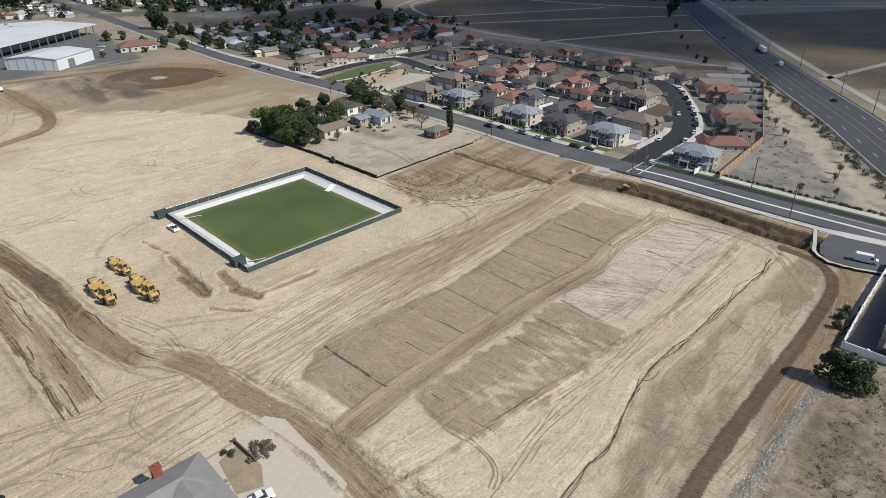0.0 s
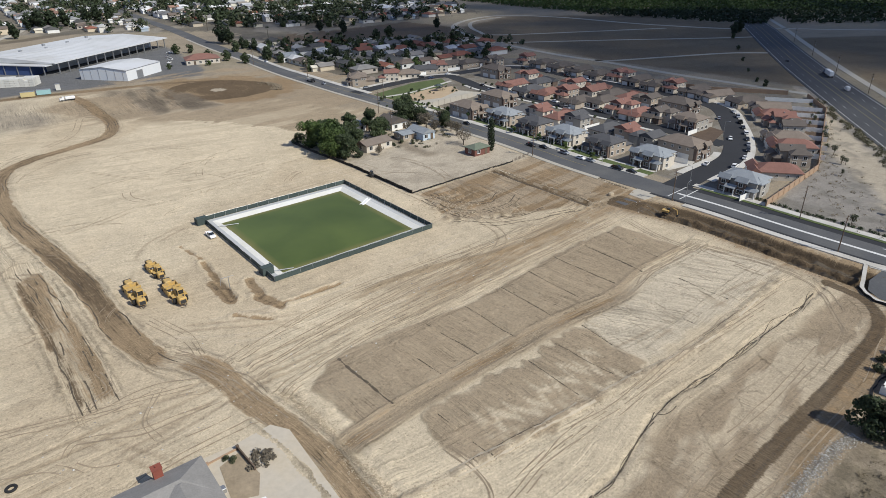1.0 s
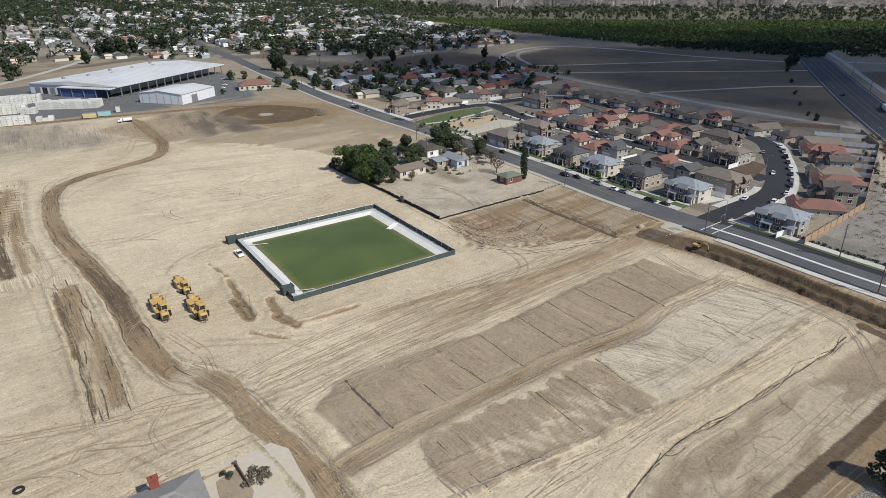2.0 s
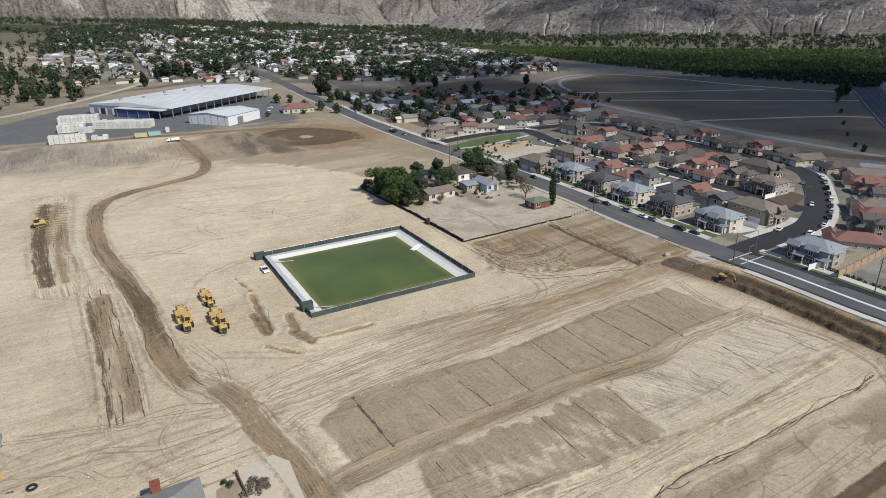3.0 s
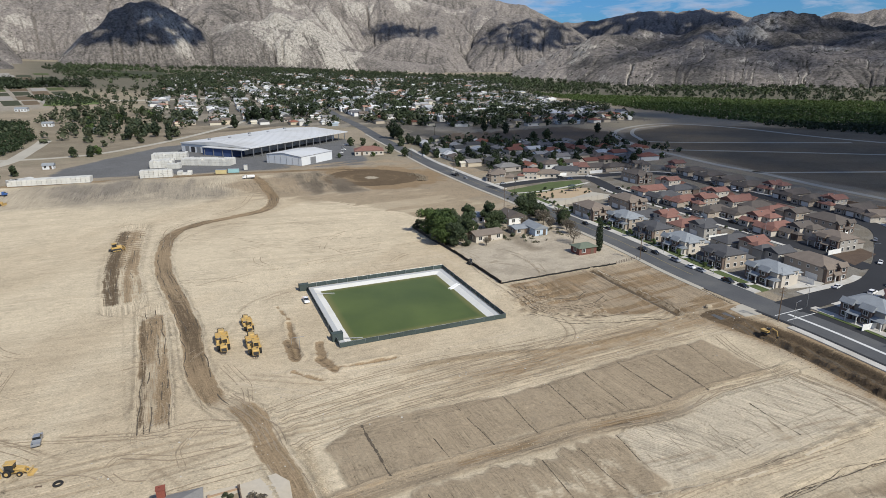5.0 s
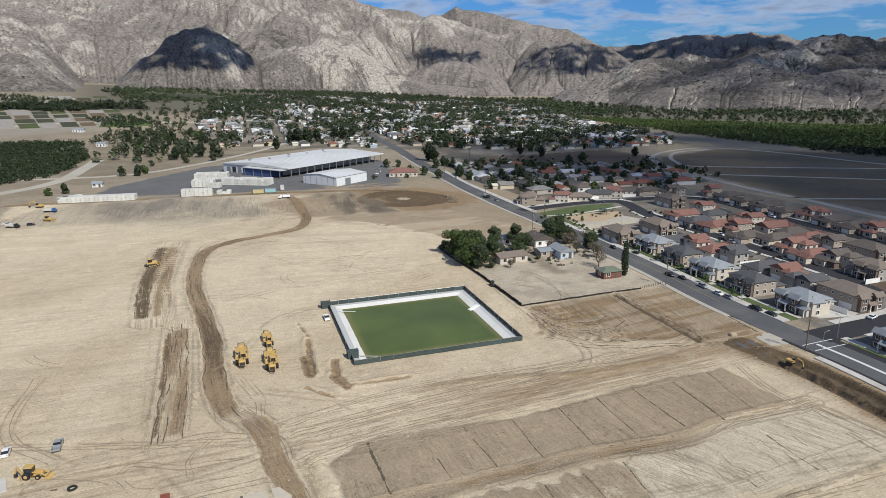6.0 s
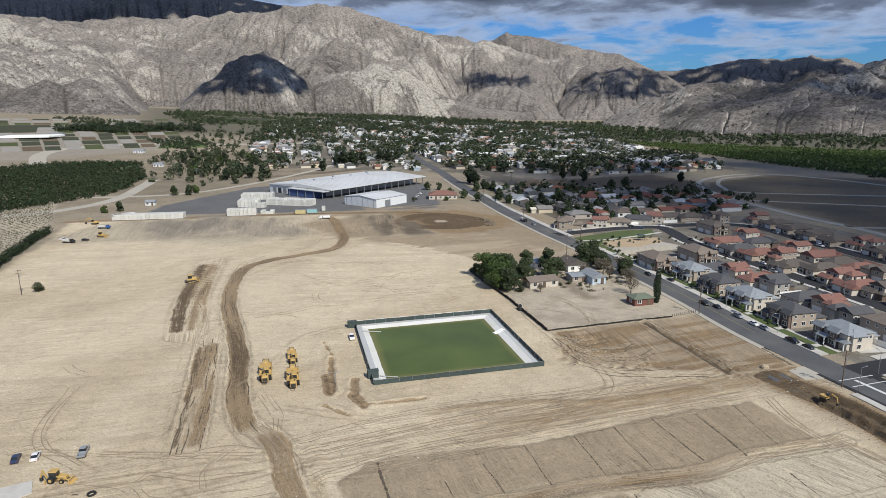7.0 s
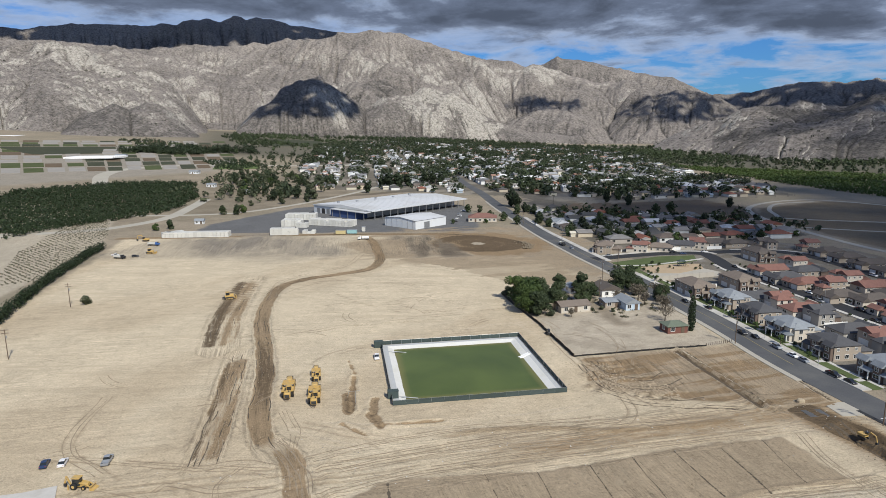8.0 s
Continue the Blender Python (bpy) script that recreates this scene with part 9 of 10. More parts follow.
def walled_building():
    root = thing("flat_roof_building", "white-parapet building with roof machines behind a wall", "building", pose(60.4, 74.6, 0, 0, 0, 39))
    part("wall", Shape().box(0, 34, -16, 0, -0.3, 4.2), M_STUCCO[0], root)
    part("roof", Shape().box(0.3, 33.7, -15.7, -0.3, 4.2, 4.35), M_METALROOF, root, "pale flat roof")
    for x0, x1, y0, y1 in ((0, 34, -0.3, 0), (0, 34, -16, -15.7), (0, 0.3, -16, 0), (33.7, 34, -16, 0)):
        part("parapet", Shape().box(x0, x1, y0, y1, 4.2, 4.9), M_WHITE, root)
    rng = random.Random(3)
    for x in (4, 7.5, 12, 17, 22, 27):
        for y in (-3.5, -8.5, -12.5):
            if rng.random() < 0.8:
                unit = part("roof_unit", Shape().soft(x, x + 1.8, y, y + 1.4, 4.35, 5.4, 0.08), M_STEEL, root, "grey roof air unit")
                part("fan_cowl", Shape().tube((x + 0.9, y + 0.7, 5.4), (x + 0.9, y + 0.7, 5.55), 0.5, n=12), M_DARKSTEEL, unit)
    part("awning", Shape().box(-3.2, 0, -15, -1, 2.6, 2.75), M_STEEL, root, "grey patio awning")
    for y in (-14.6, -8, -1.4):
        part("awning_post", Shape().box(-3.1, -2.9, y - 0.08, y + 0.08, 0, 2.6), M_DARKSTEEL, root)
    for k in range(5):
        window(root, "w", 3 + 6.5 * k, 0.03, 1.6, 180)


walled_building()
block_wall("white_wall", [(54.8, 75.8), (66, 85.6), (84.4, 101)], 1.5, M_WHITE, "white garden wall of the flat-roofed building")
block_wall("white_wall", [(54.8, 75.8), (59.5, 70), (66.5, 61.5)], 1.5, M_WHITE, "white garden wall of the flat-roofed building")
structure("rear_yard", slab([(55.2, 75.6), (67, 62.5), (92, 86), (84.4, 100.4)], 0.2, 0.4), M_ASPHALT, "dark paved yard inside the wall", "yard")


# ---------------------------------------------------------------- warehouses and the yard
def warehouse():
    root = thing("warehouse", "large metal warehouse with a pale low roof and open loading side", "warehouse", stand(-297, 383, -14))
    W, D, H = 70.0, 104.0, 6.4
    part("wall", Shape().box(0, 28, 0, D, -0.5, H).box(28, W - 14, 6, D, -0.5, H), M_METALWALL, root)
    part("blue_wall", Shape().box(28, 57, -5.1, -4.8, -0.5, 5.1).box(56.7, 57, -4.8, 5.9, -0.5, 5.1), M_BLUE, root, "dark blue metal wall")
    roof = Shape().hip(-0.6, W, -0.6, D + 0.6, H, 2.2, 0.5, True)
    part("roof", roof, M_METALROOF, root)
    seam = Shape()
    for k in range(1, 26):
        y = D * k / 26
        for x0, x1, z0, z1 in ((0, W / 2, H, H + 2.2), (W / 2, W, H + 2.2, H)):
            seam.add([(x0, y - 0.12, z0 + 0.03), (x0, y + 0.12, z0 + 0.03), (x1, y + 0.12, z1 + 0.03), (x1, y - 0.12, z1 + 0.03), (x0, y, z0 + 0.16), (x1, y, z1 + 0.16)], [(0, 4, 5, 3), (4, 1, 2, 5)])
    part("roof_seams", seam, M_METALROOF, root)
    part("canopy", Shape().box(28, W - 2, -6.0, 3.4, 5.2, 5.6), M_METALROOF, root, "low pale canopy over the loading bays")
    for k in range(14):
        part("column", Shape().box(W - 0.9, W - 0.4, 2 + k * 7.6, 2.5 + k * 7.6, -0.5, H), M_STEEL, root)
    for k in range(5):
        part("canopy_column", Shape().box(30 + 9 * k, 30.4 + 9 * k, -5.6, -5.2, -0.5, 5.2), M_STEEL, root)
    for k in range(4):
        part("roller_door", Shape().box(4 + 6 * k, 8 + 6 * k, -0.06, -0.02, 0, 4.0), M_DARKSTEEL if k % 2 else M_STEEL, root)
    for k in range(7):
        part("roof_vent", Shape().soft(14 + 7 * (k % 3), 15.6 + 7 * (k % 3), 12 + 13 * k, 13.8 + 13 * k, H + 0.8, H + 2.2, 0.1), M_STEEL, root)


def small_warehouse():
    root = thing("warehouse", "smaller white metal warehouse with a low gabled roof", "warehouse", stand(-208, 349.5, -14.5))
    W, D, H = 29.5, 29.0, 5.6
    part("wall", Shape().box(0, W, 0, D, -0.5, H), M_METALWALL, root)
    for y0 in (0.02, D - 0.12):
        part("gable_end", Shape().add([(x_, y_, z_) for y_ in (y0, y0 + 0.1) for x_, z_ in ((0, H - 0.1), (W, H - 0.1), (W / 2, H + 1.3))], [(0, 1, 2), (5, 4, 3), (0, 3, 4, 1), (1, 4, 5, 2), (2, 5, 3, 0)]), M_METALWALL, root)
    part("roof", Shape().add([(-0.4, -0.4, H), (W / 2, -0.4, H + 1.5), (W + 0.4, -0.4, H), (-0.4, D + 0.4, H), (W / 2, D + 0.4, H + 1.5), (W + 0.4, D + 0.4, H)], [(0, 1, 4, 3), (1, 2, 5, 4)]), M_METALROOF, root)
    for k in range(6):
        part("wall_rib", Shape().box(2 + 5 * k, 2.15 + 5 * k, -0.12, -0.01, 0, H), M_STEEL, root)
    part("roller_door", Shape().box(W + 0.02, W + 0.1, 8, 13, 0, 4.2), M_STEEL, root)


warehouse()
small_warehouse()


def bin_stack(a, b, depth, rows, label="long stack of white plastic field bins in the yard"):
    d = Vector((b[0] - a[0], b[1] - a[1]))
    root = thing("bin_stack", label, "bins", pose(a[0], a[1], at(*a), 0, 0, math.degrees(math.atan2(d.y, d.x))), group="bin stacks in the yard")
    n = max(1, round(d.length / 2.3))
    m = max(1, round(depth / 2.3))
    w, q = d.length / n, depth / m
    rng = random.Random(int(abs(a[0])))
    for i in range(n):
        for j in range(m):
            s = Shape()
            for k in range(rows - (rng.random() < 0.12)):
                s.box(i * w + 0.05, (i + 1) * w - 0.05, j * q + 0.05, (j + 1) * q - 0.05, 0.1 + k * 1.05, 1.08 + k * 1.05, 0.04)
            part("bin_column", s, M_PLASTIC, root)


for a, b, depth, rows in (((-303, 248), (-268.5, 268.5), 6.5, 3), ((-249.5, 284), (-234.8, 293), 5, 4), ((-267.5, 313.5), (-256, 320.5), 12, 4), ((-256, 328), (-224, 332.5), 9, 4), ((-287, 339), (-268, 350), 10, 4),
                          ((-235, 297), (-228, 300.5), 5, 2), ((-302, 262), (-306, 250), 4, 3)):
    bin_stack(a, b, depth, rows)
bin_stack((-256, 315), (-249, 317.5), 5, 3, "stack of orange-brown wooden field bins in the yard")
for x, y, a, mat, label in ((-213, 307.5, 25, surface("yellow box paint", (0.55, 0.46, 0.24), 0.6, 0.1, 2, 0.3, 0.0), "pale yellow storage container"), (-208, 312.5, 25, surface("teal box paint", (0.30, 0.50, 0.52), 0.6, 0.1, 2, 0.3, 0.0), "pale teal storage container"),
                            (-206, 322, 25, M_PLASTIC, "small pale utility cabinet")):
    root = thing("container", label, "container", stand(x, y, a))
    part("body", Shape().box(-3, 3, -1.2, 1.2, 0.15, 2.5) if "cabinet" not in label else Shape().box(-1, 1, -1, 1, 0.15, 3.2), mat, root)
    part("rib", Shape().box(-3.02, 3.02, -1.22, 1.22, 2.4, 2.52) if "cabinet" not in label else Shape().box(-1.05, 1.05, -1.05, 1.05, 3.1, 3.22), M_STEEL, root)

office = cottage("office", -157.5, 397.5, 25, 19.5, 13, 3.0, 2.6, M_STUCCO[1], M_ROOF["r"], "low cream office with a bright terracotta hip roof", False)
cottage("yard_house", -107, 409, 30, 9, 9, 3.4, 2.0, M_WHITE, M_ROOF["l"], "white house with a grey roof behind a fence")
for k, (x, y) in enumerate(((-178, 398), (-182, 410), (-188, 422), (-192, 436), (-172, 384))):
    MAKE["wWsPk"[k]].put(stand(x, y, 75 + 90 * (k % 2), 0, 0.74))

# ---------------------------------------------------------------- trees and plants
def within(x, y, poly):
    """Whether a place lies inside an area of any shape."""
    hit = False
    for (x0, y0), (x1, y1) in zip(poly, poly[1:] + poly[:1]):
        if (y0 > y) != (y1 > y) and x < x0 + (y - y0) * (x1 - x0) / (y1 - y0):
            hit = not hit
    return hit


def leaf_mesh(name, lobes, count, size, material, seed, flat=0.0, fill=False):
    """A crown: many small leaf clumps strewn over uneven lobes (x, y, z, rx, ry, rz)."""
    rng = np.random.default_rng(seed)
    lob = np.array(lobes, float)
    weight = lob[:, 3] * lob[:, 4] + lob[:, 3] * lob[:, 5]
    pick = rng.choice(len(lob), count, p=weight / weight.sum())
    d = rng.normal(size=(count, 3))
    d /= np.linalg.norm(d, axis=1)[:, None]
    r = 0.62 + 0.46 * rng.random(count) ** 0.6
    if fill:
        r = rng.random(count) ** 0.5
    c = lob[pick, :3] + d * r[:, None] * lob[pick, 3:]
    nrm = d + 0.55 * rng.normal(size=(count, 3)) + np.array([0, 0, flat])
    nrm /= np.linalg.norm(nrm, axis=1)[:, None]
    a = np.cross(nrm, rng.normal(size=(count, 3)))
    a /= np.linalg.norm(a, axis=1)[:, None]
    b = np.cross(nrm, a)
    s = size * (0.5 + 0.9 * rng.random(count))[:, None]
    up = nrm * s * 0.35
    pts = np.stack([c - a * s, c - b * s * 0.6 + up * 0.5, c + a * s, c + b * s * 0.6 + up * 0.5, c + up], 1).reshape(-1, 3)
    k = np.arange(count)[:, None] * 5
    if fill:
        pts = pts.reshape(-1, 5, 3)[:, :4].reshape(-1, 3)
        k = np.arange(count)[:, None] * 4
        tri = k + np.array([0, 1, 2, 3])
    else:
        tri = np.concatenate([k + np.array([0, 1, 4]), k + np.array([1, 2, 4]), k + np.array([2, 3, 4]), k + np.array([3, 0, 4])])
    me = bpy.data.meshes.new(name)
    me.from_pydata(pts.tolist(), [], tri.tolist())
    me.materials.append(material)
    return me


def trunk_shape(h, r, lobes, seed):
    rng = random.Random(seed)
    s = Shape()
    lean = Vector((rng.uniform(-0.08, 0.08) * h, rng.uniform(-0.08, 0.08) * h, h * 0.5))
    s.tube((0, 0, -0.3), lean, r, r * 0.62, 8)
    for l in lobes[:7]:
        s.tube(lean * rng.uniform(0.7, 1.0), Vector(l[:3]), r * 0.42, r * 0.12, 6)
    return s


def tree_maker(h, spread, leaves, label, category="tree", count=900, size=0.4, seed=1, lobes=9, name="tree", group="", base=0.32):
    rng = random.Random(seed)
    lob = []
    for i in range(lobes):
        a, q = rng.uniform(0, 6.28), spread * rng.uniform(0.1, 0.68)
        z = h * rng.uniform(base + 0.08, 0.84)
        k = spread * rng.uniform(0.34, 0.56) * (1.1 - 0.45 * z / h)
        lob.append((q * math.cos(a), q * math.sin(a), z, k, k, k * rng.uniform(0.65, 0.95)))
    lob.append((0, 0, h * 0.8, spread * 0.4, spread * 0.4, h * 0.2))

    def build():
        root = thing(name, label, category, group=group)
        part("trunk", trunk_shape(h, 0.035 * h, lob, seed), M_BARK, root)
        part("crown", leaf_mesh("crown", lob, count, size, leaves, seed), None, root)
        return root
    return Maker(build)


def cypress():
    root = thing("cypress", "tall narrow dark cypress beside the old shed", "tree")
    part("trunk", Shape().tube((0, 0, -0.3), (0, 0, 9), 0.2, 0.05), M_BARK, root)
    lob = [(0.1 * math.sin(i), 0.1 * math.cos(i * 2), 0.9 + i * 1.05, 1.12 - 0.02 * (i - 4) ** 2, 1.12 - 0.02 * (i - 4) ** 2, 0.95) for i in range(10)]
    part("crown", leaf_mesh("crown", lob, 2200, 0.22, L_DARK, 3), None, root)
    return root


def bare_tree():
    root = thing("bare_tree", "bare grey tree with fine dry twigs", "tree")
    rng = random.Random(9)
    s = Shape()
    s.tube((0, 0, -0.3), (0, 0, 1.8), 0.22, 0.16, 7)

    def grow(p, d, length, r, depth):
        q = p + d * length
        s.tube(p, q, r, r * 0.6, 5)
        if depth:
            for _ in range(4 if depth > 1 else 5):
                e = (d + Vector((rng.uniform(-0.8, 0.8), rng.uniform(-0.8, 0.8), rng.uniform(-0.1, 0.6)))).normalized()
                grow(q, e, length * rng.uniform(0.6, 0.85), r * 0.55, depth - 1)
    for k in range(5):
        a = 6.28 * k / 5
        grow(Vector((0, 0, 1.7)), Vector((0.7 * math.cos(a), 0.7 * math.sin(a), 0.8)).normalized(), 1.5, 0.11, 3)
    part("branches", s, M_BARK, root)
    part("twigs", leaf_mesh("twigs", [(0, 0, 4.2, 3.2, 3.2, 2.2)], 700, 0.16, L_DRY, 5), None, root, "sparse dry twigs")
    return root


def palm():
    root = thing("palm", "tall fan palm with a thin trunk", "tree", group="palms")
    part("trunk", Shape().tube((0, 0, -0.3), (0.2, 0, 9.5), 0.22, 0.15, 7), M_BARK, root)
    s = Shape()
    for k in range(16):
        a, e = 6.28 * k / 16, (0.5, -0.2, 0.1)[k % 3]
        d = Vector((math.cos(a), math.sin(a), e))
        side = Vector((-math.sin(a), math.cos(a), 0)) * 0.35
        p = Vector((0.2, 0, 9.6))
        s.add([p, p + d * 1.1 + side, p + d * 1.9 + Vector((0, 0, -0.5)), p + d * 1.1 - side], [(0, 1, 2, 3)])
    part("fronds", s, L_OAK, root)
    return root


BIG_BRIGHT = tree_maker(9.0, 5.0, L_BRIGHT, "large bright green pepper tree beside the silt fence", count=3600, size=0.36, seed=11, lobes=14, base=0.12)
BIG_DARK = tree_maker(8.0, 4.2, L_OAK, "dense dark green oak tree on the old lot", count=2800, size=0.34, seed=12, lobes=12, base=0.15)
BIG_TALL = tree_maker(9.5, 3.6, L_OAK, "tall dark green tree on the old lot", count=2400, size=0.34, seed=13, lobes=12)
GREY_BUSH = tree_maker(3.2, 2.4, L_GREY, "grey-green bush on bare soil", "bush", count=900, size=0.24, seed=14, lobes=7, name="bush", base=0.05)
DRY_TREE = tree_maker(5.5, 3.2, L_DRY, "thin brownish tree on the old lot", count=800, size=0.24, seed=15)
SMALL_BUSH = tree_maker(1.3, 1.1, L_OAK, "small dark green garden shrub", "shrub", count=160, size=0.2, seed=16, lobes=5, name="shrub", group="garden shrubs", base=0.05)
ROUND_STREET = tree_maker(3.4, 1.4, L_BRIGHT, "small round street tree on the pavement", count=320, size=0.24, seed=17, lobes=6, group="street trees", base=0.42)
SAPLING = tree_maker(3.2, 1.2, L_GREY, "thin sapling on the dry verge", count=140, size=0.22, seed=18, lobes=5, group="saplings")

for maker, x, y, s in ((BIG_BRIGHT, -60.5, 221.0, 1.1), (BIG_BRIGHT, -54.5, 213.0, 1.2), (BIG_BRIGHT, -50.2, 206.8, 1.12), (BIG_DARK, -46.2, 206.3, 1.1), (BIG_DARK, -57.0, 222.0, 1.2), (BIG_DARK, -49.0, 216.0, 1.15), (BIG_DARK, -53.0, 226.0, 1.1), (BIG_TALL, -44.0, 214.0, 0.9), (BIG_DARK, -52.0, 219.5, 1.15), (BIG_DARK, -29.5, 252.0, 1.15), (GREY_BUSH, -22.5, 256.5, 1.9), (BIG_DARK, -26.5, 262.5, 1.1),
                       (BIG_DARK, -46.5, 226.5, 0.95), (BIG_TALL, -49.0, 235.0, 0.95), (BIG_TALL, -41.5, 239.5, 1.0), (BIG_DARK, -38.0, 230.0, 0.95), (BIG_DARK, -36.0, 236.0, 0.85), (GREY_BUSH, -66.8, 225.8, 1.25), (GREY_BUSH, -42.5, 206.5, 0.8),
                       (DRY_TREE, -35.6, 209.0, 0.6), (BIG_DARK, -25.5, 256.0, 0.9), (BIG_TALL, -31.0, 262.0, 0.85), (BIG_DARK, -20.5, 249.5, 0.85), (BIG_DARK, -11.5, 243.5, 0.8), (DRY_TREE, -15.5, 236.5, 0.9), (DRY_TREE, -9.5, 237.5, 0.8),
                       (DRY_TREE, -26.0, 237.5, 0.8), (DRY_TREE, -19.0, 241.0, 1.25), (DRY_TREE, -13.0, 246.5, 1.2), (DRY_TREE, -7.5, 231.0, 1.0), (GREY_BUSH, -28.5, 222.5, 0.5), (GREY_BUSH, -24.0, 222.0, 0.45), (GREY_BUSH, -31.0, 219.5, 0.4), (BIG_DARK, -11.0, 252.5, 0.6), (BIG_DARK, 46.8, 67.4, 0.80), (BIG_DARK, 49.4, 64.8, 0.66),
                       (GREY_BUSH, -208.8, 140.2, 1.1), (GREY_BUSH, -46.8, 64.9, 0.3), (GREY_BUSH, -48.0, 65.2, 0.25), (GREY_BUSH, 60.5, 84.0, 0.5), (GREY_BUSH, 63.5, 86.0, 0.45), (GREY_BUSH, 58.0, 81.5, 0.5)):
    maker.put(stand(x, y, (x * 37 + y * 11) % 360, 0, s))
cypress().matrix_basis = stand(3.9, 211.2, 0, 0, 1.08)
bare_tree().matrix_basis = stand(-5.5, 219.0, 0, 0, 0.95)
rng = random.Random(21)
for k in range(8):
    p, a = along(STREET, 126 + 13.5 * k)
    x, y = p.x + 6.9 * math.sin(radians(a)), p.y - 6.9 * math.cos(radians(a))
    ROUND_STREET.put(stand(x, y, 40 * k, 0.15, rng.uniform(0.7, 1.0)))
for k in range(52):
    p, a = along(STREET, 126 + 2.1 * k)
    o = rng.uniform(8.6, 11.4)
    SMALL_BUSH.put(stand(p.x + o * math.sin(radians(a)), p.y - o * math.cos(radians(a)), 30 * k, 0.12, rng.uniform(0.5, 1.0)))
for k in range(14):
    p, a = along(STREET_TWO, 92 + 7 * k)
    for o in (6.4, -6.6):
        SMALL_BUSH.put(stand(p.x + o * math.sin(radians(a)), p.y - o * math.cos(radians(a)), 30 * k, 0.1, rng.uniform(0.5, 1.1)))
for k in range(24):
    x, y = rng.uniform(-42, -4), 0
    y = 300 + (x + 25) * 0.9 + rng.uniform(-12, 14)
    SMALL_BUSH.put(stand(x, y, 30 * k, 0.12, rng.uniform(0.6, 1.3)))
for k in range(14):
    SAPLING.put(stand(112 + 2.4 * k + rng.uniform(-3, 3), 178 + 6.2 * k + rng.uniform(-6, 6), 20 * k, 0, rng.uniform(0.6, 1.1)))
for x, y in ((97, 136), (104, 146), (110, 152), (90, 141), (118, 160)):
    SAPLING.put(stand(x, y, x * 7, 0, 1.0))


def strewn(name, label, places, count, size, material, seed, category, h=1.0, kind="stuff"):
    """Many low plants in one mesh: places (x, y, radius, height)."""
    lob = [(x, y, at(x, y) + 0.45 * hh, r, r, 0.5 * hh) for x, y, r, hh in places]
    ob = new(name, leaf_mesh(name, lob, count, size, material, seed, 0.4, True))
    return tagged(ob, label, category, kind=kind)


rng = random.Random(5)
strewn("highway_scrub", "dry scrub along the highway fence", [(p.x + rng.uniform(-2, 2) - 14.5, p.y, rng.uniform(0.8, 1.8), rng.uniform(0.8, 1.8)) for p in [along(HIGHWAY, 200 + 1.7 * k)[0] for k in range(90)]], 4200, 0.3, L_SCRUB, 1, "scrub")
strewn("wall_scrub", "low dark scrub on the verge under the wall", [(p.x + rng.uniform(-0.6, 0.6), p.y + rng.uniform(-0.6, 0.6), rng.uniform(0.5, 1.0), rng.uniform(0.4, 0.9)) for p in [along(shift(STREET, 11.6), 20 + 0.9 * k)[0] for k in range(60)]], 2400, 0.2, L_OAK, 2, "scrub")
strewn("fallow_weeds", "dry weeds on rough fallow ground", [(x_, min(44 + 0.8 * (x_ - 20), 90) - 1.5 - 26 * rng.random() ** 1.2, rng.uniform(0.15, 0.7), rng.uniform(0.12, 0.4)) for x_ in [rng.uniform(22, 66) for _ in range(900)]], 9000, 0.11, L_WEED, 3, "weeds")
strewn("lot_weeds", "dry scrub on the empty lot beside the highway", [(84 + 0.45 * t + rng.uniform(-4, 14), 142 + t + rng.uniform(-10, 10), rng.uniform(0.4, 1.2), rng.uniform(0.3, 0.9)) for t in [rng.uniform(0, 110) for _ in range(260)]], 3600, 0.15, L_WEED, 4, "scrub")
strewn("garden_debris", "cut branches and dry brush by the retaining wall", [(-43.0 + rng.uniform(-1.4, 1.6), 65.0 + rng.uniform(-1.8, 1.6), 0.7, 0.7) for _ in range(14)], 700, 0.2, L_DRY, 6, "brush")
strewn("farm_undergrowth", "dry undergrowth round the old farmhouses", [(-28 + rng.uniform(-18, 18), 232 + rng.uniform(-16, 20), rng.uniform(0.5, 1.4), rng.uniform(0.4, 1.2)) for _ in range(90)], 3600, 0.22, L_SCRUB, 7, "undergrowth")
strewn("hedge_row", "dense dark hedge along the planted rows", [(p.x + rng.uniform(-0.6, 0.6), p.y + rng.uniform(-0.6, 0.6), rng.uniform(1.9, 2.8), rng.uniform(4.2, 6.0)) for p in [along(smooth_line([(-205, 103), (-216, 114), (-246, 142), (-286, 184.5), (-314, 218)]), 1.9 * k)[0] for k in range(82)]], 9000, 0.42, L_CITRUS, 8, "hedge")
rows_places = []
for i in range(26):
    for j in range(46):
        u_, v_ = -12 - 7.0 * i, 4.0 * j
        x, y = -212 + u_ * 0.72 - v_ * 0.66, 96 + u_ * -0.5 + v_ * 0.75
        if x < -222 and y > 60 and (x + 318) * 0.9 + (y - 222) * -0.2 < 60:
            rows_places.append((x + rng.uniform(-0.3, 0.3), y + rng.uniform(-0.3, 0.3), rng.uniform(0.4, 0.8), rng.uniform(0.5, 1.1)))
strewn("planted_rows", "rows of small young plants on pale soil", rows_places, 9 * len(rows_places), 0.3, L_SCRUB, 9, "crop")


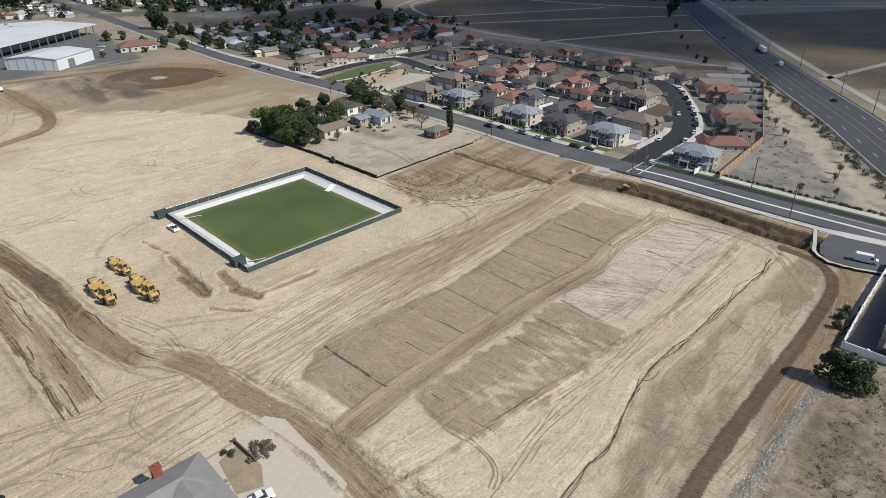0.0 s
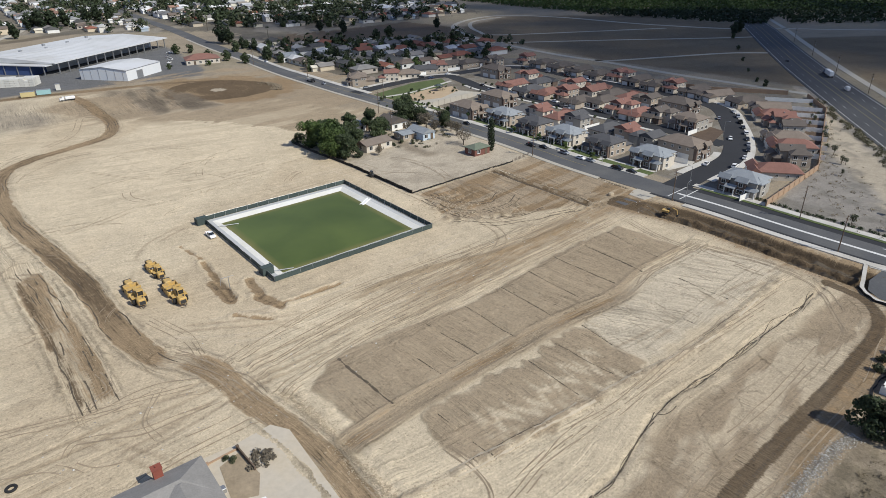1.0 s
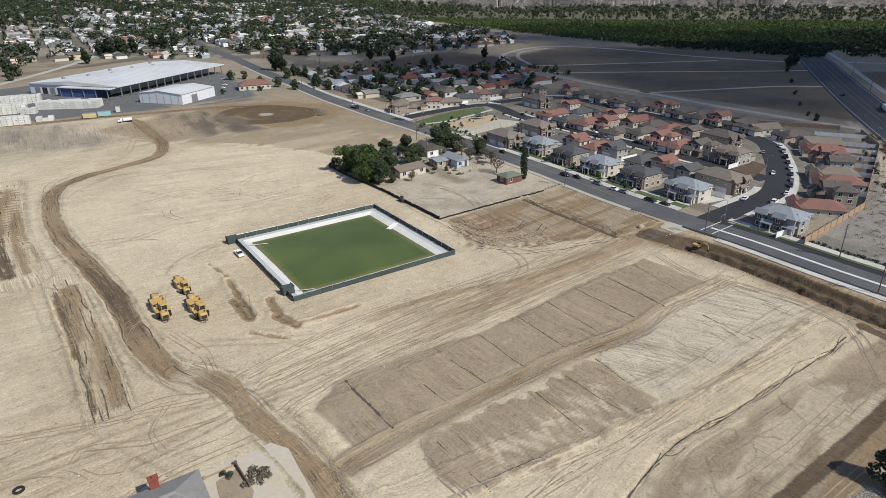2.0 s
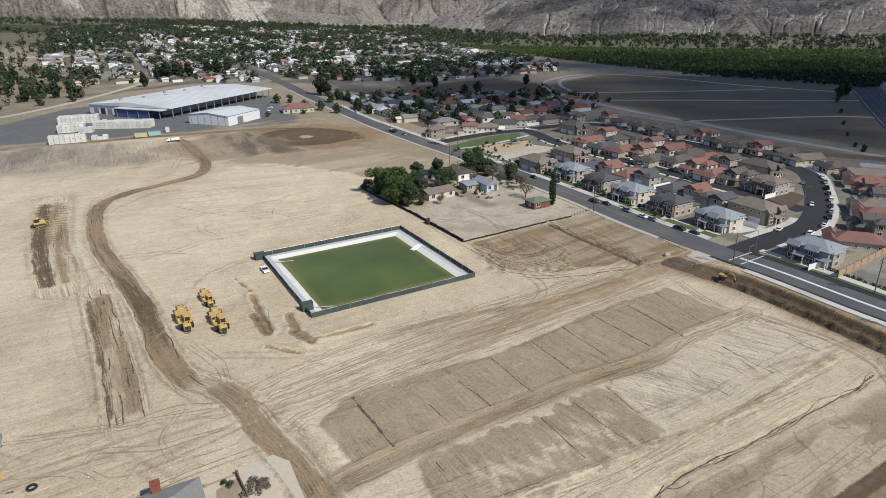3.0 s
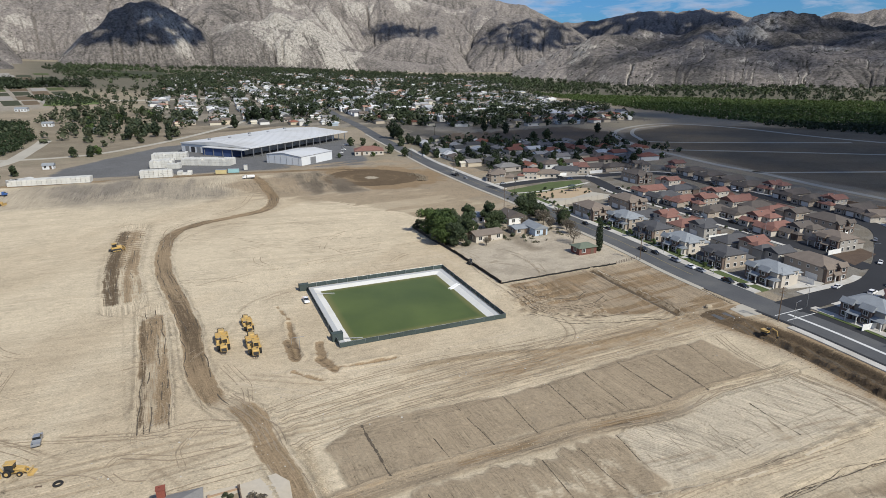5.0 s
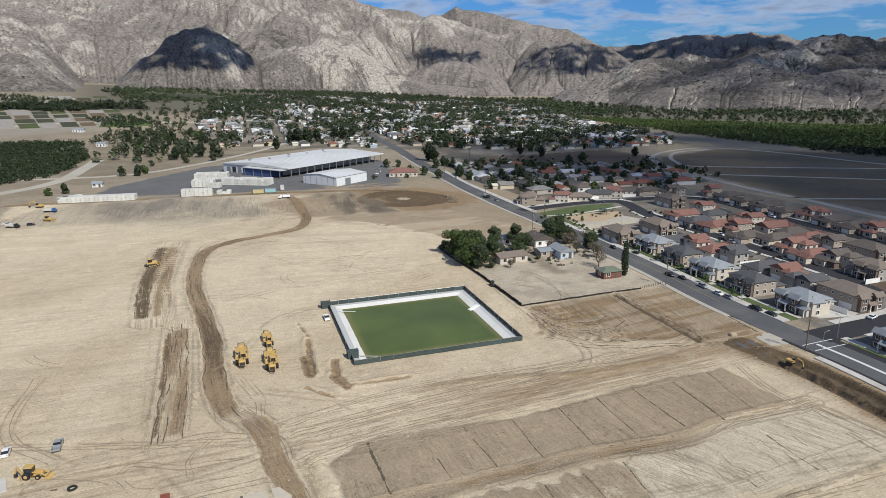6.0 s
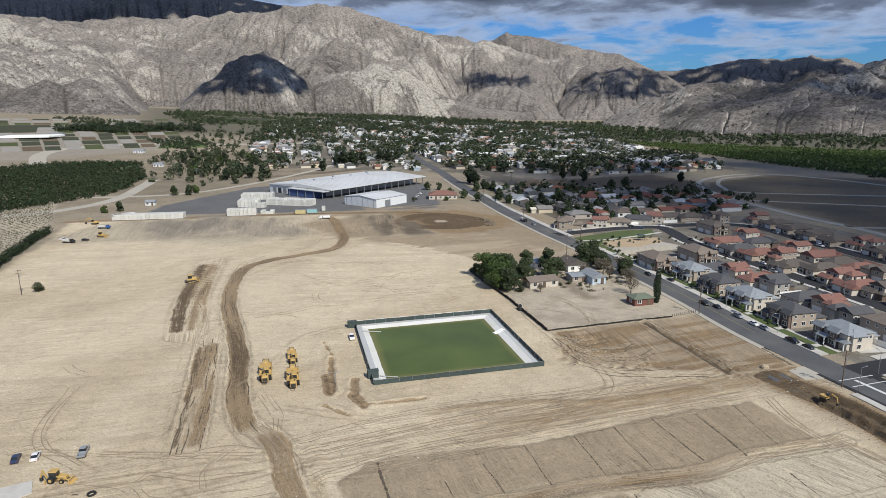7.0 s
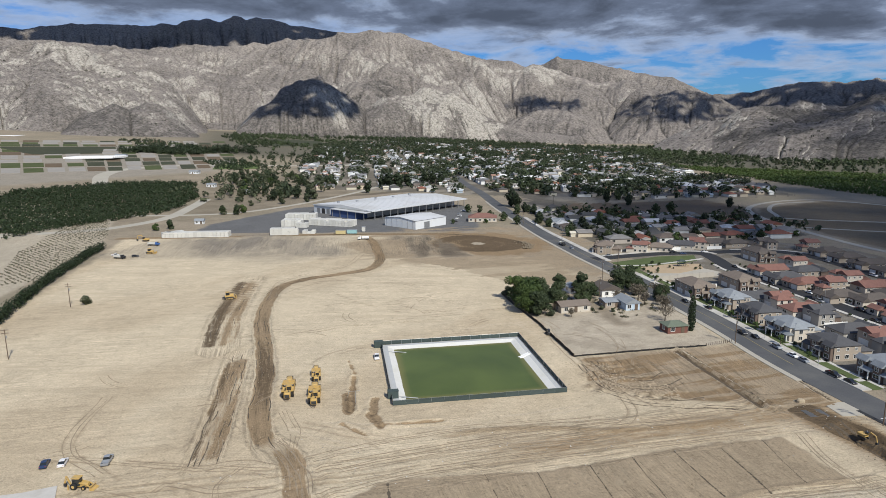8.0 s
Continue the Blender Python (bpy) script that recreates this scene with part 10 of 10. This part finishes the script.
def orchard(name, label, corners, gap, angle, radius, height, leaves, per, size, seed, ragged=0.25):
    rng = random.Random(seed)
    xs, ys = [c[0] for c in corners], [c[1] for c in corners]
    cx, cy = sum(xs) / len(xs), sum(ys) / len(ys)
    reach = max(max(xs) - min(xs), max(ys) - min(ys))
    n = int(reach / gap)
    a = radians(angle)
    places = []
    for i in range(-n, n):
        for j in range(-n, n):
            u_, v_ = i * gap, j * gap
            x, y = cx + u_ * math.cos(a) - v_ * math.sin(a), cy + u_ * math.sin(a) + v_ * math.cos(a)
            if within(x, y, corners):
                places.append((x + rng.gauss(0, gap * 0.08), y + rng.gauss(0, gap * 0.08), radius * rng.uniform(1 - ragged, 1 + ragged), height * rng.uniform(1 - ragged, 1 + ragged)))
    return strewn(name, label, places, per * len(places), size, leaves, seed, "orchard")


orchard("citrus_orchard", "dark green citrus orchard of dense rounded trees", [(-390, 205), (-396, 250), (-403, 330), (-460, 412), (-556, 484), (-594, 440), (-602, 385), (-598, 320), (-560, 270)], 5.6, 30, 2.9, 4.6, L_CITRUS, 46, 0.8, 3)
orchard("bright_orchard", "bright green orchard beyond the dry field", [(84, 735), (142, 662), (430, 620), (640, 900), (150, 1010), (-150, 1130), (-60, 980)], 8.0, 38, 3.7, 4.2, L_AVOCADO, 30, 1.15, 4)
orchard("dark_orchard", "dark orchard edge beside the highway", [(139, 655), (262, 545), (335, 640), (150, 670)], 6.5, 20, 3.4, 4.6, L_CITRUS, 18, 1.3, 5)
orchard("far_orchard", "dark orchard beyond the highway", [(285, 545), (900, 520), (900, 760), (390, 800)], 8.0, 10, 4.0, 4.6, L_CITRUS, 13, 1.6, 6)
orchard("field_trees", "young citrus rows in the valley", [(-640, 620), (-660, 700), (-760, 760), (-780, 690)], 7.0, 30, 2.4, 3.5, L_CITRUS, 14, 1.2, 7)


# ---------------------------------------------------------------- the town
def town_house(w, d, h, rise, gable, wing, seed):
    def build():
        root = thing("town_house", "small painted single-family house among trees", "house", group="town houses")
        part("wall", Shape().box(-w / 2, w / 2, -d / 2, d / 2, -1.0, h), M_TOWNWALL, root)
        r = Shape().hip(-w / 2 - 0.5, w / 2 + 0.5, -d / 2 - 0.5, d / 2 + 0.5, h, rise, 0.2, gable)
        part("roof", r, M_TOWNROOF, root)
        if wing:
            part("wing", Shape().box(w / 2 - 0.1, w / 2 + 4.5, -d / 2 + 1, d / 2 - 2, -1.0, h - 0.4).hip(w / 2 - 1, w / 2 + 5, -d / 2 + 0.5, d / 2 - 1.5, h - 0.4, rise * 0.7, 0.2, True), M_TOWNWALL, root)
        for x in (-w / 3, w / 3):
            part("window", WIN["w"][1], None, root, m=pose(x, -d / 2 - 0.03, 1.5))
        return root
    return Maker(build)


TOWN = [town_house(12, 9, 2.8, 1.8, True, False, 1), town_house(13, 9.5, 2.8, 1.9, False, True, 2), town_house(10, 8, 2.8, 1.7, True, True, 3), town_house(15, 10, 3.0, 2.0, False, False, 4), town_house(9, 11, 4.8, 1.9, True, False, 5)]
TOWN_TREES = [tree_maker(8.0, 4.2, L_OAK, "dark green garden tree in the town", count=420, size=0.75, seed=31, lobes=8, group="town trees", base=0.1),
              tree_maker(10.5, 4.6, L_DARK, "tall dark tree in the town", count=460, size=0.8, seed=32, lobes=9, group="town trees", base=0.1),
              tree_maker(6.5, 3.6, L_BRIGHT, "bright green garden tree in the town", count=380, size=0.7, seed=33, lobes=7, group="town trees", base=0.1),
              tree_maker(7.0, 3.8, L_GREY, "grey-green garden tree in the town", count=380, size=0.7, seed=34, lobes=7, group="town trees", base=0.1)]
PALM = Maker(palm)
rng = random.Random(77)
STREET_DIR = 126.0


def clear_of_street(x, y, gap):
    return all((x - p.x) ** 2 + (y - p.y) ** 2 > gap * gap for p in STREET)


OLD_TRACT = [(-66, 358), (8, 396), (40, 440), (22, 474), (-40, 482), (-100, 474), (-150, 462), (-112, 408)]
TOWN_AREA = [(-80, 590), (42, 695), (-40, 850), (-135, 1040), (-200, 1250), (-290, 1530), (-480, 1780), (-640, 1900), (-860, 1780), (-1030, 1600), (-960, 1180), (-640, 760), (-440, 540), (-300, 560), (-190, 575)]
ca, sa = math.cos(radians(STREET_DIR)), math.sin(radians(STREET_DIR))
spots = []
OLD_SPOTS = []
for i in range(-14, 14):
    for j in range(-14, 14):
        u_, v_ = i * 12.4, j * 14.2
        x, y = -30 + u_ * ca + v_ * sa + rng.uniform(-1.2, 1.2), 428 + u_ * sa - v_ * ca + rng.uniform(-1.2, 1.2)
        if within(x, y, OLD_TRACT) and clear_of_street(x, y, 15):
            OLD_SPOTS.append((math.hypot(x, y), x, y))
spots += OLD_SPOTS
for i in range(-70, 105):
    for j in range(-80, 70):
        u_, v_ = i * 14.8, j * 18.0 + (4.2 if j % 2 else -4.2)
        x, y = -150 + u_ * ca + v_ * sa, 560 + u_ * sa - v_ * ca
        x, y = x + rng.uniform(-2, 2), y + rng.uniform(-2, 2)
        in_town = within(x, y, TOWN_AREA)
        if in_town and clear_of_street(x, y, 17) and rng.random() < (0.86 if math.hypot(x, y) < 1150 else 0.62):
            spots.append((math.hypot(x, y), x, y))
spots.sort()
far = Shape()
far_roof = Shape()
for k, (dist, x, y) in enumerate(spots):
    turn = STREET_DIR + 90 * rng.randrange(4) + rng.uniform(-3, 3)
    if k < 215:
        TOWN[rng.randrange(5)].put(stand(x, y, turn, 0.25, 0.9))
    else:
        w, d, h, z = rng.uniform(9.5, 15), rng.uniform(8, 10.5), rng.uniform(3.0, 4.6), at(x, y)
        tr = radians(turn)
        base = len(far.v)
        far.box(-w / 2, w / 2, -d / 2, d / 2, -1, h)
        rb = len(far_roof.v)
        far_roof.hip(-w / 2 - 0.4, w / 2 + 0.4, -d / 2 - 0.4, d / 2 + 0.4, h, 1.8, 0.2, rng.random() < 0.5)
        for sh, b0 in ((far, base), (far_roof, rb)):
            for q in range(b0, len(sh.v)):
                px, py, pz = sh.v[q]
                sh.v[q] = (x + px * math.cos(tr) - py * math.sin(tr), y + px * math.sin(tr) + py * math.cos(tr), z + pz)
M_FARWALL = surface("far walls", (0.5, 0.5, 0.5), 0.85, 0.05, 3.0, 0.3, 0.0, island=True, palette=[(0.74, 0.73, 0.70), (0.54, 0.48, 0.40), (0.68, 0.65, 0.56), (0.48, 0.53, 0.58), (0.78, 0.78, 0.77)])
M_FARROOF = surface("far roofs", (0.3, 0.3, 0.3), 0.9, 0.1, 3.0, 0.3, 0.0, island=True, palette=[(0.33, 0.34, 0.35), (0.18, 0.18, 0.185), (0.46, 0.47, 0.48), (0.24, 0.215, 0.19), (0.66, 0.66, 0.66), (0.30, 0.30, 0.30), (0.30, 0.18, 0.135), (0.14, 0.14, 0.145)])
single("far_town_walls", far, M_FARWALL, "distant town houses with pale walls", "houses", kind="stuff")
single("far_town_roofs", far_roof, M_FARROOF, "distant town roofs in mixed greys and reds", "roofs", kind="stuff")

placed = 0
for k, (dist, x, y) in enumerate(spots):
    for _ in range(1 + (rng.random() < 0.5)):
        if placed < 140:
            m = TOWN_TREES[rng.choice((0, 0, 1, 2, 3))]
            m.put(stand(x + rng.uniform(-11, 11), y + rng.uniform(-11, 11), rng.uniform(0, 360), 0, rng.uniform(0.5, 0.95)))
            placed += 1
far_trees = [[], [], []]
for dist, x, y in spots[70:]:
    thick = float(fbm(x / 55, y / 55, 3))
    for _ in range((1 if thick < 0.48 else 2 if thick < 0.56 else 3) + (dist > 1250) + (rng.random() < 0.3)):
        size = rng.uniform(0.5, 1.0) * (1.25 if thick > 0.5 else 0.85)
        far_trees[rng.choice((0, 0, 1, 0, 2))].append((x + rng.uniform(-10, 10), y + rng.uniform(-10, 10), 5.2 * size, 10.5 * size))


def wood(poly, count, lo, hi, target=None):
    xs, ys = [c[0] for c in poly], [c[1] for c in poly]
    n = 0
    while n < count:
        x, y = rng.uniform(min(xs), max(xs)), rng.uniform(min(ys), max(ys))
        if within(x, y, poly):
            far_trees[rng.randrange(3) if target is None else target].append((x, y, rng.uniform(lo * 0.4, hi * 0.45), rng.uniform(lo, hi)))
            n += 1


wood([(-150, 1095), (-100, 1250), (-500, 1650), (-900, 1500), (-1000, 1200), (-880, 1090), (-760, 1240), (-560, 1270)], 450, 5, 12, 2)       # foot of the bluffs
wood([(-1030, 1600), (-660, 1750), (-520, 1640), (-430, 1900), (-620, 2200), (-1050, 2100), (-1500, 1620), (-1400, 1500)], 900, 6, 13, 0)
wood([(-330, 1330), (-190, 1190), (60, 1560), (-100, 1900), (-430, 2100), (-520, 1640)], 350, 4, 11, 0)
wood([(-1030, 1020), (-960, 1060), (-1400, 1420), (-1500, 1380)], 160, 5, 11)
wood([(-150, 1130), (150, 1015), (640, 905), (900, 1000), (700, 1500), (60, 1560), (-300, 1450)], 1900, 4, 10)                             # river side
wood([(-880, 745), (-900, 830), (-1010, 790), (-1000, 720)], 110, 8, 15, 1)
wood([(-490, 400), (-380, 385), (-352, 440), (-400, 560), (-560, 640), (-600, 560)], 80, 5, 12, 2)
wood([(-470, 430), (-400, 420), (-370, 470), (-430, 560), (-540, 600)], 30, 6, 13, 1)
wood([(-600, 560), (-560, 640), (-640, 900), (-760, 1000), (-860, 900), (-700, 650)], 110, 4, 11)
wood(OLD_TRACT, 90, 3, 7)
wood([(-118, 412), (-100, 455), (20, 478), (40, 450), (60, 470), (20, 500), (-110, 470)], 34, 3, 6)
wood([(-975, 690), (-940, 760), (-955, 775), (-990, 700)], 40, 12, 20, 1)
wood([(-938, 780), (-860, 890), (-880, 900), (-960, 790)], 60, 12, 20, 1)
wood([(-1050, 820), (-1000, 900), (-1300, 1000), (-1300, 900)], 130, 4, 9)
for k, (mat, label) in enumerate(((L_OAK, "distant dark green trees between the houses"), (L_DARK, "distant very dark trees"), (L_GREY, "distant grey-green trees"))):
    strewn("far_trees", label, far_trees[k], 30 * len(far_trees[k]), 1.6, mat, 40 + k, "trees")
# woods along the foot of the hills, thick and thin
hill_trees = []
while len(hill_trees) < 2000:
    az, reach = radians(rng.uniform(-46, 14)), rng.uniform(1180, 2250)
    x, y = reach * math.sin(az), reach * math.cos(az)
    if float(fbm(x / 130, y / 130, 3)) > rng.uniform(0.46, 0.6) and not within(x, y, TOWN_AREA):
        hill_trees.append((x, y, rng.uniform(3.0, 7.0), rng.uniform(5, 12)))
strewn("hill_foot_trees", "dark woods along the foot of the hills", hill_trees, 14 * len(hill_trees), 2.4, L_OAK, 47, "trees")

for x, y, kind, s in ((-361, 590, 1, 1.5), (-352, 596, 1, 1.3), (-170, 482, 1, 1.5), (-163, 474, 1, 1.2), (-148, 439, 0, 0.9), (-120, 410, 0, 1.0), (-83, 457, 0, 1.0), (-186, 433, 0, 0.8), (-178, 436, 3, 0.8), (-158, 412, 0, 0.7), (-144, 403, 0, 0.8),
                      (-130, 395, 0, 0.8), (-100, 428, 2, 0.9), (-88, 544, 1, 1.0), (-272, 589, 0, 1.0), (-299, 691, 0, 1.1), (-331, 266, 2, 0.75), (-328, 274, 0, 0.8), (-343, 347, 0, 1.0), (-353, 342, 0, 0.9), (-347, 356, 2, 1.0), (-378, 455, 1, 1.2),
                      (-240, 291, 0, 0.4), (-150, 386, 2, 0.5), (-170, 376, 0, 0.4), (-60, 382, 0, 0.7), (-70, 396, 2, 0.6), (-52, 376, 0, 0.7), (-36, 368, 0, 0.6), (-110, 556, 1, 1.0), (-58, 500, 0, 1.0), (-48, 512, 0, 1.1), (-10, 566, 1, 0.9),
                      (148, 306, 3, 0.5), (150, 318, 0, 0.3), (158, 345, 3, 0.3), (170, 378, 3, 0.35), (186, 420, 0, 0.35), (205, 470, 0, 0.5), (214, 490, 1, 0.9), (222, 500, 1, 1.0)):
    TOWN_TREES[kind].put(stand(x, y, (x * 13) % 360, 0, s))
for x, y in ((-96, 425), (-68, 410), (-30, 400), (-140, 500), (-205, 560), (-330, 640), (-20, 430), (-250, 620), (-90, 470)):
    PALM.put(stand(x, y, x, 0, 0.9))

# old trees west of the yard and along the edge of the town
for k in range(60):
    t_ = rng.random()
    x, y = -372 - 190 * t_ + rng.uniform(-42, 42), 418 + 190 * t_ + rng.uniform(-30, 30)
    if float(fbm(x / 40, y / 40, 2)) > 0.40:
        TOWN_TREES[rng.choice((0, 1, 2, 3, 3))].put(stand(x, y, rng.uniform(0, 360), 0, rng.uniform(0.7, 1.35)))
for x, y, s in ((-365, 593, 1.7), (-358, 600, 1.6), (-372, 590, 1.4), (-346, 641, 1.4), (-338, 645, 1.5), (-328, 649, 1.4), (-348, 527, 1.2), (-352, 612, 1.5)):
    TOWN_TREES[1].put(stand(x, y, x * 3, 0, s))

# beds of vegetables and flowers in the western fields
BED_TONES = [surface("green crop bed", (0.07, 0.085, 0.03), 0.95, 0.3, 1.0, 0.1, 0.2), surface("dark crop bed", (0.05, 0.055, 0.03), 0.95, 0.3, 1.0, 0.1, 0.2), surface("brown bed", (0.13, 0.095, 0.06), 0.95, 0.25, 1.0, 0.1, 0.2),
             surface("grey bed cover", (0.30, 0.28, 0.25), 0.9, 0.15, 1.0, 0.1, 0.1), surface("bright crop bed", (0.10, 0.14, 0.045), 0.95, 0.25, 1.0, 0.1, 0.2)]
for i in range(13):
    for j in range(10):
        if rng.random() < 0.08:
            continue
        u0, u1, v0, v1 = (i + rng.uniform(0.0, 0.12)) / 13, (i + rng.uniform(0.8, 0.97)) / 13, (j + rng.uniform(0, 0.1)) / 10, (j + rng.uniform(0.72, 0.95)) / 10

        def spot(u_, v_):
            x_ = -761 + 94 * u_ + v_ * (-615 + 75 * u_)
            y_ = 391 + 278 * u_ + v_ * (315 + 156 * u_)
            return (x_, y_, at(x_, y_))
        q = [spot(u0, v0), spot(u1, v0), spot(u1, v1), spot(u0, v1)]
        single("field_bed", Shape().add([(*p[:2], p[2] + 0.5) for p in q] + [(*p[:2], p[2] - 1.5) for p in q], [(0, 1, 2, 3), (4, 5, 1, 0), (5, 6, 2, 1), (6, 7, 3, 2), (7, 4, 0, 3)]), BED_TONES[rng.choice((0, 1, 2, 2, 3, 3, 0, 1, 3))],
               "rectangular bed of low crop on pale soil", "field", group="field beds", kind="structure")
for pts, mat in (([(-669, 615), (-641, 675), (-683, 721), (-720, 668)], 4), ([(-1029, 1082), (-965, 1241), (-1136, 1419), (-1262, 1333)], 1), ([(-1000, 560), (-980, 660), (-1120, 760), (-1180, 600)], 1)):
    p3 = [(x_, y_, at(x_, y_)) for x_, y_ in pts]
    single("field_bed", Shape().add([(*p[:2], p[2] + 0.6) for p in p3] + [(*p[:2], p[2] - 2) for p in p3], [(0, 1, 2, 3), (4, 5, 1, 0), (5, 6, 2, 1), (6, 7, 3, 2), (7, 4, 0, 3)]), BED_TONES[mat], "large green field of low crop", "field", group="field beds", kind="structure")

# bushes dotted over the hills
bush_rng = random.Random(9)
lobes_ = [(x_, y_, z_ + 1.0, r_, r_, r_ * 0.7) for x_, y_, z_ in BUSHES[0].tolist() for r_ in (bush_rng.uniform(1.6, 4.4),)]
tagged(new("hill_bushes", leaf_mesh("hill_bushes", lobes_, 5 * len(lobes_), 1.9, L_HILLBUSH, 61, 0.3, True)), "dark bushes dotted over the dry hills", "bushes", kind="stuff")

# cloth tunnels and sheds in the western fields
for a, b, w in (((-915, 556), (-852, 592), 48), ((-1500, 800), (-1640, 960), 60)):
    d = Vector((b[0] - a[0], b[1] - a[1]))
    root = thing("cloth_tunnels", "long white cloth tunnels over a crop", "greenhouse", pose(a[0], a[1], at(*a), 0, 0, math.degrees(math.atan2(d.y, d.x))), group="cloth tunnels")
    n = int(w / 6)
    for i in range(n):
        s = Shape()
        ring = [(6 * i + 3 - 2.9 * math.cos(math.pi * k / 6), 2.6 * math.sin(math.pi * k / 6)) for k in range(7)]
        s.add([(0, y_, z_ - 0.2) for y_, z_ in ring] + [(d.length, y_, z_ - 0.2) for y_, z_ in ring], [(k, k + 1, 8 + k, 7 + k) for k in range(6)] + [tuple(range(7)), tuple(range(13, 6, -1))])
        part("tunnel", s, M_WHITE, root)
for x, y, w, d, h in ((-940, 800, 40, 12, 4), (-1000, 760, 30, 10, 4), (-900, 640, 16, 10, 4), (-640, 560, 12, 8, 3), (-520, 480, 9, 7, 3), (-455, 470, 8, 6, 3), (-330, 300, 6, 4, 2.4)):
    cottage("farm_shed", x, y, 30, w, d, h, 1.4, M_METALWALL, M_ROOF["l"], "pale farm shed beside fields and trees")

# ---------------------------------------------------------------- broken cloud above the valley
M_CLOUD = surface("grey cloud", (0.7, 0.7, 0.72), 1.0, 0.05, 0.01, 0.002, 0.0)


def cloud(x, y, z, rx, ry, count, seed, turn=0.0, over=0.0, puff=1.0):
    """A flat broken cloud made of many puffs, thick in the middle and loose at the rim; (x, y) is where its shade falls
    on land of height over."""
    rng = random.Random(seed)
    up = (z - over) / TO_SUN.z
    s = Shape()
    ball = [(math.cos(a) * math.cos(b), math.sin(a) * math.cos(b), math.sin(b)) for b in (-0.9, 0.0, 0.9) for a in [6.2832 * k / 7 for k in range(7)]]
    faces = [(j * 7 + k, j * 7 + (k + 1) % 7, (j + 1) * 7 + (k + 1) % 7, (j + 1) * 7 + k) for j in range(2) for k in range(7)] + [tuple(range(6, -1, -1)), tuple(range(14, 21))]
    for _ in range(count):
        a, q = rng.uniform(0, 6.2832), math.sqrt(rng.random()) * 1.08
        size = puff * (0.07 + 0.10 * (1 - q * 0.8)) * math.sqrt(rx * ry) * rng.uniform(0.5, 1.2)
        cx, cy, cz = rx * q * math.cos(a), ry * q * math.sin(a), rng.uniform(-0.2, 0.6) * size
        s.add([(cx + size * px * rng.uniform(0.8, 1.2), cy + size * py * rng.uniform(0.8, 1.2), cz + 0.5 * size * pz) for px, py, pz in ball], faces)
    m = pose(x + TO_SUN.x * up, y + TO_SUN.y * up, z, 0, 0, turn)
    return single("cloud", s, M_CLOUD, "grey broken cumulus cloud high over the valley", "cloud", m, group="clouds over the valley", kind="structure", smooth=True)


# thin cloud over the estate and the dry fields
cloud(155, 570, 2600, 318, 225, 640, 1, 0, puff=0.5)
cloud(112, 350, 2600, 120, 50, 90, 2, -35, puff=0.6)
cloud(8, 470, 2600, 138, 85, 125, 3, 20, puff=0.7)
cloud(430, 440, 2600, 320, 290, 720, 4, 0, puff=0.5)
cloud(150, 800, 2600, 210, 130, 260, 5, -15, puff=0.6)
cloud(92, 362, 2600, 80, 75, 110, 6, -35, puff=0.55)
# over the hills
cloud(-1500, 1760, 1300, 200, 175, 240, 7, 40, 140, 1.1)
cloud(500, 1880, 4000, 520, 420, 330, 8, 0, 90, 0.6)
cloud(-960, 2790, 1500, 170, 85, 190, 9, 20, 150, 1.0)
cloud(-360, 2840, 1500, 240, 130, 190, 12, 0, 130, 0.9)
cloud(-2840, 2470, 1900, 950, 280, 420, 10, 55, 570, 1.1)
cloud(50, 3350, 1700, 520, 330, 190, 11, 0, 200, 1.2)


# ---------------------------------------------------------------- to metres
# the plan above is drawn in units of 1.2 m; every thing that stands by itself is brought to metres
METRES = Matrix.Scale(1.2, 4)
for ob in list(scene.objects):
    if ob.parent is None and ob.type in ("MESH", "EMPTY"):
        ob.matrix_basis = METRES @ ob.matrix_basis
